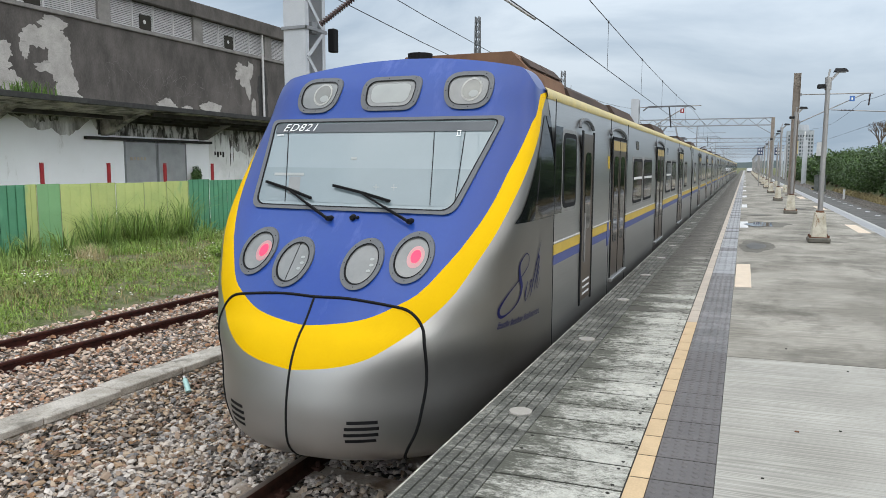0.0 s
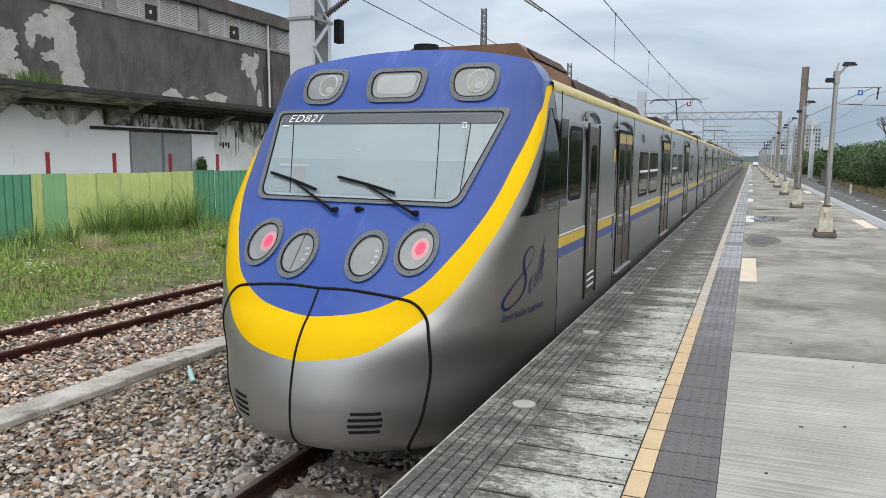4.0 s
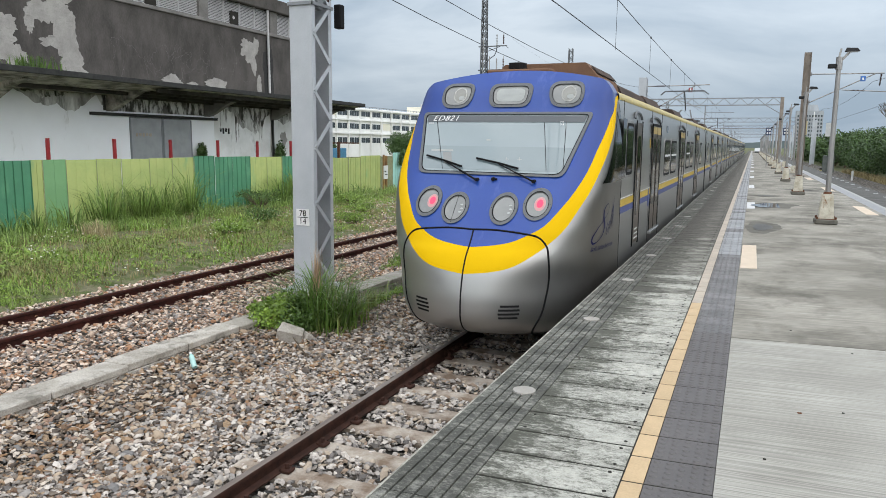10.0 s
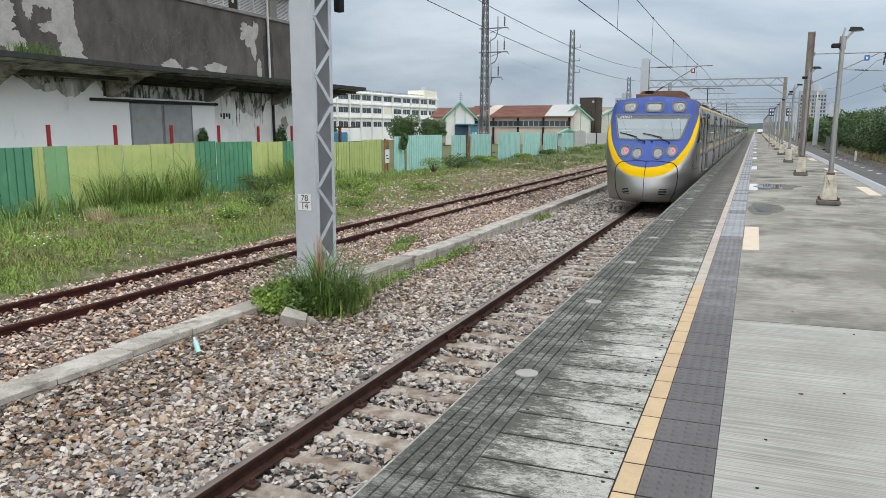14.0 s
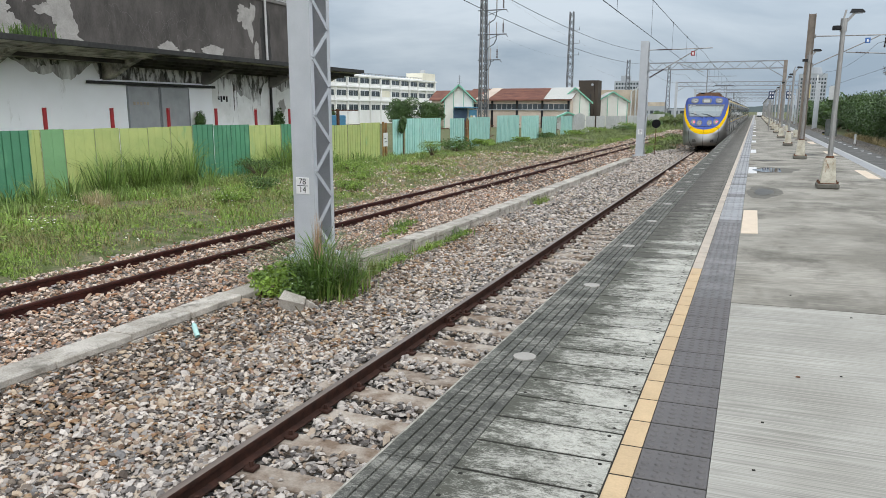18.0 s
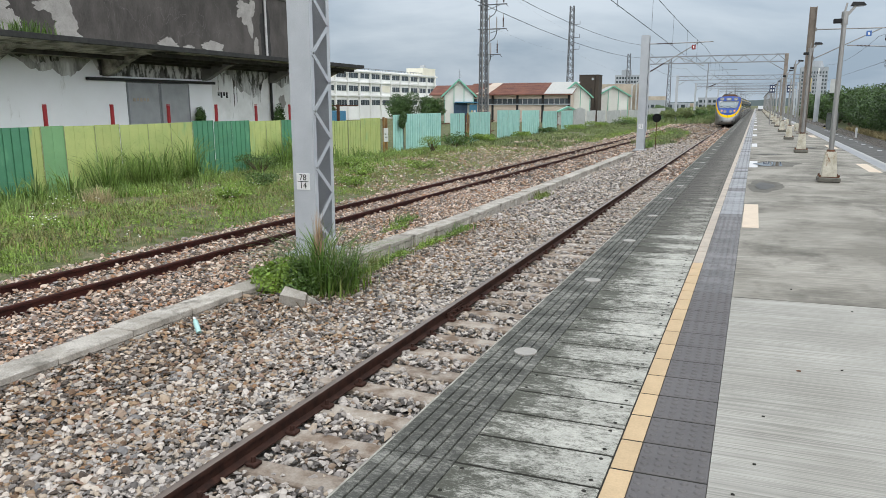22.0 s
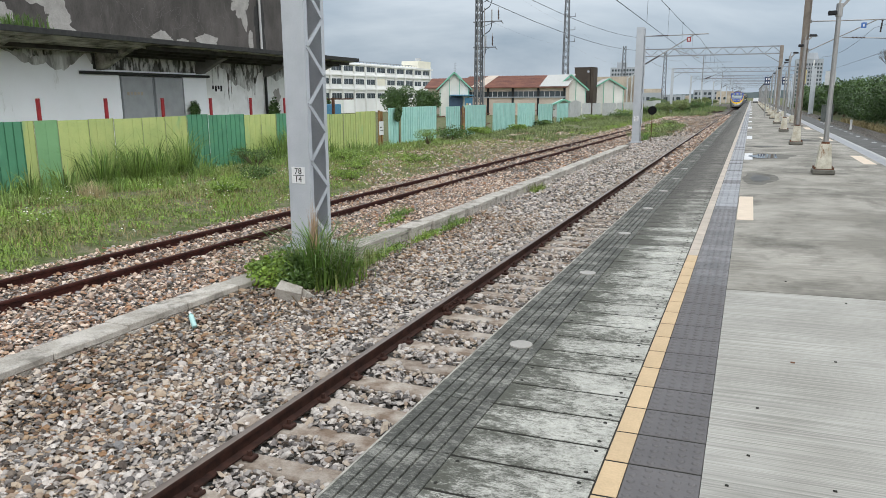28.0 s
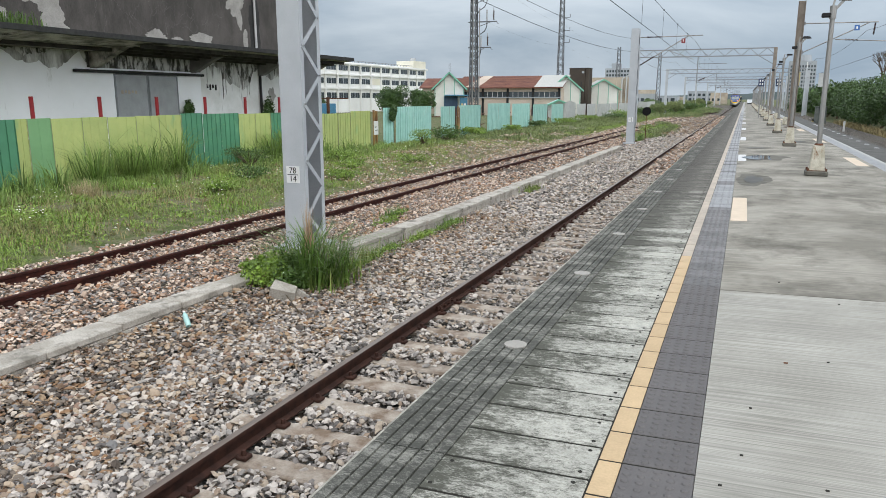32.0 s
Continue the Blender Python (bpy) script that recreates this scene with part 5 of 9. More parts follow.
for sg in (-1, 1):
    Mesh().tube([(sg * x, y, z) for x, y, z in seam_line(SEAMS, 0.0)], 0.013, 6).ob("cowl_seam", M_GASKET, train, "black gap round the coupler cowl")
Mesh().tube([nose_xz(0, 0.35 + 1.27 * k / 26, 0.0) for k in range(27)], 0.010, 6).ob("cowl_seam", M_GASKET, train)
for sg in (-1, 1):
    for k in range(4):
        z = 0.775 - 0.048 * k
        w = 0.112 - (0.012 if k in (0, 3) else 0)
        c = 0.565 - 0.006 * k
        m = Mesh()
        m.grid([[nose_xz(sg * c + w * (2 * i / 8 - 1), z + dz, 0.004 if abs(i - 4) < 4 else 0.001) for dz in (-0.013, -0.005, 0.005, 0.013)] for i in range(9)])
        m.ob("grille_slot", M_GASKET, train, "dark horizontal air slot")

# dark quarter window and dark pillar on each side of the cab
for sg in (-1, 1):
    m = Mesh()
    rows = []
    for k in range(13):
        t0 = k / 12
        ua = 0.69 + 0.30 * t0 ** 0.55
        rows.append([nose_point(sg * (ua + (1.0 - ua) * j / 6), 2.19 + 0.91 * t0, 0.006) for j in range(7)])
    m.grid(rows)
    m.ob("quarter_window", M_WINDOW, train, "black glossy triangular side window", smooth=60)

# lettering on the flank of the cab
def flank(y, z, out=0.004):
    return Matrix.Translation((HALF + out, y, z)) @ pose(0, 0, 0, 90, 0, 90)


def brush(points, widths, name, mat, m, parent, label=""):
    """A flat brush stroke through points."""
    n = len(points)
    tx, tz, tw = [(i, p[0]) for i, p in enumerate(points)], [(i, p[1]) for i, p in enumerate(points)], list(enumerate(widths))
    rows = []
    for i in range((n - 1) * 5 + 1):
        s = i / 5
        p = Vector((glide(tx, s), glide(tz, s)))
        q = Vector((glide(tx, min(s + 0.1, n - 1)), glide(tz, min(s + 0.1, n - 1)))) - Vector((glide(tx, max(s - 0.1, 0)), glide(tz, max(s - 0.1, 0))))
        nrm = Vector((-q.y, q.x)).normalized() * glide(tw, s)
        rows.append([(p.x - nrm.x, p.y - nrm.y, 0), (p.x + nrm.x, p.y + nrm.y, 0)])
    o = Mesh().grid(rows).ob(name, mat, parent, label)
    o.matrix_basis = m
    return o


# a strip of the nose's own curve carries the lettering
def on_flank(o, y_of_x):
    for v in o.data.vertices:
        y, z = y_of_x + v.co.x, v.co.y
        n, hw, y0 = nose_n(z), side_half(z), glide(PROFILE, z)
        d = min(1.0, max(0.0, (SEAM_Y - y) / (SEAM_Y - y0)))
        x = hw * (1 - d ** n) ** (1 / n)
        v.co = (x + 0.004, y, z)
    o.matrix_basis = Matrix.Identity(4)


for pts, wd in (([(0.59, 0.625), (0.575, 0.70), (0.51, 0.74), (0.42, 0.70), (0.345, 0.61), (0.36, 0.45), (0.42, 0.30), (0.36, 0.12), (0.19, 0.0), (0.06, -0.02), (0.03, 0.10), (0.17, 0.28), (0.39, 0.44), (0.55, 0.555), (0.59, 0.625)],
                 [0.006, 0.008, 0.008, 0.010, 0.020, 0.034, 0.032, 0.014, 0.010, 0.022, 0.022, 0.010, 0.008, 0.007, 0.006]),
                ([(0.575, 0.355), (0.53, 0.21), (0.535, 0.10), (0.59, 0.14), (0.66, 0.26), (0.685, 0.36), (0.62, 0.29)], [0.006, 0.016, 0.010, 0.006, 0.012, 0.008, 0.004]),
                ([(1.0, 0.86), (0.89, 0.645), (0.78, 0.41), (0.70, 0.20), (0.655, 0.10)], [0.004, 0.014, 0.016, 0.012, 0.004]),
                ([(0.80, 0.52), (0.88, 0.62), (0.94, 0.62), (0.90, 0.48), (0.81, 0.28), (0.79, 0.18)], [0.006, 0.016, 0.022, 0.022, 0.012, 0.004]),
                ([(0.96, 0.50), (0.90, 0.36), (0.87, 0.22), (0.92, 0.22), (0.98, 0.34)], [0.008, 0.014, 0.008, 0.006, 0.004])):
    s = brush([(0.84 * p[0], 1.47 + 0.62 * p[1]) for p in pts], [w * 0.62 for w in wd], "script_mark", M_LOGO, Matrix.Identity(4), train, "dark blue brush-script mark")
    on_flank(s, 0.97)
# the operator's name as three rows of slanted strokes
x = -0.40
for count in (6, 8, 14):
    bars = Mesh()
    for k in range(count):
        tall = 0.058 if k in (0, 4) else 0.042
        for dx in (0.0, 0.0135):
            bars.add([(x + dx, 1.357, 0), (x + dx + 0.006, 1.357, 0), (x + dx + 0.006 + 0.3 * tall, 1.357 + tall, 0), (x + dx + 0.3 * tall, 1.357 + tall, 0)], [(0, 1, 2, 3)])
        x += 0.0268
    x += 0.024
    on_flank(bars.ob("operator_name_bar", M_LOGO, train, "dark blue slanted operator name", fix=False), 1.395)

# ---- the cars ----
GAP = 0.45


CAR_SIDE = [(1.36, 0.32), (1.40, 0.55), (1.44, 0.80), (1.44, 2.40), (1.425, 2.8), (1.395, 3.10), (1.36, 3.28)]


def build_car(name, y0, y1, doors, windows, cab, label):
    """One car: wall shell, roof, doors, windows, stripes, underframe."""
    wall = Mesh()
    prof = CAR_SIDE
    for sg in (-1, 1):
        wall.grid([[(sg * x, y, z) for x, z in prof] for y in (y0, y1)])
    if not cab:
        wall.add([(-1.44, y0, 0.4), (1.44, y0, 0.4), (1.40, y0, 3.1), (0.9, y0, 3.6), (-0.9, y0, 3.6), (-1.40, y0, 3.1)], [(0, 1, 2, 3, 4, 5)])
    wall.add([(-1.44, y1, 0.4), (1.44, y1, 0.4), (1.40, y1, 3.1), (0.9, y1, 3.6), (-0.9, y1, 3.6), (-1.40, y1, 3.1)], [(0, 1, 2, 3, 4, 5)])
    wall.add([(-1.36, y0, 0.32), (1.36, y0, 0.32), (1.36, y1, 0.32), (-1.36, y1, 0.32)], [(0, 1, 2, 3)])
    body = wall.ob(name, M_STAINLESS, train, label, smooth=30)
    roof = Mesh()
    arc = [(1.36 * (1 - k / 12), 3.665 - 0.33 * abs(1 - k / 12) ** 2.2) for k in range(25)]
    roof.grid([[(x, y, z) for x, z in arc] for y in (y0, y1)])
    roof.ob("roof", M_ROOF, body, "sooted brown roof", smooth=40)
    for sg in (-1, 1):
        Mesh().grid([[(sg * (x + 0.004), y, z) for x, z in ((1.363, 3.265), (1.374, 3.28), (1.370, 3.335), (1.345, 3.365))] for y in (y0 - (0.05 if cab else 0.0), y1)]).ob("cant_rail", M_CANT, body, "cream yellow band under the roof", smooth=60)
        for z0, z1, mat in ((1.815, 1.915, M_STRIPE_Y), (1.72, 1.812, M_STRIPE_B)):
            ys = [y0]
            for a, b in doors:
                ys += [a - 0.03, b + 0.03]
            ys.append(y1)
            m = Mesh()
            for a, b in zip(ys[0::2], ys[1::2]):
                m.grid([[(sg * 1.4435, y, z) for z in (z0, z1)] for y in (a, b)])
            m.ob("stripe", mat, body)
        Mesh().grid([[(sg * 1.4425, y, z) for z in (1.925, 1.94)] for y in (y0, y1)]).ob("stripe_edge", M_SIGN, body)
        for a, b in doors:
            mid = (a + b) / 2
            d = Mesh()
            x = sg * 1.4395
            d.box(min(x, x + sg * 0.006), max(x, x + sg * 0.006), a, b, 1.16, 3.0)
            dob = d.ob("door", M_DOOR_TRAIN, body, "bronze sliding door pair")
            seal = Mesh()
            for p, q in ((a - 0.035, a + 0.02), (mid - 0.012, mid + 0.012), (b - 0.02, b + 0.035)):
                seal.box(sg * 1.444 - 0.006, sg * 1.444 + 0.006, p, q, 1.14, 3.02)
            seal.box(sg * 1.444 - 0.006, sg * 1.444 + 0.006, a - 0.035, b + 0.035, 3.0, 3.04)
            seal.ob("door_seal", M_GASKET, dob)
            step = Mesh().box(sg * 1.455 - 0.03, sg * 1.455 + 0.03, a - 0.05, b + 0.05, 1.10, 1.15, 0.008)
            step.ob("door_sill", M_STAINLESS, dob, "bright door sill")
            head = Mesh().box(sg * 1.444 - 0.005, sg * 1.444 + 0.005, a + 0.03, b - 0.03, 2.86, 2.985)
            head.ob("door_header", M_ORANGE_IN, dob, "ochre panel over the door")
            for p, q in ((a + 0.13, mid - 0.11), (mid + 0.11, b - 0.13)):
                if q - p > 0.08:
                    lp = rounded([(p, 1.62), (q, 1.62), (q, 2.78), (p, 2.78)], [0.09] * 4, 5, 2)
                    Mesh().prism(lp, "x", sg * 1.447 - 0.003, sg * 1.447 + 0.003).ob("door_window", M_WINDOW, dob)
            gut = Mesh()
            pts = [(sg * (side_half(z) + 0.03), mid + (b - a) * 0.56 * math.cos(t), z) for t, z in ((math.pi * k / 10, 3.06 + 0.10 * math.sin(math.pi * k / 10)) for k in range(11))]
            gut.tube(pts, 0.022, 5)
            gut.ob("door_gutter", M_FRAME, dob, "arched grey rain gutter")
        for a, b, z0, z1 in windows:
            lp = rounded([(a, z0), (b, z0), (b, z1), (a, z1)], [0.11] * 4, 6, 2)
            Mesh().prism(lp, "x", sg * 1.437 - 0.006, sg * 1.437 + 0.010).ob("window", M_GASKET, body, "black framed side window")
            Mesh().prism(shrink(lp, 1 + 0.07 / (b - a), 1 + 0.07 / (z1 - z0)), "x", sg * 1.4375 - 0.006, sg * 1.4375 + 0.0045).ob("window_rim", M_GALV, body, "bright metal window rim")
            inner = shrink(lp, 1 - 0.09 / (b - a), 1 - 0.09 / (z1 - z0))
            Mesh().prism(inner, "x", sg * 1.446 - 0.003, sg * 1.446 + 0.003).ob("pane", M_WINDOW, body)
    for sg in (-1, 1):
        for y in [y0 + 0.02, y1 - 0.02] + [a - 0.16 for a, b in doors] + [b + 0.16 for a, b in doors]:
            Mesh().box(sg * 1.4405 - 0.003, sg * 1.4405 + 0.003, y - 0.006, y + 0.006, 0.8, 3.26).ob("panel_joint", M_GASKET, body)
    under = Mesh()
    under.box(-1.30, 1.30, y0 + 0.9, y1 - 0.3, 0.25, 0.42)
    for k in range(4):
        yy = y0 + 4.6 + 3.0 * k
        under.box(-1.25, 1.25, yy, yy + 2.2, 0.12, 0.4, 0.03)
    under.ob("underframe", M_SKIRT, body)
    for yb in (y0 + 3.2, y1 - 3.2):
        bogie = Mesh().box(-0.95, 0.95, yb - 1.5, yb + 1.5, 0.22, 0.45, 0.04).ob("bogie", M_SKIRT, body)
        for dy in (-1.05, 1.05):
            Mesh().cyl((-0.62, yb + dy, 0.43), (-0.49, yb + dy, 0.43), 0.43, 0.43, 20).cyl((0.49, yb + dy, 0.43), (0.62, yb + dy, 0.43), 0.43, 0.43, 20).ob("wheelset", M_RAIL_RUST, body)
    return body


car_a = build_car("cab_car", SEAM_Y, 20.96, [(5.40, 6.55), (10.63, 11.90), (15.90, 17.15)],
                  [(2.57, 3.17, 2.24, 2.97), (7.36, 8.42, 2.06, 2.77), (8.62, 9.80, 2.06, 2.77), (12.50, 13.65, 2.06, 2.77), (13.85, 14.95, 2.06, 2.77), (17.85, 18.80, 2.06, 2.77)], True, "stainless steel cab car with a yellow and blue stripe")
for sg in (-1, 1):
    d = Mesh().box(sg * 1.442 - 0.006, sg * 1.442 + 0.006, 3.47, 4.06, 1.16, 3.0).ob("crew_door", M_DOOR_TRAIN, train, "narrow bronze crew door")
    Mesh().box(sg * 1.446 - 0.005, sg * 1.446 + 0.005, 3.43, 3.50, 1.12, 3.03).box(sg * 1.446 - 0.005, sg * 1.446 + 0.005, 4.03, 4.10, 1.12, 3.03).ob("door_seal", M_GASKET, d)
    Mesh().prism(rounded([(3.62, 1.95), (3.92, 1.95), (3.92, 2.8), (3.62, 2.8)], [0.1] * 4, 5, 2), "x", sg * 1.45 - 0.003, sg * 1.45 + 0.003).ob("door_window", M_WINDOW, d)
    Mesh().tube([(sg * 1.475, 3.52, 1.6 + 0.06 * k) for k in range(10)], 0.014, 6).ob("grab_rail", M_GALV, d)
    Mesh().tube([(sg * (side_half(z) + 0.03), 3.77 + 0.36 * math.cos(t), z) for t, z in ((math.pi * k / 10, 3.06 + 0.10 * math.sin(math.pi * k / 10)) for k in range(11))], 0.02, 5).ob("door_gutter", M_FRAME, d)
    m = Mesh()
    for k in range(3):
        m.box(sg * 1.448 - 0.004, sg * 1.448 + 0.004, 3.6, 3.95, 1.22 + 0.07 * k, 1.24 + 0.07 * k)
    m.ob("kick_slot", M_SIGN, d)

# the dark panel before the cab window is a reflection painted on the side
for y0, y1, z0, z1, mat, name in ((2.27, 2.56, 2.2, 3.02, M_WINDOW, "tinted_panel"), (5.10, 5.24, 1.62, 1.92, M_STRIPE_B, "blue_sticker"), (5.12, 5.24, 2.62, 2.78, M_STRIPE_Y, "yellow_sticker"), (7.85, 8.15, 2.87, 3.06, M_WINDOW, "destination_window"), (12.9, 13.2, 2.87, 3.06, M_WINDOW, "destination_window"), (7.42, 8.36, 2.44, 2.48, M_SIGN, "window_bar"), (8.68, 9.74, 2.44, 2.48, M_SIGN, "window_bar"), (12.56, 13.58, 2.44, 2.48, M_SIGN, "window_bar")):
    dx = side_half((z0 + z1) / 2) - HALF
    Mesh().box(1.4425 + dx, (1.4535 if name == "window_bar" else 1.4465) + dx, y0, y1, z0, z1).ob(name, mat, car_a)
y = 20.96 + GAP
CAR = 19.9
for k in range(7):
    a = y + k * (CAR + GAP)
    build_car("passenger_car", a, a + CAR, [(a + 3.55, a + 4.85), (a + 9.3, a + 10.6), (a + 15.05, a + 16.35)],
              [(a + 0.75, a + 1.75, 2.06, 2.77), (a + 5.6, a + 6.8, 2.06, 2.77), (a + 7.0, a + 8.2, 2.06, 2.77), (a + 11.4, a + 12.6, 2.06, 2.77), (a + 12.8, a + 14.0, 2.06, 2.77), (a + 17.6, a + 18.8, 2.06, 2.77)], False, "stainless steel passenger car")
    g = Mesh().box(-1.15, 1.15, a - GAP - 0.02, a + 0.02, 0.9, 3.3, 0.03)
    g.ob("gangway_bellows", M_GASKET, train, "black gangway bellows")

# roof gear: brown shroud behind the cab, air conditioners, horn, pantographs
sh = Mesh()
sh.prism([(-0.88, 3.50), (0.88, 3.50), (0.83, 3.70), (0.64, 3.90), (-0.64, 3.90), (-0.83, 3.70)], "y", 3.42, 5.1)
sh.ob("roof_shroud", M_SHROUD, train, "rust-brown roof fairing")
for ya, yb in ((3.55, 4.28), (4.32, 5.06)):
    Mesh().prism([(0.70, 3.855), (0.815, 3.735), (0.825, 3.745), (0.71, 3.865)], "y", ya, yb).ob("roof_hatch", M_ROOF, train, "dark hatch on the fairing's slope")
Mesh().prism([(-0.95, 3.45), (0.95, 3.45), (0.85, 3.66), (0.62, 3.79), (-0.62, 3.79), (-0.85, 3.66)], "y", 5.2, 8.2).ob("air_conditioner", M_ROOF, train, "brown roof air conditioner")
Mesh().cyl((-0.38, 3.25, 3.76), (-0.38, 3.25, 3.90), 0.14, 0.14, 16).ob("roof_horn", M_GASKET, train, "round black roof fitting")
Mesh().box(-0.80, 0.20, 3.0, 3.42, 3.66, 3.79, 0.02).ob("horn_plate", M_SHROUD, train)
for k in range(8):
    a = 9.5 if k == 0 else y + (k - 1) * (CAR + GAP) + 3.0
    for j in range(2):
        b = a + 6.5 * j
        Mesh().prism([(-0.85, 3.5), (0.85, 3.5), (0.66, 3.79), (-0.66, 3.79)], "y", b, b + 2.6).ob("air_conditioner", M_ROOF, train)
for a in (28.0, 62.0, 104.0):
    pan = Mesh().box(-0.7, 0.7, a - 0.6, a + 0.6, 3.8, 3.86).ob("pantograph", M_PYLON, train, "folded dark pantograph")
    Mesh().bar((-0.4, a - 0.5, 3.86), (-0.2, a + 0.8, 4.35), 0.05).bar((0.4, a - 0.5, 3.86), (0.2, a + 0.8, 4.35), 0.05).bar((0, a + 0.8, 4.35), (0, a - 0.3, 5.15), 0.05).ob("pan_arm", M_PYLON, pan)
    Mesh().bar((-0.85, a - 0.3, 5.16), (0.85, a - 0.3, 5.16), 0.06).bar((-0.85, a - 0.3, 5.16), (-1.05, a - 0.3, 5.0), 0.05).bar((0.85, a - 0.3, 5.16), (1.05, a - 0.3, 5.0), 0.05).ob("pan_head", M_PYLON, pan)


# ---- the old goods shed behind the hoarding ----
WX = -24.0


def blotch(y, z, ry, rz, seed, n=34, rough=0.45):
    """A ragged outline on the wall."""
    pts = []
    for i in range(n):
        a = 2 * math.pi * i / n
        r = 1 + rough * noise.noise((math.cos(a) * 1.5 + seed * 7.3, math.sin(a) * 1.5 + seed, 0.2)) + 0.5 * rough * noise.noise((math.cos(a) * 4 + seed, math.sin(a) * 4, 3.1)) + 0.22 * rough * noise.noise((math.cos(a) * 13 + seed, math.sin(a) * 13, 5.1))
        pts.append((y + ry * r * math.cos(a), z + rz * r * math.sin(a)))
    return pts


def build_goods_shed():
    shed = thing("goods_shed", "old concrete goods shed with a blackened upper wall and canopy", "building", (WX, 20, -1.2))
    at = Vector((WX, 20, -1.2))

    def put(m, name, mat, parent=shed, label="", smooth=None):
        o = m.ob(name, mat, parent, label, smooth)
        if parent is shed:
            o.location = -at
        else:
            o.location = (0, 0, 0)
        return o

    y0, y1 = -30.0, 37.6
    # lower wall with the doorway cut out
    d0, d1, dz = 23.3, 27.0, 2.55
    low = put(Mesh().box(WX - 0.4, WX, y0, d0, -1.4, 2.75).box(WX - 0.4, WX, d1, 28.6, -1.4, 2.75).box(WX - 0.4, WX, d0, d1, dz, 2.75), "wall", M_WALL_WHITE, label="whitewashed lower wall")
    put(Mesh().box(WX - 0.4, WX, 28.6, y1, -1.4, 3.9), "wall_band", M_WALL_STREAK, label="wall streaked black with mould")
    put(Mesh().box(WX - 0.4, WX, y0, 22.0, 2.75, 3.9), "wall_band", M_WALL_WHITE)
    put(Mesh().box(WX - 0.4, WX, 22.0, 28.6, 2.75, 3.9), "wall_band", M_MOULD, label="mould-blackened wall over the doors")
    # runs of black mould hang from the canopy's line
    gm = random.Random(31)
    for k, (ya, yb, drop_) in enumerate(((12.0, 13.6, 0.5), (15.4, 16.0, 0.5), (18.2, 20.6, 1.0), (20.8, 21.4, 0.5), (21.5, 23.4, 1.1), (23.3, 26.2, 1.15), (26.0, 28.3, 1.2), (28.2, 29.4, 1.3), (30.2, 31.3, 2.0), (31.2, 33.1, 2.9), (33.6, 34.4, 2.2), (35.3, 36.2, 1.5))):
        n = 26
        low = []
        for i in range(n + 1):
            s_ = i / n
            bell = math.sin(math.pi * s_) ** 0.5
            low.append((ya + (yb - ya) * s_, 3.58 - 0.8 * drop_ * bell * (0.55 + 0.50 * noise.noise((ya + s_ * (yb - ya) * 2.2, k * 3.0, 0)) + 0.14 * noise.noise((ya + s_ * (yb - ya) * 9.0, k * 5.0, 4)))))
        put(Mesh().prism([(ya, 3.6)] + low + [(yb, 3.6)], "x", WX + 0.001, WX + 0.008 + 0.003 * (k % 3)), "mould_run", M_MOULD, label="black mould running down the wall")
    for k, (ya, yb, drop_) in enumerate(((11.0, 14.4, 0.7), (15.0, 17.2, 0.65), (18.0, 21.9, 1.25), (28.3, 30.4, 1.1), (30.0, 33.2, 2.3), (33.3, 36.8, 1.9))):
        low = []
        for i in range(41):
            s_ = i / 40
            y = ya + (yb - ya) * s_
            low.append((y, 3.58 - drop_ * math.sin(math.pi * s_) ** 0.35 * (0.60 + 0.36 * noise.noise((y * 0.9, k * 4.0, 7)) + 0.12 * noise.noise((y * 3.0, k * 2.0, 9)) + 0.05 * noise.noise((y * 9.0, k, 2)))))
        put(Mesh().prism([(ya, 3.6)] + low + [(yb, 3.6)], "x", WX + 0.001, WX + 0.006), "mould_film", M_MOULD_THIN, label="thin grey mould on the whitewash")
    put(Mesh().box(WX - 0.4, WX + 0.003, y0, y1, 3.9, 7.2), "upper_wall", M_WALL_DARK, label="soot-blackened upper wall")
    put(Mesh().box(WX - 0.35, WX + 0.10, y0, y1, 7.2, 7.36, 0.02), "ledge", M_LEDGE, label="grey ledge under the louvres")
    put(Mesh().box(WX - 0.7, WX - 0.2, y0, y1, 7.36, 8.5), "clerestory", M_SLATE)
    put(Mesh().box(WX - 0.7, WX + 0.25, y0, y1 + 0.2, 8.50, 9.15, 0.03), "parapet", M_WALL_DARK, label="dark projecting parapet")
    put(Mesh().box(WX - 12.0, WX - 0.4, y0, y1, -1.4, 8.6), "shed_body", M_WALL_DARK)
    for k in range(8):
        a = -5.2 + 5.5 * k
        put(Mesh().box(WX - 0.3, WX + 0.03, a, a + 0.62, 7.36, 8.5), "pilaster", M_LEDGE)
        panel = Mesh()
        for j in range(15):
            z = 7.40 + 0.073 * j
            panel.add([(WX - 0.05, a + 0.64, z), (WX - 0.05, min(a + 5.48, y1 - 0.1), z), (WX - 0.10, min(a + 5.48, y1 - 0.1), z + 0.068), (WX - 0.10, a + 0.64, z + 0.068)], [(0, 1, 2, 3)])
        lv = put(panel, "louvre", M_LOUVRE, label="grey slatted louvre panel")
        for j in range(1, 4):
            if a + 0.64 + 1.2 * j > y1 - 0.2:
                continue
            put(Mesh().box(WX - 0.10, WX - 0.03, a + 0.64 + 1.2 * j - 0.03, a + 0.64 + 1.2 * j + 0.03, 7.37, 8.5), "louvre_post", M_LOUVRE, lv)
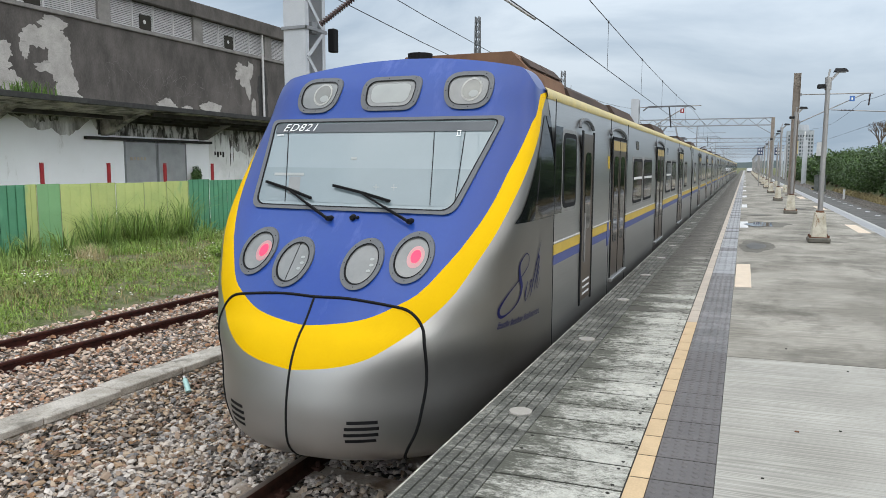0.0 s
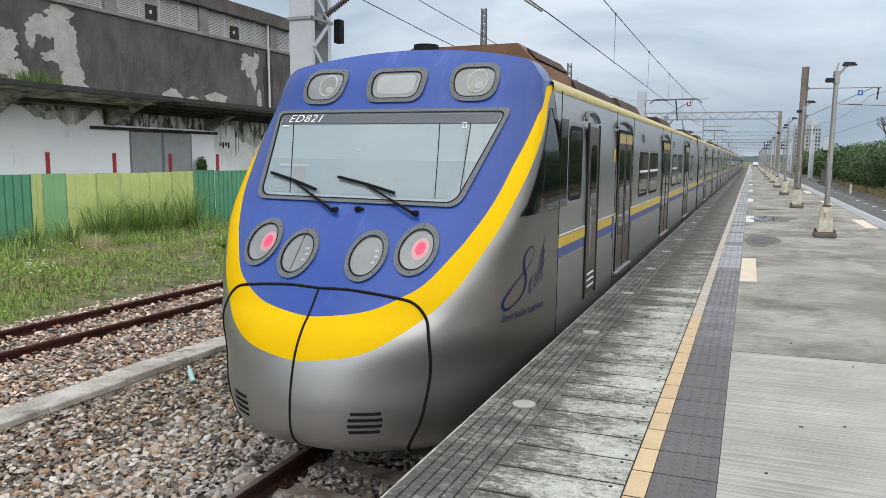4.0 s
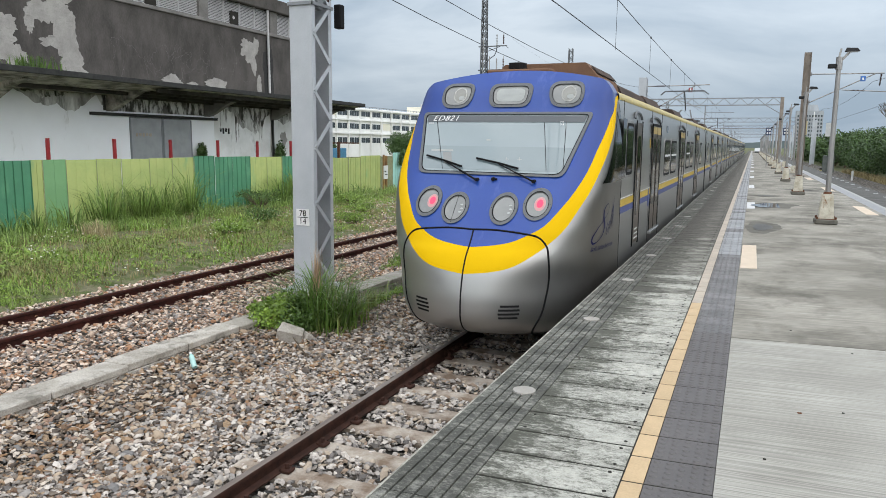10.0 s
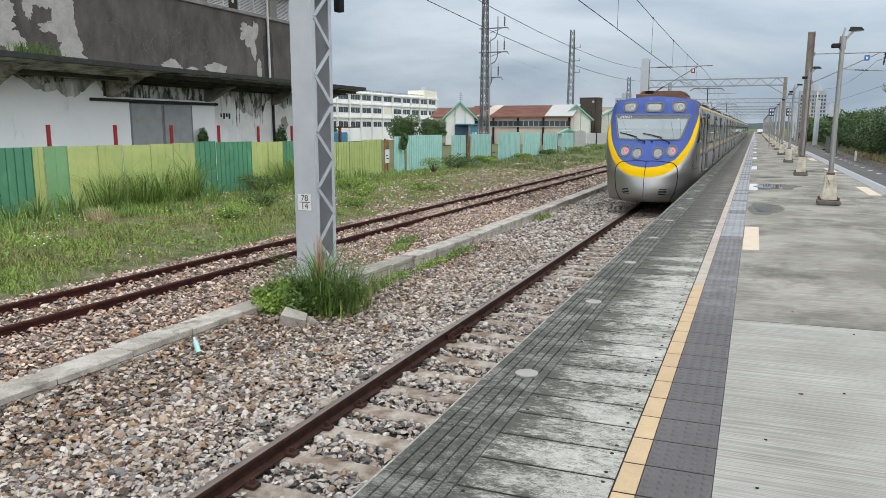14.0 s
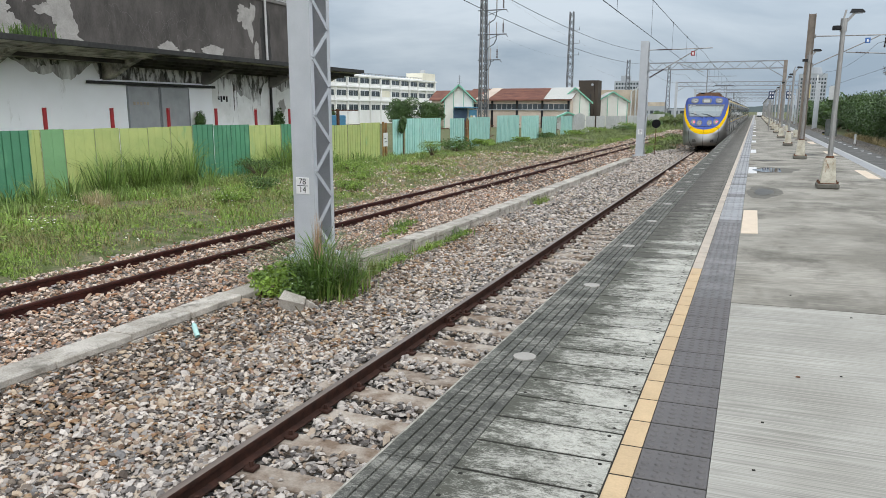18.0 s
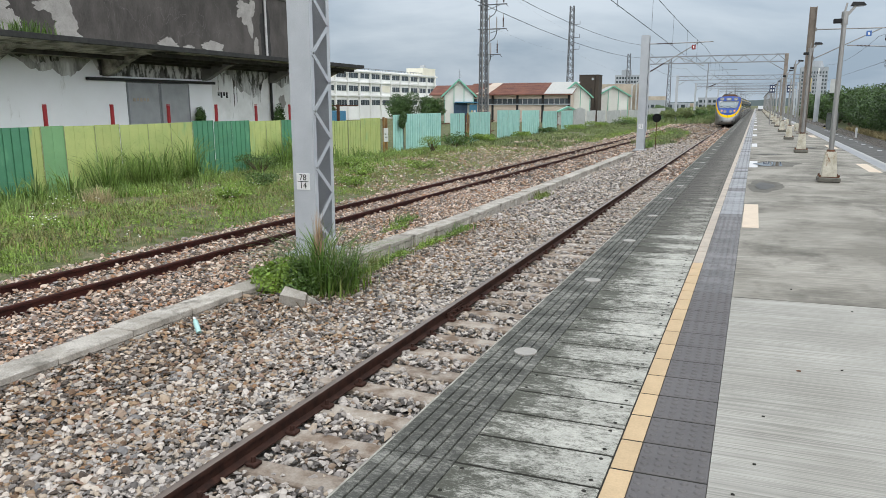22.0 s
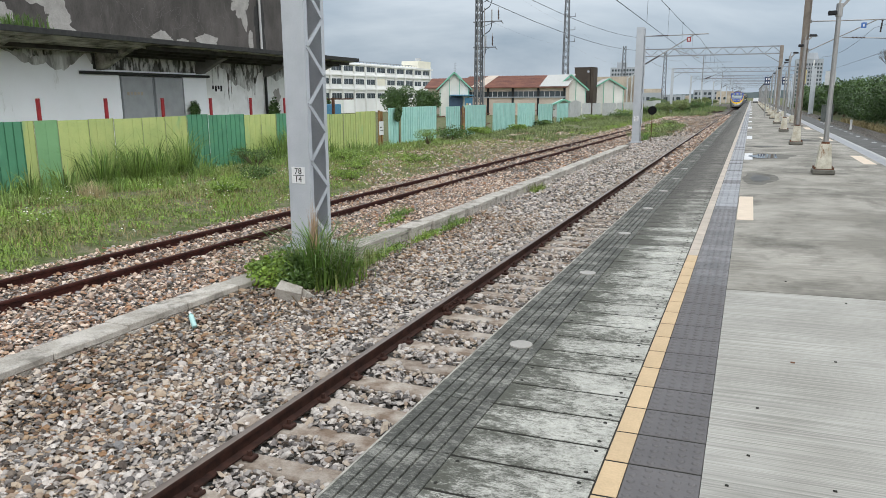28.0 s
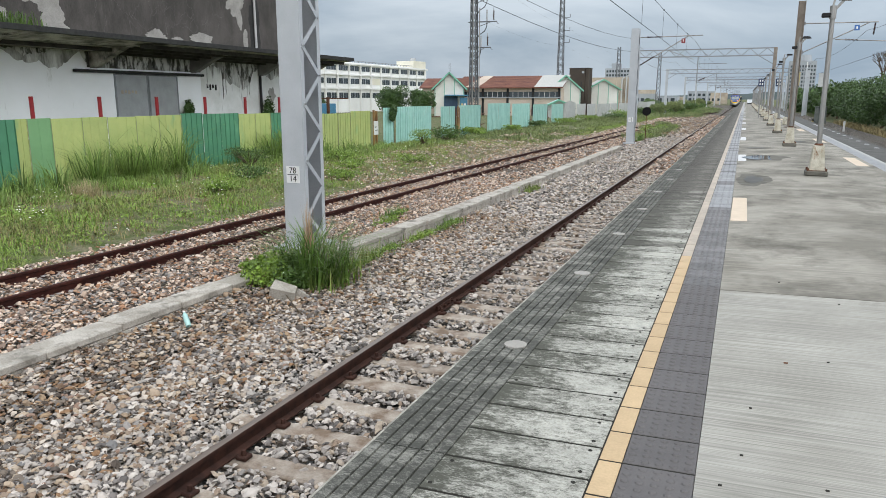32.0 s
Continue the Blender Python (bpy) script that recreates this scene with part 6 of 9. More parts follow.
    # each opening is a near-black box, its dark inside put into the colour
    for y in (13.9, 19.4, 24.86, 30.4):
        fan = put(Mesh().box(WX - 0.12, WX - 0.02, y - 0.32, y + 0.32, 7.40, 8.02, 0.01), "fan_opening", M_GROOVE, label="black square fan opening")
        put(Mesh().cyl((WX - 0.03, y - 0.06, 7.72), (WX - 0.005, y - 0.06, 7.72), 0.10, 0.07, 12), "fan_hub", M_LOUVRE, fan)
    # narrow drips under the canopy, and pale scratches on the black wall
    for k in range(18):
        ya, w_, dz_ = gm.uniform(27.0, 36.5), gm.uniform(0.10, 0.34), gm.uniform(0.5, 2.2)
        if 23.0 < ya < 27.2:
            dz_ *= 0.5
        put(Mesh().prism([(ya, 3.58), (ya + w_ * 0.2, 3.58 - dz_ * 0.5), (ya + w_ * 0.35, 3.58 - dz_), (ya + w_ * 0.6, 3.58 - dz_ * 0.93), (ya + w_ * 0.75, 3.58 - dz_ * 0.4), (ya + w_, 3.58)], "x", WX + 0.002, WX + 0.010), "mould_drip", M_MOULD)
    for k in range(30):
        ya, za = gm.uniform(22.8, 31.0), gm.uniform(4.7, 5.9)
        pts_, ang = [], gm.uniform(0, 6.28)
        for j in range(14):
            pts_.append((WX + 0.006, ya, za))
            ang += gm.uniform(-0.9, 1.1)
            ya, za = ya + 0.13 * math.cos(ang), za + 0.12 * math.sin(ang)
        put(Mesh().tube(pts_, 0.0035, 4), "scratch", M_LEDGE)
    # peeled patches, each a cluster of ragged bites
    for k, (y, z, ry, rz, rough) in enumerate(((20.2, 6.85, 0.55, 0.28, 0.5), (20.2, 6.35, 0.58, 0.52, 0.5), (19.35, 6.22, 0.52, 0.34, 0.6), (18.95, 5.82, 0.20, 0.46, 0.5), (20.42, 5.75, 0.46, 0.70, 0.4), (20.5, 5.1, 0.52, 0.50, 0.5),
                                                (20.65, 4.45, 0.48, 0.56, 0.4), (21.0, 4.12, 0.36, 0.22, 0.4), (19.78, 5.18, 0.48, 0.20, 0.6), (18.05, 5.6, 0.40, 0.34, 0.6), (17.95, 5.0, 0.42, 0.62, 0.6), (18.35, 4.35, 0.45, 0.48, 0.5), (17.3, 5.4, 0.55, 0.42, 0.6), (15.6, 4.3, 0.8, 0.5, 0.6),
                                                (31.35, 6.4, 0.55, 0.42, 0.6), (31.6, 5.98, 0.42, 0.42, 0.5), (31.82, 5.5, 0.20, 0.48, 0.4), (32.0, 6.5, 0.24, 0.40, 0.5), (25.9, 4.22, 0.62, 0.30, 0.5), (27.2, 4.12, 0.35, 0.2, 0.4), (28.9, 4.25, 0.72, 0.30, 0.5), (32.25, 4.5, 0.18, 0.5, 0.4))):
        put(Mesh().prism(blotch(y, z, ry, rz, k + 1, n=70, rough=rough), "x", WX + 0.002, WX + 0.006 + 0.0008 * k), "peeled_patch", M_PEEL, label="pale patch of peeled render")
    # soot beside the rain pipe, and a dark stain low on the wall
    put(Mesh().prism(blotch(33.05, 5.4, 0.42, 1.75, 51, n=60, rough=0.4), "x", WX + 0.003, WX + 0.005), "soot_stain", M_SLATE, label="black soot beside the rain pipe")
    put(Mesh().prism(blotch(34.35, 1.75, 0.30, 0.36, 52, n=40, rough=0.4), "x", WX + 0.002, WX + 0.006), "dark_stain", M_PEEL)
    # canopy with planked underside, edge beam and curved brackets
    cx, z = -20.8, 3.70
    put(Mesh().prism([(WX, 3.36), (cx, 3.65), (cx, 3.80), (WX, 3.86)], "y", y0, 38.0), "canopy", M_CANOPY, label="sooty cantilevered canopy slab")
    put(Mesh().box(cx - 0.1, cx + 0.03, y0, 38.02, 3.64, 3.83, 0.01), "canopy_edge", M_SLATE)
    for k in range(4):
        x = WX + 0.5 + 0.68 * k
        put(Mesh().box(x - 0.08, x + 0.08, 22.4 if k != 1 else 17.0, 37.9, 3.27 + 0.062 * k, 3.45 + 0.062 * k), "canopy_beam", M_BEAM, label="black beam under the canopy")
    for y in (1.0, 6.2, 11.6, 17.0, 22.3, 28.1, 33.3, 37.5):
        prof = [(WX, 2.72)] + [(WX + 0.25 + 2.3 * (k / 8), 2.75 + 0.80 * math.sin(math.pi / 2 * (k / 8)) ** 1.1) for k in range(9)] + [(WX + 2.55, 3.62), (WX, 3.50)]
        put(Mesh().prism(prof, "y", y - 0.16, y + 0.16), "bracket", M_LEDGE if y > 25 else M_CANOPY, label="curved concrete bracket")
    # sliding doors on their rail
    put(Mesh().box(WX + 0.0, WX + 0.16, 21.3, 28.7, 2.55, 2.67, 0.01), "door_rail", M_SLATE, label="dark overhead door rail")
    for a, b in ((23.32, 25.16), (25.20, 27.0)):
        leaf = put(Mesh().box(WX - 0.08, WX + 0.02, a, b, -0.6, 2.52, 0.01), "sliding_door", M_GREY_DOOR, label="grey steel sliding door leaf")
        put(Mesh().box(WX + 0.018, WX + 0.035, a, a + 0.06, -0.6, 2.5), "door_stile", M_STEEL_DARK, leaf)
        put(Mesh().box(WX + 0.018, WX + 0.035, b - 0.06, b, -0.6, 2.5), "door_stile", M_STEEL_DARK, leaf)
    # unreadable marks on the door and notice on the wall
    for k in range(5):
        put(Mesh().box(WX + 0.021, WX + 0.026, 23.62 + 0.19 * k, 23.74 + 0.19 * k, 1.72 + 0.03 * (k % 2), 1.86), "paint_mark", M_BLDG_TAN)
    for k in range(4):
        put(Mesh().box(WX + 0.001, WX + 0.008, 29.0 + 0.2 * k, 29.13 + 0.2 * k, 2.02 - 0.1 * (k % 2), 2.2), "paint_mark", M_BLACK)
    # rain pipe
    put(Mesh().tube([(WX + 0.12, 32.95, 8.5), (WX + 0.12, 33.0, 3.86)], 0.065, 8), "rain_pipe", M_LOUVRE, label="white rain pipe", smooth=60)
    put(Mesh().tube([(WX + 0.10, 33.2, 3.5), (WX + 0.10, 33.25, -1.0)], 0.07, 8), "rain_pipe", M_SLATE, smooth=60)
    return shed


build_goods_shed()

for k, y in enumerate((10.5, 13.0, 15.47, 17.96, 20.49, 23.04, 25.54, 27.99)):
    p = thing("marker_post", "red painted steel post behind the hoarding", "post", (-19.1, y, -1.1), "red posts behind the hoarding")
    Mesh().prism([(-0.04, -0.045), (0.04, -0.045), (0.04, 0.045), (-0.04, 0.045)], "z", 0.0, 2.66 + 0.02 * math.sin(k * 3)).ob("shaft", M_RED, p)
    Mesh().box(-0.05, 0.05, -0.05, 0.05, 2.655, 2.69, 0.01).ob("cap", M_RED, p)


# ---- the hoarding ----
def sheet_panel(y0, y1, z0, z1, x, mat, parent, label="", rib=0.19, depth=0.02, lean=0.0, top=None):
    """A ribbed metal sheet between two heights."""
    prof, y = [], y0
    n = max(2, int(round((y1 - y0) / rib)))
    w = (y1 - y0) / n
    for k in range(n):
        a = y0 + k * w
        prof += [(a, 0.0), (a + 0.80 * w, 0.0), (a + 0.83 * w, -2.2 * depth), (a + 0.95 * w, -2.2 * depth), (a + 0.98 * w, 0.0)]
    prof.append((y1, 0.0))
    m = Mesh()
    m.grid([[(x + d, y, z0), (x + d + lean, y, z1 + (top(y) if top else 0.0))] for y, d in prof])
    back = [[(x + d - 0.006, y, z0), (x + d + lean - 0.006, y, z1 + (top(y) if top else 0.0))] for y, d in prof]
    m.grid(back)
    return m.ob("panel", mat, parent, label)


FX = -18.6
hoarding = thing("hoarding", "green and lime corrugated metal hoarding along the verge", "fence", (0, 0, 0))
for y0, y1, mat, top in ((3.0, 5.2, M_FENCE_LT, 0.96), (5.2, 7.4, M_FENCE_LT, 0.95), (7.4, 9.8, M_FENCE_DK, 0.95), (9.8, 12.1, M_FENCE_DK, 0.95), (12.1, 14.49, M_FENCE_DK, 0.95), (14.49, 14.86, M_FENCE_LT, 0.96), (14.86, 15.64, M_FENCE_MID, 0.96), (15.64, 16.75, M_FENCE_LT, 0.94), (16.75, 17.74, M_FENCE_LT, 0.95), (17.74, 18.94, M_FENCE_LT, 0.93),
                         (18.94, 20.0, M_FENCE_LT, 0.94), (20.0, 21.11, M_FENCE_LT, 0.95), (21.11, 22.26, M_FENCE_DK, 0.99), (22.26, 23.3, M_FENCE_DK, 0.95), (23.3, 24.42, M_FENCE_DK, 0.95), (24.42, 25.5, M_FENCE_LT, 0.91), (25.5, 26.59, M_FENCE_LT, 0.91), (26.59, 28.2, M_FENCE_DK, 0.92),
                         (28.2, 29.5, M_FENCE_LT, 0.84), (29.5, 31.0, M_FENCE_LT, 0.81), (31.0, 32.3, M_FENCE_LT, 0.79), (32.3, 33.57, M_FENCE_LT, 0.78), (33.57, 35.77, M_FENCE_LT, 0.87)):
    sheet_panel(y0 + 0.006, y1 - 0.006, -1.2, top, FX + rnd.uniform(-0.015, 0.015), mat, hoarding, rib=0.27 if y0 > 28 or mat is M_FENCE_DK else 0.36, depth=0.016 if y0 > 28 or mat is M_FENCE_DK else 0.006)
    if mat is not M_FENCE_DK:
        Mesh().box(FX + 0.018, FX + 0.026, y1 - 0.016, y1 + 0.004, -1.2, top - 0.01).ob("seam", M_SEAM, hoarding, "dirty lapped seam between sheets")
for k in range(13):
    Mesh().box(FX - 0.12, FX - 0.05, 3.2 + 2.6 * k, 3.27 + 2.6 * k, -1.25, 0.8).ob("post", M_RUST, hoarding)
gatepost = thing("gate_post", "rusty post with a white plate at the hoarding's end", "post", (FX + 0.1, 36.2, -1.2))
Mesh().box(-0.05, 0.05, -0.24, -0.16, 0, 2.1).box(-0.05, 0.05, 0.06, 0.16, 0, 2.05).ob("shaft", M_OCHRE, gatepost)
Mesh().box(0.05, 0.08, -0.32, 0.18, 0.75, 1.5).ob("plate", M_SIGN, gatepost)
Mesh().box(0.08, 0.09, -0.25, -0.05, 1.15, 1.2).box(0.08, 0.09, -0.2, 0.1, 0.98, 1.02).ob("print_bar", M_INK, gatepost)

old_fence = thing("old_fence", "row of faded turquoise and grey sheet panels with gaps", "fence", (0, 0, 0))
GX = -18.2
for k, (y0, y1, top, mat) in enumerate(((36.55, 37.85, 1.02, M_FENCE_TEAL), (37.95, 43.12, 1.06, M_FENCE_TEAL), (45.16, 47.8, 1.0, M_FENCE_TEAL), (48.5, 53.05, 1.04, M_FENCE_TEAL), (54.27, 60.18, 1.14, M_FENCE_TEAL), (61.28, 66.84, 1.08, M_FENCE_TEAL),
                                        (68.17, 73.74, 0.97, M_FENCE_TEAL), (74.95, 80.18, 0.95, M_FENCE_TEAL), (81.0, 86.75, 1.0, M_FENCE_GREY), (88.0, 93.3, 0.87, M_FENCE_GREY), (93.9, 99.5, 0.83, M_FENCE_GREY), (100.2, 106.1, 0.78, M_FENCE_GREY), (106.8, 111.7, 0.78, M_FENCE_GREY),
                                        (112.4, 117.9, 0.77, M_FENCE_GREY), (118.6, 123.9, 0.76, M_FENCE_GREY), (124.6, 131.1, 0.72, M_FENCE_GREY), (131.8, 141.4, 0.78, M_FENCE_GREY), (142.0, 155.0, 0.85, M_FENCE_GREY), (155.8, 170.0, 0.88, M_FENCE_GREY))):
    peak = (lambda y, a=y0, b=y1: 0.28 * (1 - abs(2 * (y - a) / (b - a) - 1))) if k == 8 else None
    sheet_panel(y0, y1, -1.25, top, GX + 0.1 * math.sin(k * 1.9), mat, old_fence, rib=0.33 if y0 < 60 else 0.6, depth=0.03, lean=0.03 * math.sin(k * 2.3), top=peak)
    post = Mesh().box(GX - 0.2, GX - 0.1, y1 + 0.15, y1 + 0.3, -1.25, top - 0.15)
    post.ob("post", M_RUST, old_fence)
    if k not in (0, 1):
        Mesh().bar((GX - 0.2, y0 - 1.2, 0.35), (GX - 0.2, y0 + 0.1, 0.35), 0.06).bar((GX - 0.2, y0 - 1.2, -0.5), (GX - 0.2, y0 + 0.1, -0.4), 0.06).ob("rail", M_RUST, old_fence)
Mesh().box(GX + 0.03, GX + 0.09, 47.84, 48.02, -1.25, 1.0).box(GX + 0.03, GX + 0.07, 48.2, 48.32, -1.25, 0.9).ob("post", M_OCHRE, old_fence, "ochre rusted post")
clutter = thing("stacked_rails", "rusty scrap frames stacked behind the old fence", "scrap", (-20.0, 44.2, -1.2))
for k in range(6):
    Mesh().bar((-0.4 + 0.1 * k, -1.3, 0.25 + 0.18 * k), (0.3, 1.3, 0.3 + 0.18 * k), 0.07).ob("bar", M_RUST, clutter)


# ---- overhead line masts ----
def lattice_mast(name, x, y, base, top, w, d, label, group=""):
    """Two channels facing along the track, laced on both flanks."""
    t = thing(name, label, "mast", (x, y, base), group)
    h = top - base
    for k, yy in enumerate((0.0, d)):
        s = 1 if k == 0 else -1
        e = [(-w / 2, 0.10), (-w / 2, 0.0), (w / 2, 0.0), (w / 2, 0.10), (w / 2 - 0.012, 0.10), (w / 2 - 0.012, 0.012), (-w / 2 + 0.012, 0.012), (-w / 2 + 0.012, 0.10)]
        Mesh().prism([(px, yy + s * py) for px, py in e], "z", 0, h).ob("channel", M_STEEL, t, "grey painted steel channel")
    # the shade inside the open lacing is put into this plate's darker colour
    Mesh().box(-w / 2 + 0.03, -w / 2 + 0.04, 0.10, d - 0.10, 0, h).ob("back_plate", M_STEEL_DARK, t)
    n = int(h / 0.5)
    for k in range(n):
        za, zb = 0.1 + 0.5 * k, 0.1 + 0.5 * (k + 1)
        a, b = (0.05, d - 0.05) if k % 2 else (d - 0.05, 0.05)
        for sg in (1,):
            Mesh().bar((sg * (w / 2 + 0.004), a, za), (sg * (w / 2 + 0.004), b, zb), 0.02, 0.07).ob("lacing", M_STEEL, t)
    Mesh().box(-w / 2 - 0.16, w / 2 + 0.16, -0.18, d + 0.18, -0.05, 0.03, 0.01).ob("base_plate", M_STEEL, t)
    Mesh().box(-w / 2 - 0.3, w / 2 + 0.3, -0.3, d + 0.3, -0.5, -0.05, 0.03).ob("footing", M_CURB, t)
    for sx in (-1, 1):
        for yy in (-0.1, d + 0.1):
            Mesh().cyl((sx * (w / 2 + 0.1), yy, 0.03), (sx * (w / 2 + 0.1), yy, 0.10), 0.022, 0.022, 6).ob("anchor_bolt", M_RUST, t)
    return t


def insulator(m, p0, p1, r, sheds):
    p0, p1 = Vector(p0), Vector(p1)
    m.cyl(p0, p1, r * 0.45, r * 0.45, 8)
    for k in range(sheds):
        a, b = p0 + (p1 - p0) * ((k + 0.15) / sheds), p0 + (p1 - p0) * ((k + 0.7) / sheds)
        m.cyl(a, b, r, r * 0.55, 10)
    return m


def cantilever(name, x, y, z_low, z_top, reach, label, flag=None, sheds=16):
    """The hinged bracket that holds the wires over a track."""
    t = thing(name, label, "bracket", (x, y, z_low))
    s = 1 if reach > 0 else -1
    h = z_top - z_low
    Mesh().box(-0.12 if s > 0 else 0, 0.0 if s > 0 else 0.12, -0.09, 0.09, -0.1, 0.1, 0.01).ob("clamp", M_STEEL_DARK, t)
    Mesh().box(-0.12 if s > 0 else 0, 0.0 if s > 0 else 0.12, -0.09, 0.09, h - 0.08, h + 0.08, 0.01).ob("clamp", M_STEEL_DARK, t)
    tip = (reach - s * 0.35, 0, h + 0.02)
    a, b = Vector((s * 0.12, 0, 0.06)), Vector(tip)
    d = (b - a).normalized()
    insulator(Mesh(), a, a + d * 0.95, 0.06, sheds).ob("insulator", M_INSUL, t, "ribbed brown insulator")
    Mesh().cyl(a + d * 0.95, b, 0.032, 0.032, 8).ob("stay_tube", M_GALV, t)
    insulator(Mesh(), (s * 0.45, 0, h), (s * 1.35, 0, h), 0.052, sheds).ob("insulator", M_INSUL, t)
    Mesh().cyl((s * 0.05, 0, h), (s * 0.45, 0, h), 0.03, 0.03, 8).cyl((s * 1.35, 0, h), (reach + s * 0.45, 0, h + 0.03), 0.03, 0.03, 8).ob("top_tube", M_GALV, t)
    Mesh().bar((reach - s * 0.35, 0, h), (reach - s * 0.1, 0, h + 0.3 - 0.3), 0.04).ob("end_link", M_GALV, t)
    Mesh().cyl((reach * 0.55, 0, h * 0.52), (reach, 0, 3.72 - z_low + 0.12), 0.022, 0.022, 6).ob("steady_arm", M_GALV, t)
    if flag:
        Mesh().box(reach * 0.80 - 0.11, reach * 0.80 + 0.11, -0.03, -0.01, h - 0.40, h - 0.13, 0.005).ob("flag_plate", flag, t, "small coloured square plate")
        Mesh().box(reach * 0.80 - 0.035, reach * 0.80 + 0.035, -0.036, -0.03, h - 0.34, h - 0.18).ob("print_bar", M_SIGN, t)
    return t


mast = lattice_mast("line_mast", -6.97, 11.0, -1.15, 7.4, 0.46, 0.64, "grey laced steel mast rising from weeds between the tracks", "line masts")
plate = thing("number_plate", "white enamel plate with two black numbers", "plate", (-6.985, 10.992, 0.20))
Mesh().box(-0.14, 0.14, -0.008, -0.001, -0.15, 0.15, 0.002).ob("plate", M_SIGN, plate)
letters("78", 0.155, M_INK, "numerals", plate, Matrix.Translation((0, -0.011, 0.072)) @ pose(0, 0, 0, 90, 0, 0))
letters("14", 0.155, M_INK, "numerals", plate, Matrix.Translation((0, -0.011, -0.075)) @ pose(0, 0, 0, 90, 0, 0))
Mesh().box(-0.115, 0.115, -0.012, -0.009, -0.006, 0.006).ob("rule", M_INK, plate)
band = thing("mast_band", "steel strap round the mast", "strap", (-6.97, 11.0, 3.95))
Mesh().box(-0.26, 0.26, -0.03, -0.005, -0.03, 0.03, 0.005).box(0.235, 0.26, -0.03, 0.67, -0.03, 0.03, 0.005).ob("strap", M_STEEL_DARK, band)
cantilever("wire_bracket", -6.74, 11.3, 3.98, 6.1, 4.05, "galvanised wire bracket with brown insulators on the mast", None, 18)
jb = thing("junction_box", "small black box on the mast's flank", "box", (-6.7, 11.72, 3.84))
Mesh().box(-0.04, 0.1, 0, 0.16, -0.22, 0.2, 0.015).ob("case", M_GASKET, jb)

mast2 = lattice_mast("line_mast", -6.05, 46.6, -1.2, 5.72, 0.46, 0.64, "grey laced steel mast beside the siding", "line masts")
cantilever("wire_bracket", -5.82, 46.9, 3.50, 5.20, 3.22, "galvanised wire bracket with a red plate", M_RED, 14)
plate2 = copy_thing(plate, Matrix.Translation((-6.05, 46.59, 0.25)))

disc = thing("track_disc", "black round disc signal on a thin post", "signal", (-5.2, 47.4, -1.2))
Mesh().cyl((0, 0, 0), (0, 0, 1.75), 0.022, 0.02, 8).ob("post", M_RUST, disc)
Mesh().cyl((0, -0.02, 1.95), (0, 0.0, 1.95), 0.26, 0.26, 28).ob("disc", M_BLACK, disc, "matt black disc")
Mesh().cyl((0, -0.028, 1.95), (0, -0.02, 1.95), 0.262, 0.27, 28).ob("rim", M_GASKET, disc)


# ---- portal gantries further along ----
M_GANTRY = material("weathered gantry steel", (0.27, 0.28, 0.295), 0.55, second=(0.21, 0.22, 0.23), scale=2, amount=0.6)


def gantry(y, x0, x1, z0, z1, depth, left_base, right_mat, right_base, label):
    t = thing("gantry", label, "gantry", (0, y, 0), "portal gantries")
    Mesh().box(x0 - 0.2, x0 + 0.2, -0.2, 0.2, left_base, z1 + 0.15, 0.02).ob("post", M_STEEL, t, "grey steel post")
    Mesh().box(x1 - 0.16, x1 + 0.16, -0.16, 0.16, right_base, z1 + 0.05, 0.02).ob("post", right_mat, t)
    Mesh().bar((x0, 0, z1), (x1, 0, z1), 0.11).ob("top_chord", M_GANTRY, t)
    Mesh().bar((x0, 0, z0), (x1, 0, z0), 0.11).ob("bottom_chord", M_GANTRY, t)
    n = int((x1 - x0) / 0.72)
    zig = [(x0 + (x1 - x0) * k / n, 0, z0 if k % 2 else z1) for k in range(n + 1)]
    for a, b in zip(zig[:-1], zig[1:]):
        Mesh().bar(a, b, 0.06).ob("web_bar", M_GANTRY, t)
    for xx, s in ((x0, 1), (x1, -1)):
        Mesh().bar((xx, 0, z0 - 0.9), (xx + s * 1.5, 0, z0), 0.07).ob("knee_brace", M_GANTRY, t)
    hx = -2.9
    Mesh().bar((hx - 1.3, 0, z0), (hx - 1.3, 0, z0 - 2.6), 0.10).ob("drop_post", M_GANTRY, t)
    Mesh().bar((hx - 1.3, 0, z0 - 2.4), (hx + 0.6, 0, z0 - 1.6), 0.05).bar((hx - 1.3, 0, z0 - 0.7), (hx + 1.4, 0, z0 - 0.7), 0.05).ob("hanger_arm", M_GANTRY, t)
    insulator(Mesh(), (hx - 1.1, 0, z0 - 2.32), (hx - 0.5, 0, z0 - 2.05), 0.08, 9).ob("insulator", M_INSUL, t)
    return t


gantry(78, -10.05, 2.78, 5.62, 6.30, 0.7, -1.2, M_RUST_POST, 0.0, "grey steel truss gantry over both tracks")
for k, (y, x0, x1, z0, z1) in enumerate(((129, -12.0, 9.0, 5.55, 6.2), (178, -12.6, 8.5, 5.6, 6.25), (203, -11.7, 8.5, 5.6, 6.25), (250, -11, 8.5, 5.6, 6.25), (300, -10.5, 8.5, 5.6, 6.25), (350, -10, 8.5, 5.7, 6.3))):
    gantry(y, x0, x1, z0, z1, 0.7, -1.2, M_STEEL, -1.2, "distant grey truss gantry over the tracks")

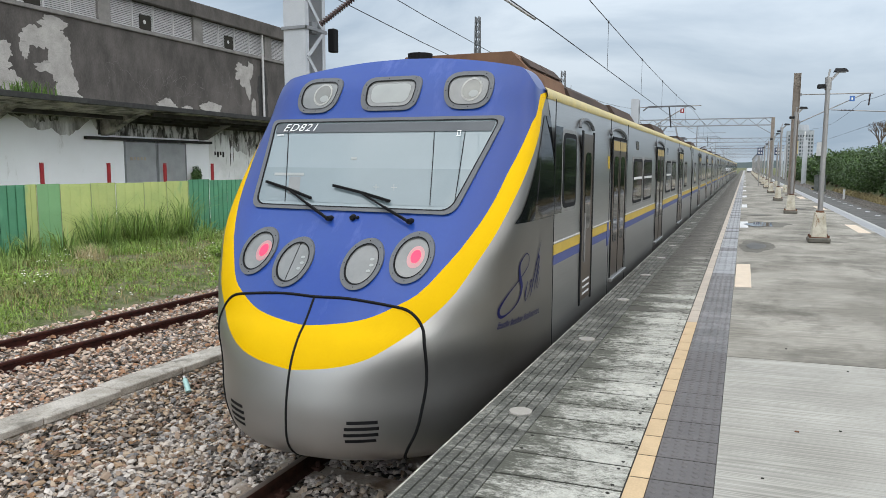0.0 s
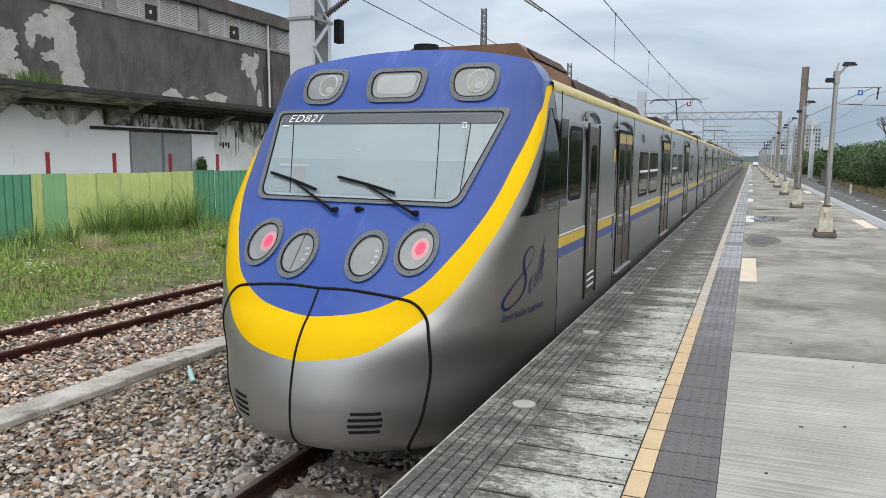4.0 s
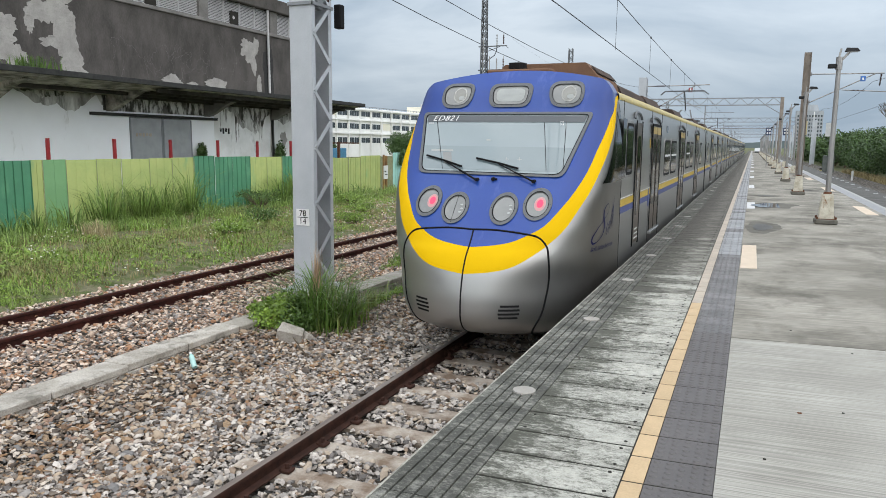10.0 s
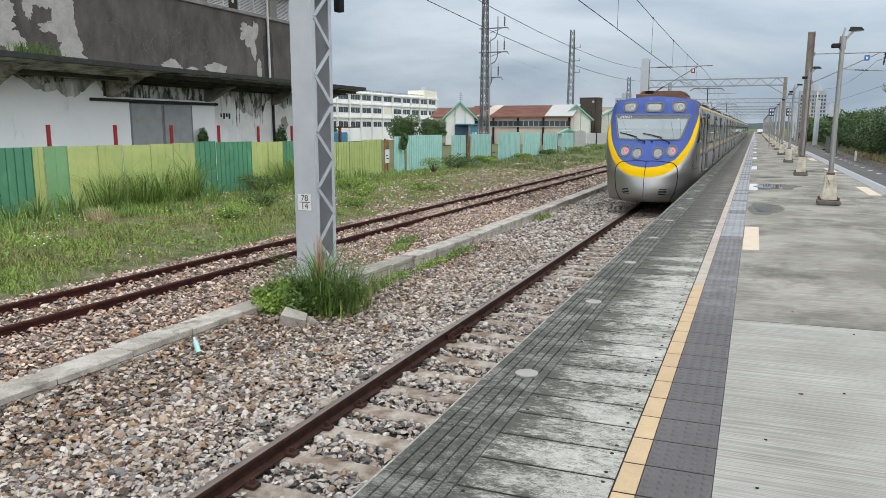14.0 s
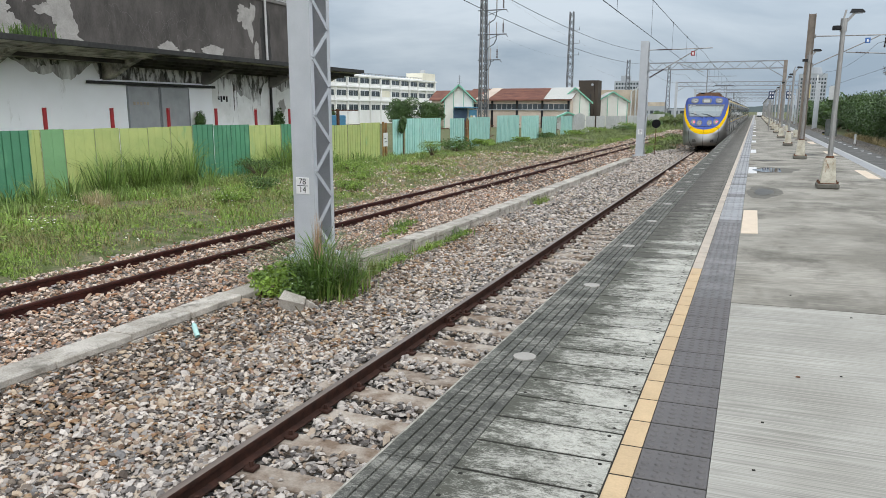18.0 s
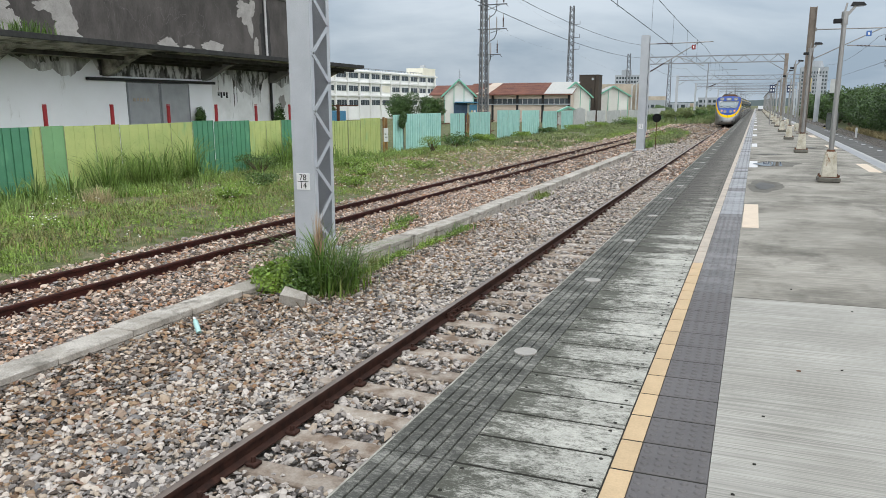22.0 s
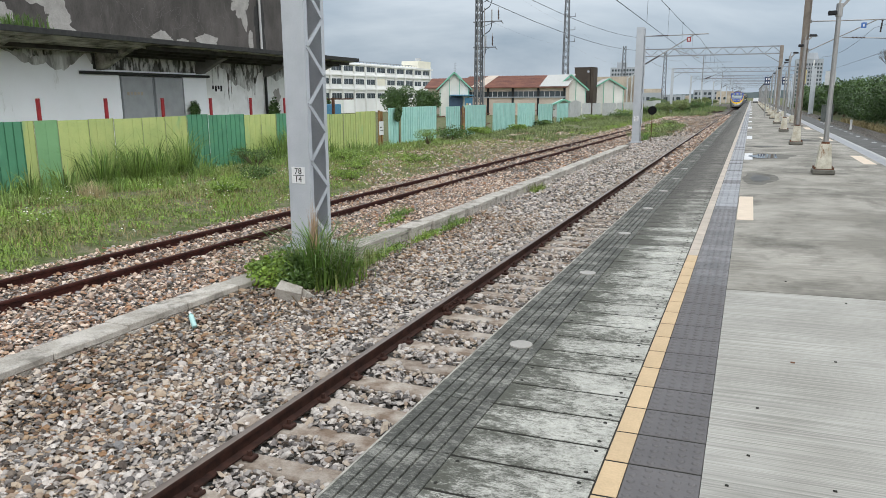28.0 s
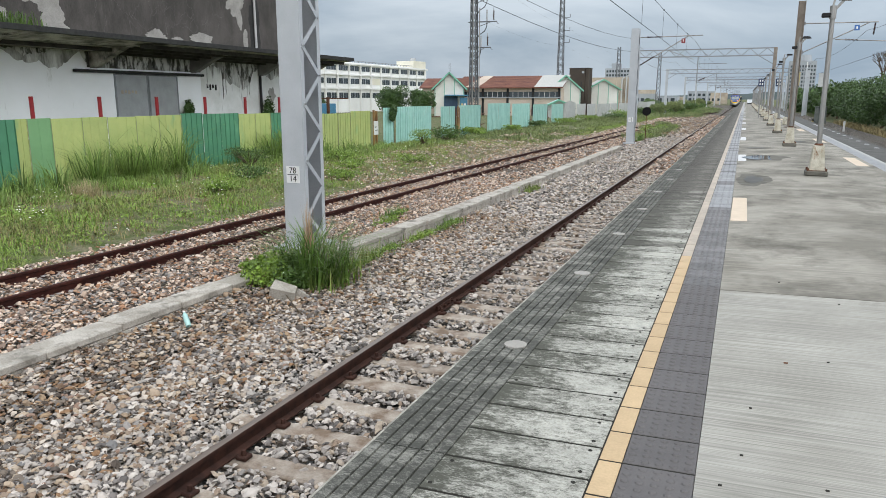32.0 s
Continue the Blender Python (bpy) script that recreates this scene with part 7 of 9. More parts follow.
# ---- the rust-brown mast on the platform, with its bracket over the other track ----
brown = thing("platform_mast", "rust-brown steel mast standing on the platform", "mast", (2.80, 43.0, deck(2.8)))
Mesh().box(-0.17, 0.17, -0.012, 0.012, 0, 6.45).box(-0.17, -0.15, -0.17, 0.17, 0, 6.45).box(0.15, 0.17, -0.17, 0.17, 0, 6.45).ob("column", M_RUST_POST, brown)
Mesh().box(-0.28, 0.28, -0.28, 0.28, 0, 0.06, 0.01).ob("base_plate", M_RUST_POST, brown)
Mesh().box(0.18, 0.22, -0.12, 0.12, 2.2, 2.9).ob("yellow_tag", M_CANT, brown)
# its bracket: two arms, a plate on the stay and an insulator hung from the tip
arm = thing("wire_bracket", "galvanised wire bracket with a small blue plate", "bracket", (2.98, 43.0, 3.9))
Mesh().box(-0.02, 0.06, -0.1, 0.1, -0.1, 0.1, 0.01).ob("clamp", M_STEEL_DARK, arm)
Mesh().box(-0.02, 0.06, -0.1, 0.1, 1.37, 1.53, 0.01).ob("clamp", M_STEEL_DARK, arm)
Mesh().cyl((0.05, 0, 1.45), (3.35, 0, 1.42), 0.03, 0.03, 8).ob("top_tube", M_GALV, arm)
Mesh().cyl((0.05, 0, 0.0), (2.95, 0, 1.40), 0.028, 0.028, 8).ob("stay_tube", M_GALV, arm)
insulator(Mesh(), (3.22, 0, 1.38), (3.18, 0, 0.80), 0.055, 9).ob("insulator", M_INSUL, arm)
Mesh().cyl((1.5, 0, 0.62), (4.4, 0, 0.45), 0.026, 0.026, 8).ob("steady_arm", M_GALV, arm)
insulator(Mesh(), (1.95, 0, 0.595), (2.55, 0, 0.56), 0.05, 10).ob("insulator", M_INSUL, arm)
Mesh().box(2.30, 2.54, -0.05, -0.03, 1.03, 1.30, 0.005).ob("flag_plate", M_FLAG_BLUE, arm, "small blue square plate")
Mesh().box(2.38, 2.46, -0.056, -0.05, 1.10, 1.22).ob("print_bar", M_SIGN, arm)

# ---- platform lamps ----
def platform_lamp(x, y, lean):
    z = deck(x)
    t = thing("platform_lamp", "galvanised lamp post on a weathered cream pedestal", "lamp post", (x, y, z), "platform lamps")
    Mesh().box(-0.205, 0.205, -0.205, 0.205, 0, 0.10, 0.02).ob("plinth", M_DAMP, t, "dark stained concrete plinth")
    b = Mesh()
    a0, a1 = 0.142, 0.096
    b.add([(sx * (a0 if k == 0 else a1), sy * (a0 if k == 0 else a1), 0.10 if k == 0 else 0.60) for k in (0, 1) for sx, sy in ((-1, -1), (1, -1), (1, 1), (-1, 1))], [(0, 1, 5, 4), (1, 2, 6, 5), (2, 3, 7, 6), (3, 0, 4, 7), (4, 5, 6, 7), (3, 2, 1, 0)])
    b.ob("pedestal", M_CREAM_BASE, t, "cream painted pedestal with rust runs")
    for sx in (-1, 1):
        for sy in (-1, 1):
            Mesh().cyl((sx * 0.165, sy * 0.165, 0.09), (sx * 0.165, sy * 0.165, 0.15), 0.018, 0.02, 6).ob("anchor_bolt", M_RUST, t)
    Mesh().box(-0.175, 0.175, -0.175, 0.175, 0.098, 0.112, 0.004).ob("base_flange", M_RUST, t, "rusty base flange")
    Mesh().cyl((0, 0, 0.60), (0, 0, 0.64), 0.085, 0.07, 12).ob("collar", M_RUST, t)
    Mesh().cyl((0, 0, 0.60), (lean, 0, 3.18), 0.050, 0.043, 14).ob("pole", M_GALV, t, smooth=60)
    Mesh().cyl((lean, 0, 3.02), (lean, 0, 3.26), 0.062, 0.062, 12).ob("pole_head", M_GALV, t)
    Mesh().bar((lean, 0, 3.15), (lean + 0.17, 0, 3.36), 0.05).bar((lean - 0.02, 0, 3.2), (lean + 0.02, 0, 3.42), 0.035).ob("arm", M_GALV, t)
    hd = Mesh().add([(lean + 0.08, -0.08, 3.36), (lean + 0.34, -0.06, 3.36), (lean + 0.34, 0.06, 3.36), (lean + 0.08, 0.08, 3.36), (lean + 0.11, -0.05, 3.43), (lean + 0.29, -0.04, 3.42), (lean + 0.29, 0.04, 3.42), (lean + 0.11, 0.05, 3.43)],
                    [(0, 1, 2, 3), (4, 7, 6, 5), (0, 4, 5, 1), (1, 5, 6, 2), (2, 6, 7, 3), (3, 7, 4, 0)]).ob("lamp_head", M_SKIRT, t, "flat dark lamp head")
    Mesh().box(lean + 0.12, lean + 0.30, -0.04, 0.04, 3.345, 3.358).ob("lens", M_LENS, hd)
    Mesh().box(lean - 0.19, lean - 0.04, -0.07, 0.07, 3.05, 3.13, 0.012).ob("floodlight", M_SKIRT, t, "small dark floodlight")
    return t


lamp = platform_lamp(1.90, 16.25, 0.0)
for k in range(1, 17):
    copy_thing(lamp, pose(1.90, 16.25 + 9.8 * k, deck(1.9), 0, 0, 0))

# boards and other posts along the platform
for x, y in ((1.5, 62.0), (2.72, 62.0)):
    t = thing("platform_sign", "dark blue sign board with white unreadable print", "sign", (x, y, deck(1.9)), "blue platform signs")
    Mesh().box(-0.2, 0.2, -0.03, 0.03, 2.42, 3.0, 0.01).ob("board", M_BLUE_MARK, t)
    for zz in (2.52, 2.78):
        for xx in (-0.12, 0.05):
            Mesh().box(xx, xx + 0.09, -0.036, -0.03, zz, zz + 0.14).ob("print_bar", M_SIGN, t)
    Mesh().cyl((0, 0.05, 0), (0, 0.05, 3.05), 0.04, 0.04, 8).ob("post", M_GALV, t)
for k in range(9):
    y = 48 + 13.7 * k
    t = thing("slim_post", "slim grey post with a cream foot on the platform", "post", (2.75, y, deck(2.75)), "slim platform posts")
    Mesh().cyl((0, 0, 0.4), (0, 0, 2.9 + 0.5 * (k % 2)), 0.05, 0.05, 8).ob("pole", M_GALV, t)
    Mesh().box(-0.13, 0.13, -0.13, 0.13, 0, 0.45, 0.03).ob("foot", M_CREAM_BASE, t)
end = thing("end_wall", "low white block at the far end of the platform", "wall", (1.9, 215, 0))
Mesh().box(-1.0, 1.1, -0.2, 0.2, 0.35, 1.25, 0.03).ob("panel", M_WALL_WHITE, end)
# a dark box stands in for the shade under the panel
Mesh().box(-0.95, 1.05, -0.15, 0.15, 0.0, 0.35).ob("base", M_SKIRT, end)


# ---- wires ----
def wire(name, pts, r, label, sag=0.0):
    out = []
    for (x0, y0, z0), (x1, y1, z1) in zip(pts[:-1], pts[1:]):
        for k in range(8):
            s = k / 8
            out.append((x0 + (x1 - x0) * s, y0 + (y1 - y0) * s, z0 + (z1 - z0) * s - 4 * sag * s * (1 - s)))
    out.append(pts[-1])
    return tagged(Mesh().tube(out, r, 5).ob(name, M_WIRE), label, "wire", kind="structure")


SPAN = [-22.0, 11.3, 46.9, 78.0, 129.0, 178.0, 203.0, 250.0, 300.0, 350.0]
TX = TRACK_X - 0.04
wire("contact_wire", [(TX + (0.12 if k % 2 else -0.12), y, 3.72) for k, y in enumerate(SPAN)], 0.009, "dark contact wire over the platform track")
wire("messenger_wire", [(TX, y, 4.95) for y in SPAN], 0.010, "dark messenger wire over the contact wire", 0.17)
drop = thing("droppers", "thin dropper wires between contact and messenger wire", "wire", (0, 0, 0), kind="structure")
for a, b in zip(SPAN[1:5], SPAN[2:6]):
    n = int((b - a) / 5.5)
    for k in range(1, n):
        s = k / n
        y, z = a + (b - a) * s, 4.95 - 0.68 * s * (1 - s)
        Mesh().cyl((TX, y, 3.73), (TX, y, z), 0.006, 0.006, 4).cyl((TX, y, z - 0.03), (TX, y, z + 0.03), 0.02, 0.02, 6).ob("dropper", M_WIRE, drop)
RX = 6.35
wire("contact_wire", [(RX, y, 3.72) for y in SPAN], 0.009, "dark contact wire over the other track")
wire("messenger_wire", [(RX, y, 5.22) for y in SPAN], 0.010, "dark messenger wire over the other track", 0.42)
for z1, z2, sag, x1, x2 in ((4.62, 4.38, 0.47, -6.62, -6.32), (5.24, 5.15, 0.5, -6.62, -6.32)):
    wire("feeder_wire", [(x1, -20, z1), (x1, 11.2, z1), (x2, 46.8, z2), (x2, 78, z2), (x2, 129, z2)], 0.009, "dark feeder wire on the mast's outer side", sag)


# ---- the other track, and what stands beyond it ----
for side in (-1, 1):
    t, top = rail_ob("rail_far", side * 0.566, lambda y: RX, [Y0 + 6 * i for i in range(58)], "rusty rail of the track beyond the platform")
    top.ob("rail_head", M_RAIL_TOP, t)
structure(Mesh().grid([[(x, y, z) for x, z in ((4.7, BED_Z + 0.05), (5.2, BED_Z + 0.1), (7.5, BED_Z + 0.1), (8.6, BED_Z + 0.04), (9.4, BED_Z + 0.25))] for y in (Y0, 30, 80, 160, Y1)]).ob("ballast_far", M_BALLAST_BED), "dark ballast of the other track")
M_CABINET = material("dull green-grey cabinet paint", (0.15, 0.165, 0.15), 0.6, second=(0.11, 0.12, 0.11), scale=2, amount=0.7)
cab = thing("relay_cabinet", "dull green-grey relay cabinet beside the far track", "cabinet", (8.1, 88.7, BED_Z))
Mesh().box(-0.55, 0.55, -0.4, 0.4, 0.2, 1.95, 0.02).ob("case", M_CABINET, cab)
Mesh().box(-0.5, 0.5, -0.42, -0.40, 0.28, 1.88, 0.01).ob("door", M_CABINET, cab)
Mesh().box(-0.65, 0.65, -0.5, 0.5, 1.95, 2.0, 0.01).ob("cap", M_CABINET, cab)
Mesh().box(-0.5, 0.5, -0.35, 0.35, 0, 0.2).ob("plinth", M_CURB, cab)
for x, y, h in ((8.6, 72, 0.9), (8.4, 96, 0.9), (8.8, 47, 0.8)):
    t = thing("marker_stone", "short white marker post by the far track", "marker", (x, y, BED_Z), "white marker posts")
    Mesh().box(-0.08, 0.08, -0.08, 0.08, 0, h, 0.015).ob("shaft", M_SIGN, t)
machine = thing("point_machine", "small yellow and black trackside box", "trackside box", (7.6, 90, BED_Z))
Mesh().box(-0.2, 0.2, -0.2, 0.2, 0.1, 0.6, 0.04).ob("case", M_GASKET, machine)
Mesh().box(-0.21, 0.21, -0.21, 0.21, 0.28, 0.46, 0.02).ob("band", M_CANT, machine, "yellow band")
Mesh().box(-0.25, 0.25, -0.25, 0.25, 0, 0.12).ob("foot", M_GASKET, machine)
for x, y, h in ((9.4, 130, 7.2), (9.8, 170, 7.0), (9.6, 215, 7.0)):
    t = thing("far_mast", "pale grey mast beyond the other track", "mast", (x, y, BED_Z), "far masts")
    Mesh().box(-0.22, 0.22, -0.2, 0.2, 0, h, 0.03).ob("column", M_STEEL, t)
    Mesh().box(-0.5, 0.5, -0.5, 0.5, -0.2, 0.15).ob("footing", M_CURB, t)
t = thing("back_plate", "blank grey sign seen from behind on a post", "sign", (8.0, 88.0, BED_Z))
Mesh().box(-0.5, 0.5, -0.02, 0.02, 4.05, 5.5, 0.01).ob("board", M_FENCE_GREY, t)
Mesh().cyl((0, 0.06, 0), (0, 0.06, 5.4), 0.05, 0.05, 8).ob("post", M_GALV, t)


# ---- far buildings ----
def window_grid(parent, face, mat_pane, rows, cols, w, h, frame_mat=None):
    """Recessed panes set into a wall; face(u, v) gives points along the wall and up."""
    for r in rows:
        for c in cols:
            a, b, d = face(c, r), face(c + w, r), face(c + w, r + h)
            e = face(c, r + h)
            m = Mesh().add([a, b, d, e], [(0, 1, 2, 3)])
            m.ob("window", mat_pane, parent)


def block(name, label, category, corner, along, length, deep, height, mat, base=-1.2, roof=None, roof_h=0.0):
    """A plain building: corner, direction of its long front, sizes. Returns it, its wall and a function onto its front."""
    t = thing(name, label, category, (corner[0], corner[1], base))
    a = Vector((along[0], along[1], 0)).normalized()
    n = Vector((-a.y, a.x, 0))
    pts = [Vector((0, 0, 0)), a * length, a * length + n * deep, n * deep]
    m = Mesh().add([p + Vector((0, 0, z)) for z in (0, height) for p in pts], [(0, 1, 5, 4), (1, 2, 6, 5), (2, 3, 7, 6), (3, 0, 4, 7), (4, 5, 6, 7)])
    wall = m.ob("wall", mat, t)

    def face(u, v, out=0.06):
        return a * u - n * out + Vector((0, 0, v))

    def side(u, v, out=0.06):
        return a * length + n * u + a * out + Vector((0, 0, v))
    return t, wall, face, a, n


# the white school: its long front faces the tracks
SCHOOL = 57.0
t, wall, face, a, n = block("school_building", "long white school block with rows of dark windows", "building", (-68.5, 95.0), (1.7, 41.4), SCHOOL, 12, 9.2, M_BLDG_WHITE)
for r, (z, h) in enumerate(((2.75, 0.95), (5.3, 0.95), (7.65, 0.9))):
    for k in range(14):
        u = 1.0 + 3.95 * k
        if u + 3.0 > SCHOOL - 0.4:
            continue
        if (r, k) in ((1, 8), (2, 3)):
            Mesh().add([face(u, z - 0.1, 0.04), face(u + 3.35, z - 0.1, 0.04), face(u + 3.35, z + h + 0.2, 0.04), face(u, z + h + 0.2, 0.04)], [(0, 1, 2, 3)]).ob("blank_bay", M_CREAM_WALL, wall, "cream filled-in bay")
            continue
        w = Mesh().add([face(u, z, 0.05), face(u + 3.35, z, 0.05), face(u + 3.35, z + h, 0.05), face(u, z + h, 0.05)], [(0, 1, 2, 3)]).ob("window", M_PANE, wall)
        for j in range(1, 4):
            Mesh().bar(face(u + 3.35 * j / 4, z, 0.08), face(u + 3.35 * j / 4, z + h, 0.08), 0.045 if j != 2 else 0.09).ob("mullion", M_STEEL_DARK if j != 2 else M_STEEL, w)
for z in (4.35, 6.8, 8.75):
    m = Mesh()
    q = [face(0, z, 0.4), face(SCHOOL, z, 0.4), face(SCHOOL, z + 0.25, 0.4), face(0, z + 0.25, 0.4), face(0, z, 0), face(SCHOOL, z, 0), face(SCHOOL, z + 0.25, 0), face(0, z + 0.25, 0)]
    m.add(q, [(0, 1, 2, 3), (3, 2, 6, 7), (0, 4, 5, 1)]).ob("string_course", M_BLDG_WHITE, wall)
for k in range(15):
    u = 0.7 + 3.95 * k
    Mesh().bar(face(u, 0, 0.2), face(u, 8.8, 0.2), 0.28).ob("pilaster", M_BLDG_WHITE, wall)
st = SCHOOL - 6.5
m = Mesh()
q = [face(st, 9.1, 0.1), face(st + 6.0, 9.1, 0.1), face(st + 6.0, 9.1, -4), face(st, 9.1, -4)]
m.add(q + [p + Vector((0, 0, 1.5)) for p in q], [(0, 1, 5, 4), (1, 2, 6, 5), (2, 3, 7, 6), (3, 0, 4, 7), (4, 5, 6, 7)]).ob("stair_tower", M_CREAM_WALL, t, "cream stair tower")
Mesh().bar(face(st + 2, 10.6, -1), face(st + 2, 11.3, -1), 0.9).ob("roof_tank", M_STEEL, t)
m = Mesh()
for k in range(38):
    m.bar(face(1 + 1.3 * k, 9.2, -0.2), face(1 + 1.3 * k, 9.5, -0.2), 0.09)
m.bar(face(0, 9.5, -0.2), face(st, 9.5, -0.2), 0.09).ob("roof_rail", M_STEEL_DARK, t)


def gabled(name, label, x, y, w, deep, eave, ridge, wall_mat, trim_mat, roof_mat, rot=0.0, base=-1.2):
    """A shed whose gable faces the tracks."""
    t = thing(name, label, "building", (x, y, base))
    t.rotation_euler = (0, 0, rot)
    m = Mesh().add([(-w / 2, 0, 0), (w / 2, 0, 0), (w / 2, 0, eave), (0, 0, ridge), (-w / 2, 0, eave), (-w / 2, deep, 0), (w / 2, deep, 0), (w / 2, deep, eave), (0, deep, ridge), (-w / 2, deep, eave)],
                   [(0, 1, 2, 3, 4), (5, 9, 8, 7, 6), (0, 4, 9, 5), (1, 6, 7, 2)])
    m.ob("wall", wall_mat, t)
    for s in (-1, 1):
        r = Mesh().add([(0, -0.4, ridge + 0.05), (s * (w / 2 + 0.4), -0.4, eave - 0.15), (s * (w / 2 + 0.4), deep + 0.4, eave - 0.15), (0, deep + 0.4, ridge + 0.05), (0, -0.4, ridge + 0.2), (s * (w / 2 + 0.4), -0.4, eave), (s * (w / 2 + 0.4), deep + 0.4, eave), (0, deep + 0.4, ridge + 0.2)],
                       [(0, 1, 2, 3), (4, 7, 6, 5), (0, 4, 5, 1), (1, 5, 6, 2), (2, 6, 7, 3)]).ob("roof", roof_mat, t)
        Mesh().bar((0, -0.42, ridge + 0.1), (s * (w / 2 + 0.4), -0.42, eave - 0.1), 0.21).ob("barge_board", trim_mat, t)
    for xx in (-w / 2 + 0.1, -w / 6, w / 6, w / 2 - 0.1):
        Mesh().bar((xx, -0.06, 0), (xx, -0.06, eave + (ridge - eave) * (1 - abs(2 * xx / w)) - 0.1), 0.10).ob("batten", trim_mat, t)
    return t


g1 = gabled("gabled_shed", "cream gabled shed with mint green trim", -38.9, 98, 4.3, 14, 4.0, 6.2, M_CLAD, M_WALL_MINT, M_ROOF_RED, 0.38)
Mesh().box(-0.6, 2.9, -1.6, 0.1, 3.05, 3.2, 0.02).ob("awning", M_BLUE_SHED, g1)
Mesh().box(-0.75, 1.2, -0.14, -0.11, 0.3, 3.0).ob("door", M_NAVY_DOOR, g1, "dark blue open doorway")
Mesh().box(1.5, 2.6, -1.0, -0.9, 1.2, 2.8).ob("blue_board", M_BLUE_SHED, g1)
for xx, mat in ((1.7, M_CANT), (2.1, M_SIGN)):
    Mesh().box(xx, xx + 0.3, -1.02, -1.0, 1.4, 2.0).ob("print_bar", mat, g1)
m = Mesh().cyl((0.1, 1.0, 6.2), (0.1, 1.0, 7.75), 0.035, 0.025, 6)
for k in range(4):
    m.bar((-0.2 + 0.03 * k, 1.0, 6.7 + 0.28 * k), (0.4 - 0.03 * k, 1.0, 6.7 + 0.28 * k), 0.03)
m.ob("antenna", M_PYLON, g1, "thin roof antenna")
# long shed with a rusted red roof
ls = thing("long_shed", "long low shed with a rusted red sheet roof", "building", (-41.5, 108, -1.2))
LS = 16.5
Mesh().box(0, LS, 0, 8, 0, 4.3).ob("wall", M_WALL_PINK, ls)
Mesh().add([(-0.5, -0.8, 4.2), (LS + 0.4, -0.8, 4.2), (LS + 0.4, 4.2, 6.0), (-0.5, 4.2, 6.0), (-0.5, -0.8, 4.35), (LS + 0.4, -0.8, 4.35), (LS + 0.4, 4.2, 6.15), (-0.5, 4.2, 6.15)], [(0, 1, 2, 3), (7, 6, 5, 4), (0, 4, 5, 1), (1, 5, 6, 2), (3, 7, 4, 0)]).ob("roof", M_ROOF_RED, ls, "rusted red sheet roof")
m = Mesh()
for k in range(40):
    x = -0.3 + 0.42 * k
    m.bar((x, -0.8, 4.38), (x, 4.2, 6.18), 0.06)
m.ob("roof_rib", M_ROOF_RED, ls)
Mesh().add([(LS - 3.9, -0.85, 4.40), (LS + 0.45, -0.85, 4.40), (LS + 0.45, 4.2, 6.24), (LS - 3.9, 4.2, 6.24)], [(0, 1, 2, 3)]).ob("roof_patch", M_ROOF_PALE, ls, "pale newer roof sheet")
Mesh().add([(1.6, -0.85, 4.40), (3.7, -0.85, 4.40), (4.6, 4.2, 6.24), (2.9, 4.2, 6.24)], [(0, 1, 2, 3)]).ob("roof_patch", M_WALL_PINK, ls)
Mesh().box(0, LS, -0.05, 0.0, 2.9, 3.7).ob("window_strip", M_PANE, ls)
for k in range(21):
    Mesh().box(0.02 + 0.82 * k, 0.10 + 0.82 * k, -0.08, -0.05, 2.9, 3.7).ob("mullion", M_LOUVRE, ls)
for k in range(5):
    Mesh().box(0.1 + 4.0 * k, 0.4 + 4.0 * k, -0.2, 0.0, 0, 4.2).ob("pier", M_SKIRT, ls)
Mesh().box(0, LS, -0.25, 0.0, 2.75, 2.92).ob("beam", M_BLDG_GREY, ls)
g2 = gabled("gabled_shed", "cream clad shed with pale green barge boards", -24.8, 110, 4.6, 10, 3.9, 6.0, M_CLAD, M_WALL_MINT, M_ROOF_PALE, 0.3)
g3 = gabled("gabled_shed", "low cream shed with green barge boards", -21.6, 124, 5.0, 10, 4.2, 5.7, M_CLAD, M_WALL_MINT, M_ROOF_PALE, 0.3)
house = thing("brown_house", "low house with a rusty brown roof behind the shed", "building", (-49.5, 112, -1.2))
Mesh().box(0, 5.6, 0.4, 6.0, 0, 4.6).ob("wall", M_BLDG_TAN, house)
Mesh().add([(-0.4, 0.0, 4.45), (6.0, 0.0, 4.45), (6.0, 3.2, 6.0), (-0.4, 3.2, 6.0), (-0.4, 6.4, 4.45), (6.0, 6.4, 4.45), (-0.4, 0.0, 4.3), (6.0, 0.0, 4.3), (6.0, 6.4, 4.3), (-0.4, 6.4, 4.3)], [(0, 1, 2, 3), (3, 2, 5, 4), (0, 6, 7, 1), (4, 5, 8, 9), (0, 3, 4, 9, 6), (1, 7, 8, 5, 2)]).ob("roof", M_ROOF_RED, house, "rusty brown sheet roof")

tower = thing("water_tower", "dark brown square concrete tower", "tower", (-25.0, 122, -1.2))
Mesh().box(-1.65, 0.95, -1.5, 1.5, 0, 7.55, 0.06).ob("shaft", M_TANK, tower)
Mesh().box(1.0, 1.55, -1.5, 1.5, 0, 7.5, 0.05).ob("stair_shaft", M_TANK, tower)
Mesh().box(-1.7, 1.6, -1.55, 1.55, 7.5, 7.6, 0.03).ob("cap", M_TANK, tower)
Mesh().cyl((0.62, -1.58, 6.9), (0.62, -1.5, 6.9), 0.2, 0.2, 14).ob("dial", M_BLDG_GREY, tower)
Mesh().box(-0.6, -0.4, -1.56, -1.5, 4.4, 4.7).box(0.3, 0.5, -1.56, -1.5, 1.2, 5.4).ob("pipe", M_SLATE, tower)
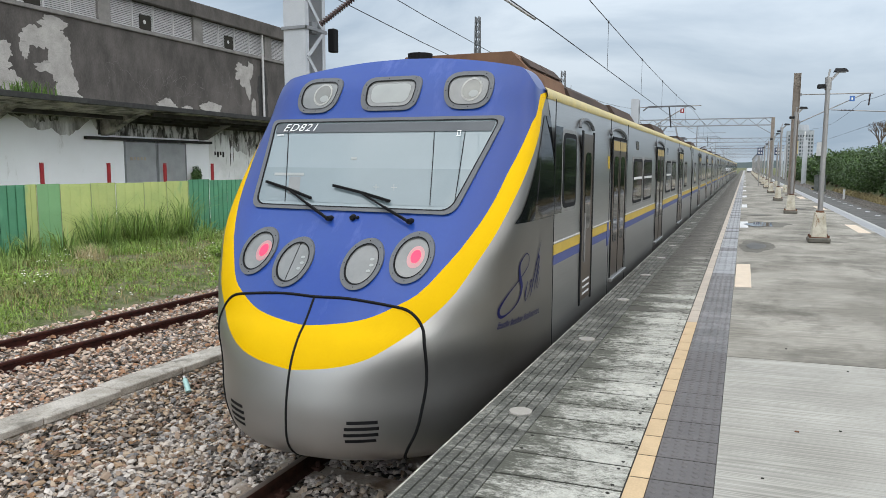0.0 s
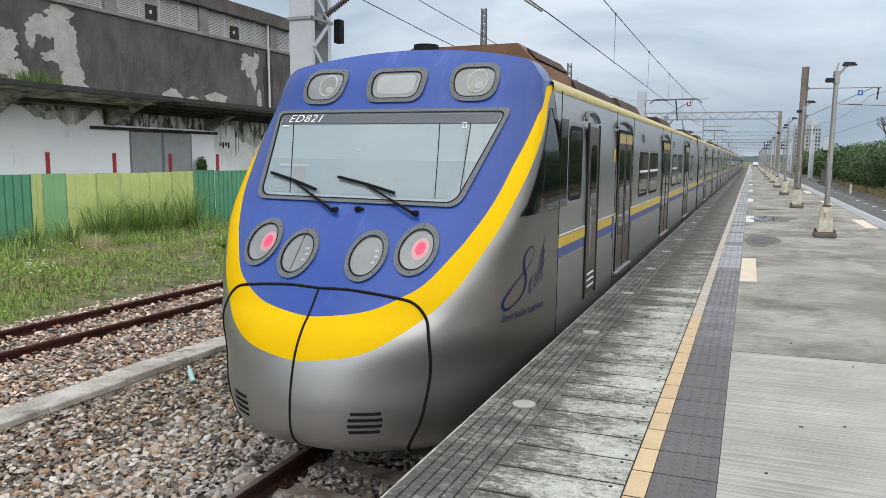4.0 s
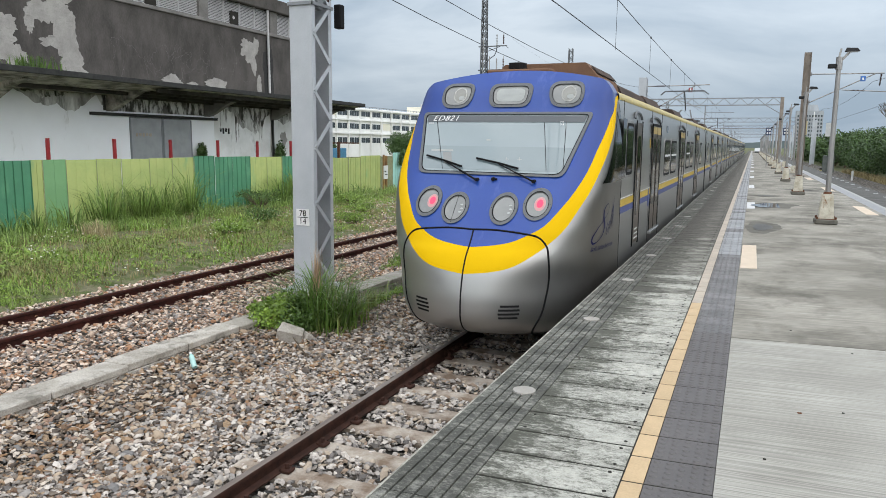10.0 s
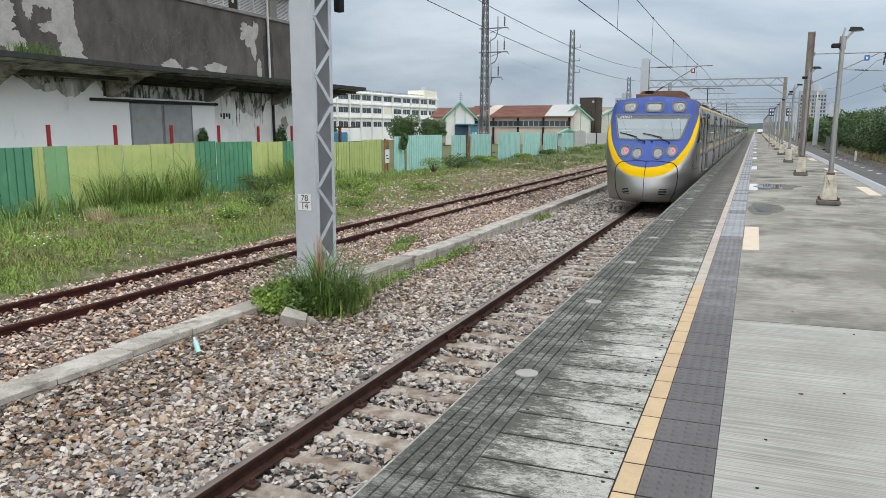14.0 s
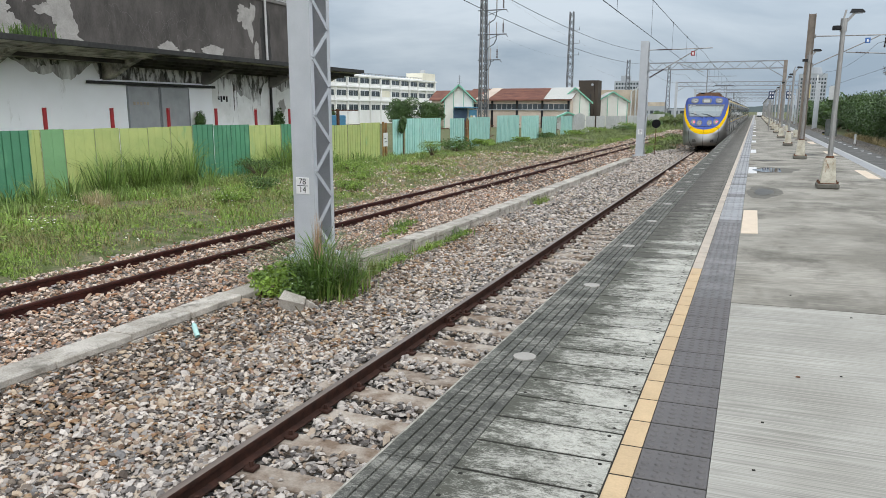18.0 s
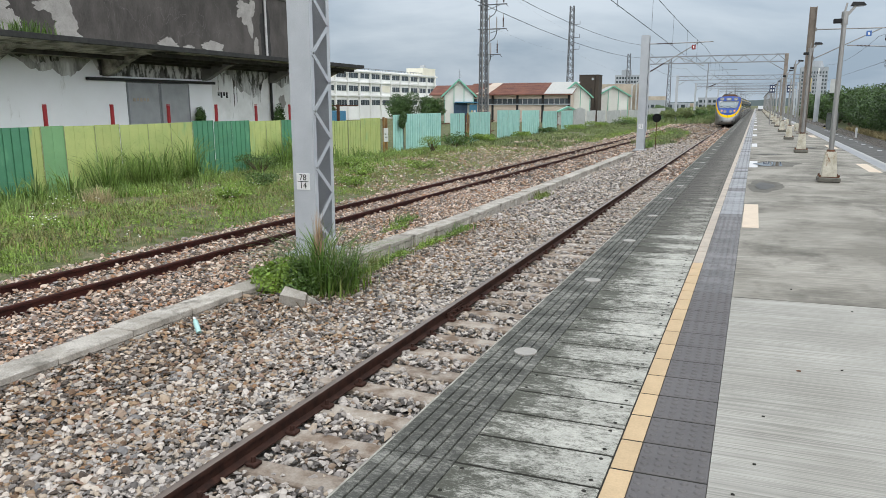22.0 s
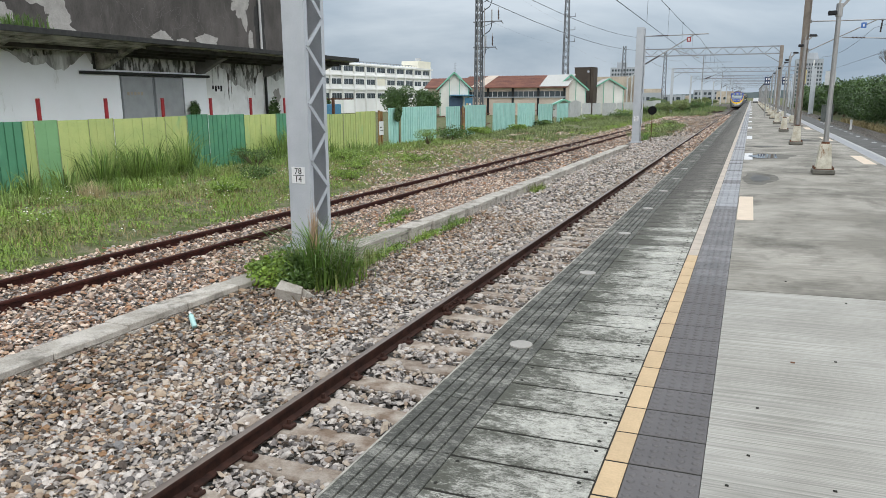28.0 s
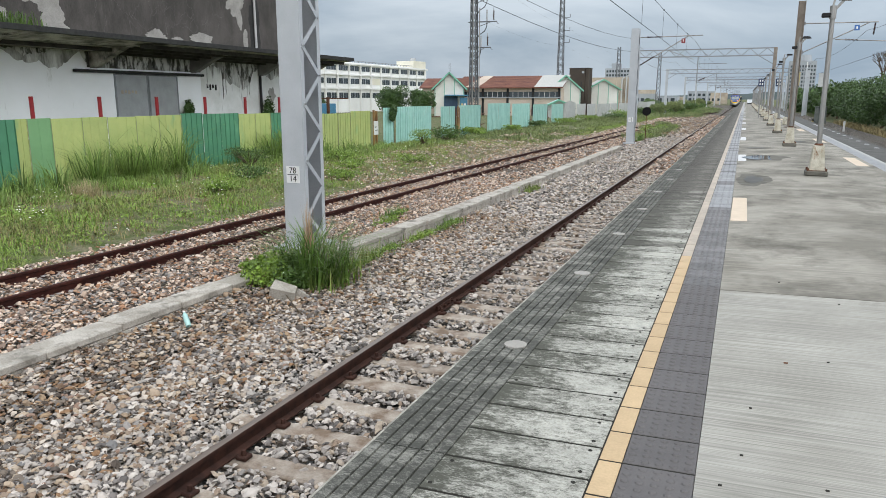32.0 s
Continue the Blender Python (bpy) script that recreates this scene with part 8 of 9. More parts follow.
# added hut shape in place of a peaked fence panel
hut = gabled("tin_hut", "small gabled stand-in for a peaked fence panel by the tower", -22.9, 98, 3.2, 3, 1.7, 2.4, M_FENCE_GREY, M_WALL_MINT, M_FENCE_TEAL, 0.3)

t, wall, face, a, n = block("tan_factory", "tan stained factory block with pipes", "building", (-30.5, 156), (1, 0.05), 9.0, 10, 7.0, M_BLDG_TAN)
for k in range(5):
    Mesh().bar(face(0.6 + 1.7 * k, 0, 0.1), face(0.6 + 1.7 * k, 6.9, 0.1), 0.25).ob("pier", M_BLDG_TAN, wall)
for k in range(3):
    Mesh().tube([face(7.0 + 0.9 * k, 0, 0.7), face(7.0 + 0.9 * k, 6.6 + 0.5 * (k % 2), 0.7), face(7.5 + 0.9 * k, 7.0 + 0.5 * (k % 2), 0.7)], 0.16, 8).ob("pipe", M_FENCE_GREY, t)
t, wall, face, a, n = block("grey_office_block", "distant grey office block with many windows", "building", (-57, 325), (1, 0.02), 10.5, 10, 15.4, M_BLDG_GREY)
window_grid(wall, face, M_PANE, [8.6 + 1.7 * k for k in range(4)], [0.6 + 1.25 * k for k in range(8)], 0.8, 0.9)
Mesh().box(2.4, 6.2, 2, 6, 15.4, 17.6, 0.05).ob("roof_house", M_BLDG_GREY, t)
Mesh().cyl((4.4, 4, 17.6), (4.4, 4, 18.2), 1.0, 0.6, 12).ob("dome", M_BLDG_GREY, t)

# tower block far to the right, and low town along the horizon
t, wall, face, a, n = block("tower_block", "tall grey apartment tower far off", "building", (20.0, 420), (1, 0.0), 12.6, 9, 21.5, M_BLDG_GREY)
window_grid(wall, face, M_PANE, [3 + 1.9 * k for k in range(9)], [0.6 + 1.35 * k for k in range(9)], 0.8, 1.1)
Mesh().cyl((6.3, 4, 21.5), (6.3, 4, 24.6), 4.4, 3.6, 16).ob("crown", M_BLDG_GREY, t)
Mesh().bar(face(4.2, 2, 0.1), face(4.2, 21, 0.1), 0.5).bar(face(8.3, 2, 0.1), face(8.3, 21, 0.1), 0.5).ob("pier", M_BLDG_WHITE, wall)
g = random.Random(4)
for k in range(26):
    x = -150 + 11 * k + g.uniform(-3, 3)
    y = 380 + g.uniform(-40, 120)
    h = g.uniform(3.5, 8.0)
    if -13 < x < 14:
        continue
    w = g.uniform(6, 13)
    mat = g.choice((M_BLDG_GREY, M_BLDG_WHITE, M_BLDG_TAN))
    t, wall, face, a, n = block("town_house", "low pale town building on the horizon", "building", (x, y), (1, 0.0), w, 9, h, mat)
    t["group"] = "houses of the distant town"
    window_grid(wall, face, M_PANE, [1.6 + 2.6 * j for j in range(int(h / 2.7))], [0.8 + 2.4 * j for j in range(int(w / 2.6))], 1.2, 1.1)
for x, y, w, h in ((-20.0, 380, 9.5, 6.2), (-36, 310, 8, 4.6), (-22, 262, 7, 3.4)):
    t, wall, face, a, n = block("grey_flats", "grey apartment block beyond the line", "building", (x - 6, y), (1, 0.0), w, 9, h, M_BLDG_GREY)
    window_grid(wall, face, M_PANE, [1.6 + 2.2 * j for j in range(int(h / 2.4))], [0.6 + 2.1 * j for j in range(int(w / 2.2))], 1.3, 1.2)
hills = Mesh()
pts = [(x, 1900 + 0.0 * x, -2 + 46 * (0.5 + 0.5 * noise.noise((x * 0.0022, 3.0, 0))) * (0.6 + 0.4 * noise.noise((x * 0.008, 1, 0)))) for x in range(-1900, 1901, 50)]
hills.grid([[(x, y, -2.0), (x, y, max(4.0, z))] for x, y, z in pts])
structure(hills.ob("backdrop", M_FAR_HILL), "hazy low hills on the horizon")


# ---- lattice pylons behind the sheds ----
def pylon(x, y, top, w, label, arms=(), base=-1.2):
    t = thing("lattice_pylon", label, "pylon", (x, y, base), "lattice pylons")
    h = top - base
    for sx in (-1, 1):
        for sy in (-1, 1):
            Mesh().bar((sx * w / 2, sy * w / 2, 0), (sx * w / 2 * 0.55, sy * w / 2 * 0.55, h), 0.09).ob("leg", M_PYLON, t)
    n = int(h / (w * 1.0))
    for k in range(n):
        z0, z1 = h * k / n, h * (k + 1) / n
        f0, f1 = w / 2 * (1 - 0.45 * k / n), w / 2 * (1 - 0.45 * (k + 1) / n)
        for (a0, b0), (a1, b1) in (((-1, -1), (1, -1)), ((1, -1), (1, 1)), ((1, 1), (-1, 1)), ((-1, 1), (-1, -1))):
            Mesh().bar((a0 * f0, b0 * f0, z0), (a1 * f1, b1 * f1, z1), 0.055).ob("brace", M_PYLON, t)
            Mesh().bar((a1 * f0, b1 * f0, z0), (a0 * f1, b0 * f1, z1), 0.055).ob("brace", M_PYLON, t)
    for k, z_arm in enumerate(arms):
        z, far = z_arm - base, 1.8 if k == 2 else 2.4
        arm = Mesh().bar((-0.6, 0, z), (far, 0, z), 0.10).bar((0.2, 0, z - 0.55), (far - 0.7, 0, z - 0.05), 0.05).bar((far - 0.1, 0, z), (far + 0.15, 0, z - 0.25), 0.05).ob("cross_arm", M_PYLON, t)
        insulator(Mesh(), (far - 1.05, 0, z + 0.05), (far - 1.05, 0, z + 1.15), 0.09, 7).ob("insulator", M_GALV, arm, "pale grey insulator")
        insulator(Mesh(), (far - 0.35, 0, z + 0.15), (far - 0.35, 0, z + 1.05), 0.10, 6).ob("insulator", M_INSUL, arm, "dark insulator")
        Mesh().cyl((far - 0.35, 0, z + 1.05), (far - 0.35, 0, z + 1.35), 0.03, 0.03, 6).ob("terminal", M_GALV, arm)
        Mesh().tube([(far - 1.05, 0, z - 0.05), (far - 1.1, 0.1, z - 0.45), (far - 1.35, 0.15, z - 0.9), (far - 1.9, 0.2, z - 1.2), (0.2, 0.2, z - 1.6), (0.12, 0.2, z - 2.3)], 0.045, 6).ob("down_cable", M_WIRE, arm, "bent dark cable")
    return t


near_pylon = pylon(-25.2, 70.5, 16.5, 0.72, "dark lattice pylon behind the old fence", (11.3, 8.97, 6.51))
Mesh().cyl((0.62, -0.1, 0), (0.62, -0.1, 11.5), 0.055, 0.055, 8).cyl((0.05, -0.42, 0), (0.05, -0.42, 13.5), 0.045, 0.045, 8).ob("cable_pipe", M_GALV, near_pylon, "grey cable pipe up the pylon")
slim_pylon = pylon(-27.3, 116.8, 16.8, 1.05, "slim grey lattice pylon behind the sheds")
pylon(-29.5, 188, 14.0, 1.2, "distant grey lattice pylon beyond the sheds")
pylon(-20.8, 199, 13.0, 1.1, "distant grey lattice pylon beyond the sheds")
wire("power_line", [(-24.0, 70.5, 13.2), (-26.5, 116.8, 12.6), (-29, 188, 11.5)], 0.004, "power line between the pylons", 0.5)
wire("power_line", [(-24.0, 70.5, 9.0), (-26.5, 116.8, 9.6), (-29, 188, 9.0)], 0.004, "lower power line between the pylons", 0.5)
for z_ in (11.4, 13.2, 15.2):
    Mesh().bar((0.3, 0, z_), (1.35, 0, z_), 0.07).bar((1.3, 0, z_), (1.3, 0, z_ + 0.5), 0.06).ob("bracket", M_PYLON, slim_pylon)
blue_roof = thing("blue_container", "blue steel container behind the hoarding", "container", (-29.5, 46, -1.2))
Mesh().box(-2.2, 1.8, -1.5, 1.5, 0, 2.35, 0.04).ob("case", M_BLUE_SHED, blue_roof)
for k in range(2):
    t = thing("rusty_frame", "rusty upright of a scrap frame behind the hoarding", "frame", (-25 - 1.2 * k, 39.5 + 4.4 * k, -1.2), "rusty uprights")
    Mesh().box(-0.08, 0.08, -0.08, 0.08, 0, 2.9 - 0.1 * k).ob("upright", M_RUST, t)
    Mesh().bar((-2.2, 0, 2.72), (1.6, 0, 2.72), 0.08).ob("crossbar", M_RUST, t)


# ---- plants ----
M_HEDGE = material("deep green bank leaves", (0.068, 0.128, 0.024), 0.5, second=(0.034, 0.072, 0.014), scale=0.5, amount=1.0, vary=0.45, island=True)
M_HEDGE_DARK = material("dark bank leaves", (0.032, 0.068, 0.013), 0.5, second=(0.045, 0.088, 0.016), scale=0.6, amount=0.8, vary=0.45, island=True)
def raw_mesh(name, verts, faces, mat):
    me = bpy.data.meshes.new(name)
    vs, fs = np.asarray(verts, float), np.asarray(faces)
    k = fs.shape[1]
    me.vertices.add(len(vs))
    me.vertices.foreach_set("co", vs.ravel())
    me.loops.add(fs.size)
    me.loops.foreach_set("vertex_index", fs.ravel())
    me.polygons.add(len(fs))
    me.polygons.foreach_set("loop_start", np.arange(0, fs.size, k))
    me.update(calc_edges=True)
    me.materials.append(mat)
    return me


def blades(name, mat, roots, heights, width, bend, seed, label, category="grass", kind="stuff", parent=None, away=None):
    """Bent tapering blades: three cross-lines and a tip; away is a centre to lean from."""
    g = np.random.RandomState(seed)
    n = len(roots)
    roots = np.asarray(roots, float)
    a = g.uniform(0, 2 * np.pi, n)
    if away is not None:
        a = np.arctan2(roots[:, 1] - away[1], roots[:, 0] - away[0]) + g.normal(size=n) * 0.6
    d = np.stack([np.cos(a), np.sin(a), 0 * a], 1)
    s = np.stack([-np.sin(a), np.cos(a), 0 * a], 1)
    h = np.asarray(heights)[:, None]
    b = (g.uniform(0.2, 1.0, n) * bend)[:, None]
    w = (width * g.uniform(0.6, 1.3, n))[:, None]
    up = np.array([0, 0, 1.0])
    mid = roots + up * h * 0.55 + d * h * b * 0.22
    tip = roots + up * h * (1 - 0.25 * b) + d * h * b * 0.85
    vs = np.stack([roots - s * w * 0.5, roots + s * w * 0.5, mid + s * w * 0.42, mid - s * w * 0.42, tip], 1).reshape(-1, 3)
    k = 5 * np.arange(n)[:, None]
    fs = np.concatenate([k + np.array([[0, 1, 2]]), k + np.array([[0, 2, 3]]), k + np.array([[3, 2, 4]])])
    o = new(name, raw_mesh(name, vs, fs, mat))
    if parent is not None:
        o.parent = parent
        return o
    return tagged(o, label, category, kind=kind)


def leaves(name, mat, centres, radii, count, size, seed, parent=None, shell=0.55):
    """Leaf quads scattered through lumpy ellipsoids, thicker towards their skin."""
    g = np.random.RandomState(seed)
    centres, radii = np.asarray(centres, float), np.asarray(radii, float)
    vol = radii.prod(1) ** (2 / 3)
    which = g.choice(len(centres), count, p=vol / vol.sum())
    v = g.normal(size=(count, 3))
    v /= np.linalg.norm(v, axis=1)[:, None]
    r = g.uniform(shell, 1.08, count) ** 0.6
    p = centres[which] + v * r[:, None] * radii[which]
    nrm = v * 0.5 + g.normal(size=(count, 3)) * 0.65 + np.array([0, 0, 0.35])
    nrm /= np.linalg.norm(nrm, axis=1)[:, None]
    a = np.cross(nrm, g.normal(size=(count, 3)))
    a /= np.linalg.norm(a, axis=1)[:, None]
    b = np.cross(nrm, a)
    s = (size * g.uniform(0.6, 1.4, count))[:, None]
    vs = np.stack([p - a * s, p + b * s * 0.55, p + a * s, p - b * s * 0.55], 1).reshape(-1, 3)
    fs = 4 * np.arange(count)[:, None] + np.array([[0, 1, 2, 3]])
    o = new(name, raw_mesh(name, vs, fs, mat))
    if parent is not None:
        o.parent = parent
    return o


def shrub(name, label, x, y, z, w, d, h, count, size, mat, seed, group="", category="shrub", trunk=0.3, low=0.50):
    """A bush or tree: trunk, limbs and an uneven crown of many leaves."""
    g = random.Random(seed)
    t = thing(name, label, category, (x, y, z), group)
    m = Mesh()
    m.cyl((0, 0, 0), (0.05 * w, 0, h * trunk), 0.05 * h ** 0.6 + 0.03, 0.03 * h ** 0.6 + 0.02, 8)
    cs, rs = [], []
    for k in range(11):
        a, e = g.uniform(0, 6.28), g.uniform(-0.2, 1.0)
        q = g.uniform(0.35, 0.75)
        c = (q * w / 2 * math.cos(a), q * d / 2 * math.sin(a), h * (low + (0.83 - low) * e))
        cs.append(c)
        f = g.uniform(0.24, 0.40)
        rs.append((w * f * 0.8, d * f * 0.8, h * f * 0.62))
        m.cyl((0.05 * w, 0, h * trunk * 0.7), c, 0.02 * h ** 0.6 + 0.01, 0.008, 5, caps=False)
    cs.append((0, 0, h * 0.5))
    rs.append((w * 0.36, d * 0.36, h * 0.36))
    o = m.ob("trunk" if category == "tree" else "stem_tuft", M_BARK, t)
    if category != "tree":
        o["kind"] = "stuff"
    leaves("crown", mat, cs, rs, count, size, seed, t, 0.35)
    return t


g = np.random.RandomState(11)


def fenced(n, x0, x1, y0, y1, power=1.0):
    x = g.uniform(x0, x1, n)
    y = y0 + (y1 - y0) * g.uniform(0, 1, n) ** power
    return x, y


def verge_z(x, y):
    return np.array([verge(a, b) for a, b in zip(x, y)]) - 0.02


# low weeds over the verge, patchy
x, y = fenced(120000, -18.2, -10.6, 8.0, 46.0, 1.25)
keep = np.array([noise.noise((a * 0.55, b * 0.45, 2.0)) + 0.35 * noise.noise((a * 2.0, b * 2.0, 5.0)) - 0.30 * max(0.0, (a + 11.6)) - 0.06 * min(9.0, max(0.0, b - 24.0)) * min(1.0, max(0.0, (a + 15.5) / 2.5)) > -0.20 for a, b in zip(x, y)])
x, y = x[keep], y[keep]
h = g.uniform(0.06, 0.26, len(x)) * (0.7 + 0.7 * np.clip((-x - 11) / 6, 0, 1))
blades("verge_grass", M_GRASS, np.stack([x, y, verge_z(x, y)], 1), h * g.uniform(0.45, 1.1, len(x)), 0.014, 1.7, 1, "patchy green weeds and grass on the verge")
# small broad leaves in patches among the grass
n = 60000
x, y = fenced(n, -18.2, -10.8, 8.0, 42.0, 1.3)
keep = np.array([noise.noise((a * 0.8, b * 0.7, 11.0)) + 0.5 * noise.noise((a * 3.0, b * 3.0, 8.0)) - 0.25 * max(0.0, (a + 11.6)) - 0.04 * min(9.0, max(0.0, b - 24.0)) * min(1.0, max(0.0, (a + 15.5) / 2.5)) > -0.06 for a, b in zip(x, y)])
x, y = x[keep], y[keep]
lump = np.array([max(0.0, noise.noise((a * 1.6, b * 1.6, 21.0))) for a, b in zip(x, y)])
z = verge_z(x, y) + (0.04 + 0.5 * lump) * g.uniform(0.15, 1.0, len(x))
nrm = g.normal(size=(len(x), 3)) * 0.5 + np.array([0.15, -0.1, 0.8])
nrm /= np.linalg.norm(nrm, axis=1)[:, None]
la = np.cross(nrm, g.normal(size=(len(x), 3)))
la /= np.linalg.norm(la, axis=1)[:, None]
lb = np.cross(nrm, la)
q = (0.028 * g.uniform(0.5, 1.4, len(x)))[:, None]
c3 = np.stack([x, y, z], 1)
vs = np.stack([c3 - la * q, c3 + lb * q * 0.6, c3 + la * q, c3 - lb * q * 0.6], 1).reshape(-1, 3)
tagged(new("verge_leaves", raw_mesh("verge_leaves", vs, 4 * np.arange(len(x))[:, None] + np.array([[0, 1, 2, 3]]), M_WEED)), "small-leaved green weeds in patches on the verge", "weeds", kind="stuff")
x, y = fenced(17000, -18.0, -10.9, 9.0, 44.0, 1.2)
blades("verge_dry_grass", M_DRY, np.stack([x, y, verge_z(x, y)], 1), g.uniform(0.05, 0.24, len(x)), 0.013, 1.0, 2, "straw-coloured dry grass among the weeds")
x, y = fenced(30000, -18.0, -11.2, 44.0, 150.0, 1.3)
keep = np.array([noise.noise((a * 0.5, b * 0.25, 7.0)) > -0.12 for a, b in zip(x, y)])
x, y = x[keep], y[keep]
blades("far_verge_grass", M_SCRUB, np.stack([x, y, verge_z(x, y)], 1), g.uniform(0.10, 0.32, len(x)), 0.05, 0.9, 3, "rough grass along the old fence")
x, y = fenced(9000, -12.3, -10.2, 55.0, 150.0, 1.2)
blades("siding_weeds", M_GRASS, np.stack([x, y, verge_z(x, y)], 1), g.uniform(0.06, 0.25, len(x)), 0.05, 0.9, 4, "weeds beside the siding")
# tall grass against the hoarding, in clumps
for k, (cx, cy, hh, wide, n) in enumerate(((-17.7, 13.1, 0.75, 0.30, 260), (-17.8, 13.9, 0.8, 0.26, 260), (-17.6, 14.9, 0.95, 0.36, 380), (-17.9, 16.5, 1.40, 0.42, 620), (-17.9, 17.9, 1.35, 0.42, 560),
                                           (-17.7, 18.6, 1.40, 0.45, 620), (-18.0, 20.2, 1.75, 0.24, 420), (-17.9, 21.1, 0.7, 0.3, 240), (-17.9, 23.9, 0.95, 0.35, 340), (-18.0, 24.7, 0.9, 0.35, 300), (-18.0, 25.8, 1.35, 0.40, 500), (-17.8, 26.6, 1.60, 0.45, 640),
                                           (-18.0, 27.5, 1.45, 0.42, 520), (-18.0, 28.6, 1.1, 0.40, 400), (-18.0, 30.0, 0.8, 0.4, 300), (-18.0, 32.2, 0.7, 0.4, 260), (-17.9, 11.6, 0.7, 0.4, 300), (-16.9, 19.6, 0.55, 0.4, 240), (-16.7, 25.2, 0.5, 0.4, 240))):
    n = int(n * 0.42)
    t = thing("grass_clump", "clump of tall arching green grass in front of the hoarding", "grass", (cx, cy, verge(cx, cy) - 0.02), "tall grass clumps")
    rr = np.stack([np.clip(wide * 0.45 * g.normal(size=n), -18.5 - cx, 2), wide * 0.55 * g.normal(size=n), 0 * g.uniform(size=n)], 1)
    m1 = int(n * (0.9 if k % 3 else 0.78))
    hs = 1.25 * hh * (0.25 + 0.9 * g.uniform(0, 1, n) ** 1.5)
    for o in (
            blades("blade_tuft", M_REED, rr[:m1], hs[:m1], 0.030, 1.5, 500 + k, "", parent=t, away=(0.0, 0.0)),
            blades("dark_blade_tuft", M_GRASS_DEEP, rr[m1:], hs[m1:] * 0.8, 0.026, 1.1, 540 + k, "", parent=t, away=(0.0, 0.0))):
        o["kind"] = "stuff"
roots, hs = [], []
for k in range(150):
    cy, cx = g.uniform(9.5, 36.0), g.uniform(-18.2, -15.6)
    hh = g.uniform(0.2, 0.5)
    for j in range(45):
        a, r = g.uniform(0, 6.28), abs(g.normal()) * 0.22
        px, py = max(-18.5, cx + r * math.cos(a)), cy + r * math.sin(a)
        roots.append((px, py, verge(px, py) - 0.02))
        hs.append(hh * g.uniform(0.5, 1.25))
blades("rough_grass", M_REED, np.array(roots), np.array(hs), 0.02, 0.95, 5, "rough green grass at the foot of the hoarding")
x, y = fenced(320, -16.2, -15.6, 13.9, 14.6)
blades("dry_tuft", M_STRAW, np.stack([x, y, verge_z(x, y)], 1), g.uniform(0.2, 0.7, len(x)), 0.012, 1.1, 6, "pale dry grass tuft on the verge")
# white flowers
x, y = fenced(2600, -18.0, -10.7, 10.0, 42.0, 1.1)
keep = np.array([noise.noise((a * 0.9, b * 0.7, 31.0)) > 0.22 for a, b in zip(x, y)])
x, y = x[keep], y[keep]
z = verge_z(x, y) + g.uniform(0.12, 0.34, len(x))
q = 0.016 + 0.014 * g.uniform(size=len(x))
vs = np.stack([np.stack([x + sx * q, y + sy * q, z + sz * q * 0.8], 1) for sx, sy, sz in ((1, 0, 0), (0, 1, 0.3), (-1, 0, 0), (0, -1, 0.3), (0, 0, 0.9))], 1).reshape(-1, 3)
k5 = 5 * np.arange(len(x))[:, None]
fl = new("wild_flowers", raw_mesh("wild_flowers", vs, np.concatenate([k5 + np.array([f]) for f in ((0, 1, 4), (1, 2, 4), (2, 3, 4), (3, 0, 4))]), M_FLOWER))
tagged(fl, "small white wild flowers scattered over the verge", "flowers", kind="stuff")
# broad-leaved weeds
for k, (x, y, r, h) in enumerate(((-14.6, 19.5, 0.8, 0.5), (-12.0, 21.5, 0.7, 0.4), (-13.2, 16.6, 0.6, 0.35), (-16.9, 22.7, 0.9, 0.8), (-12.3, 27.5, 0.8, 0.4), (-16.2, 37.3, 0.9, 0.9), (-16.9, 42.5, 1.2, 0.9), (-17.4, 49.6, 0.9, 0.6), (-17.2, 58, 0.9, 0.5), (-17.4, 67, 1.0, 0.6), (-16.8, 76, 1.2, 0.6), (-16.5, 86, 1.5, 0.7), (-15.5, 97, 1.8, 0.8), (-16, 108, 2, 1.0), (-13.2, 24.0, 0.7, 0.4), (-11.6, 18.0, 0.5, 0.3), (-15.4, 27.0, 0.8, 0.45))):
    shrub("weed_clump", "leafy green weed clump on the verge", x, y, verge(x, y) - 0.05, 2 * r, 2 * r, h * 1.15, 1300, 0.030 if y < 40 else 0.06, M_WEED if k % 3 else M_LEAF, 40 + k, "weed clumps", "weed", 0.1)
# tuft round the foot of the mast
t = thing("mast_weeds", "bushy green weeds and long grass round the mast's foot", "weeds", (-5.7, 9.2, -1.22))
leaves("broad_leaves", M_WEED, [(-0.50, -0.50, 0.20), (-0.28, -0.70, 0.17), (-0.02, -0.62, 0.24), (-0.3, -0.3, 0.28), (-0.62, -0.25, 0.18), (-0.12, -0.35, 0.36)], [(0.26, 0.25, 0.21)] * 6, 2600, 0.034, 61, t, 0.15)
leaves("dark_leaves", M_LEAF, [(0.16, -0.66, 0.18), (0.05, -0.4, 0.32), (0.34, -0.5, 0.15)], [(0.20, 0.20, 0.20)] * 3, 1300, 0.030, 65, t, 0.15)
for k, (cx, cy, hh, n) in enumerate(((0.34, -0.12, 1.0, 900), (0.05, 0.05, 0.95, 500), (0.62, 0.05, 0.75, 420), (-0.42, -0.05, 0.7, 240), (0.5, -0.35, 0.6, 300))):
    n = int(n * 0.24)
    rr = np.stack([cx + 0.11 * g.normal(size=n), cy + 0.13 * g.normal(size=n), 0 * g.uniform(size=n)], 1)
    blades("long_grass", M_SEDGE, rr, hh * g.uniform(0.5, 1.25, n), 0.021, 1.7, 620 + k, "", parent=t, away=(cx, cy))
rr = [(g.uniform(-0.7, 0.9), g.uniform(-0.6, 0.6), 0.0) for q in range(320)]
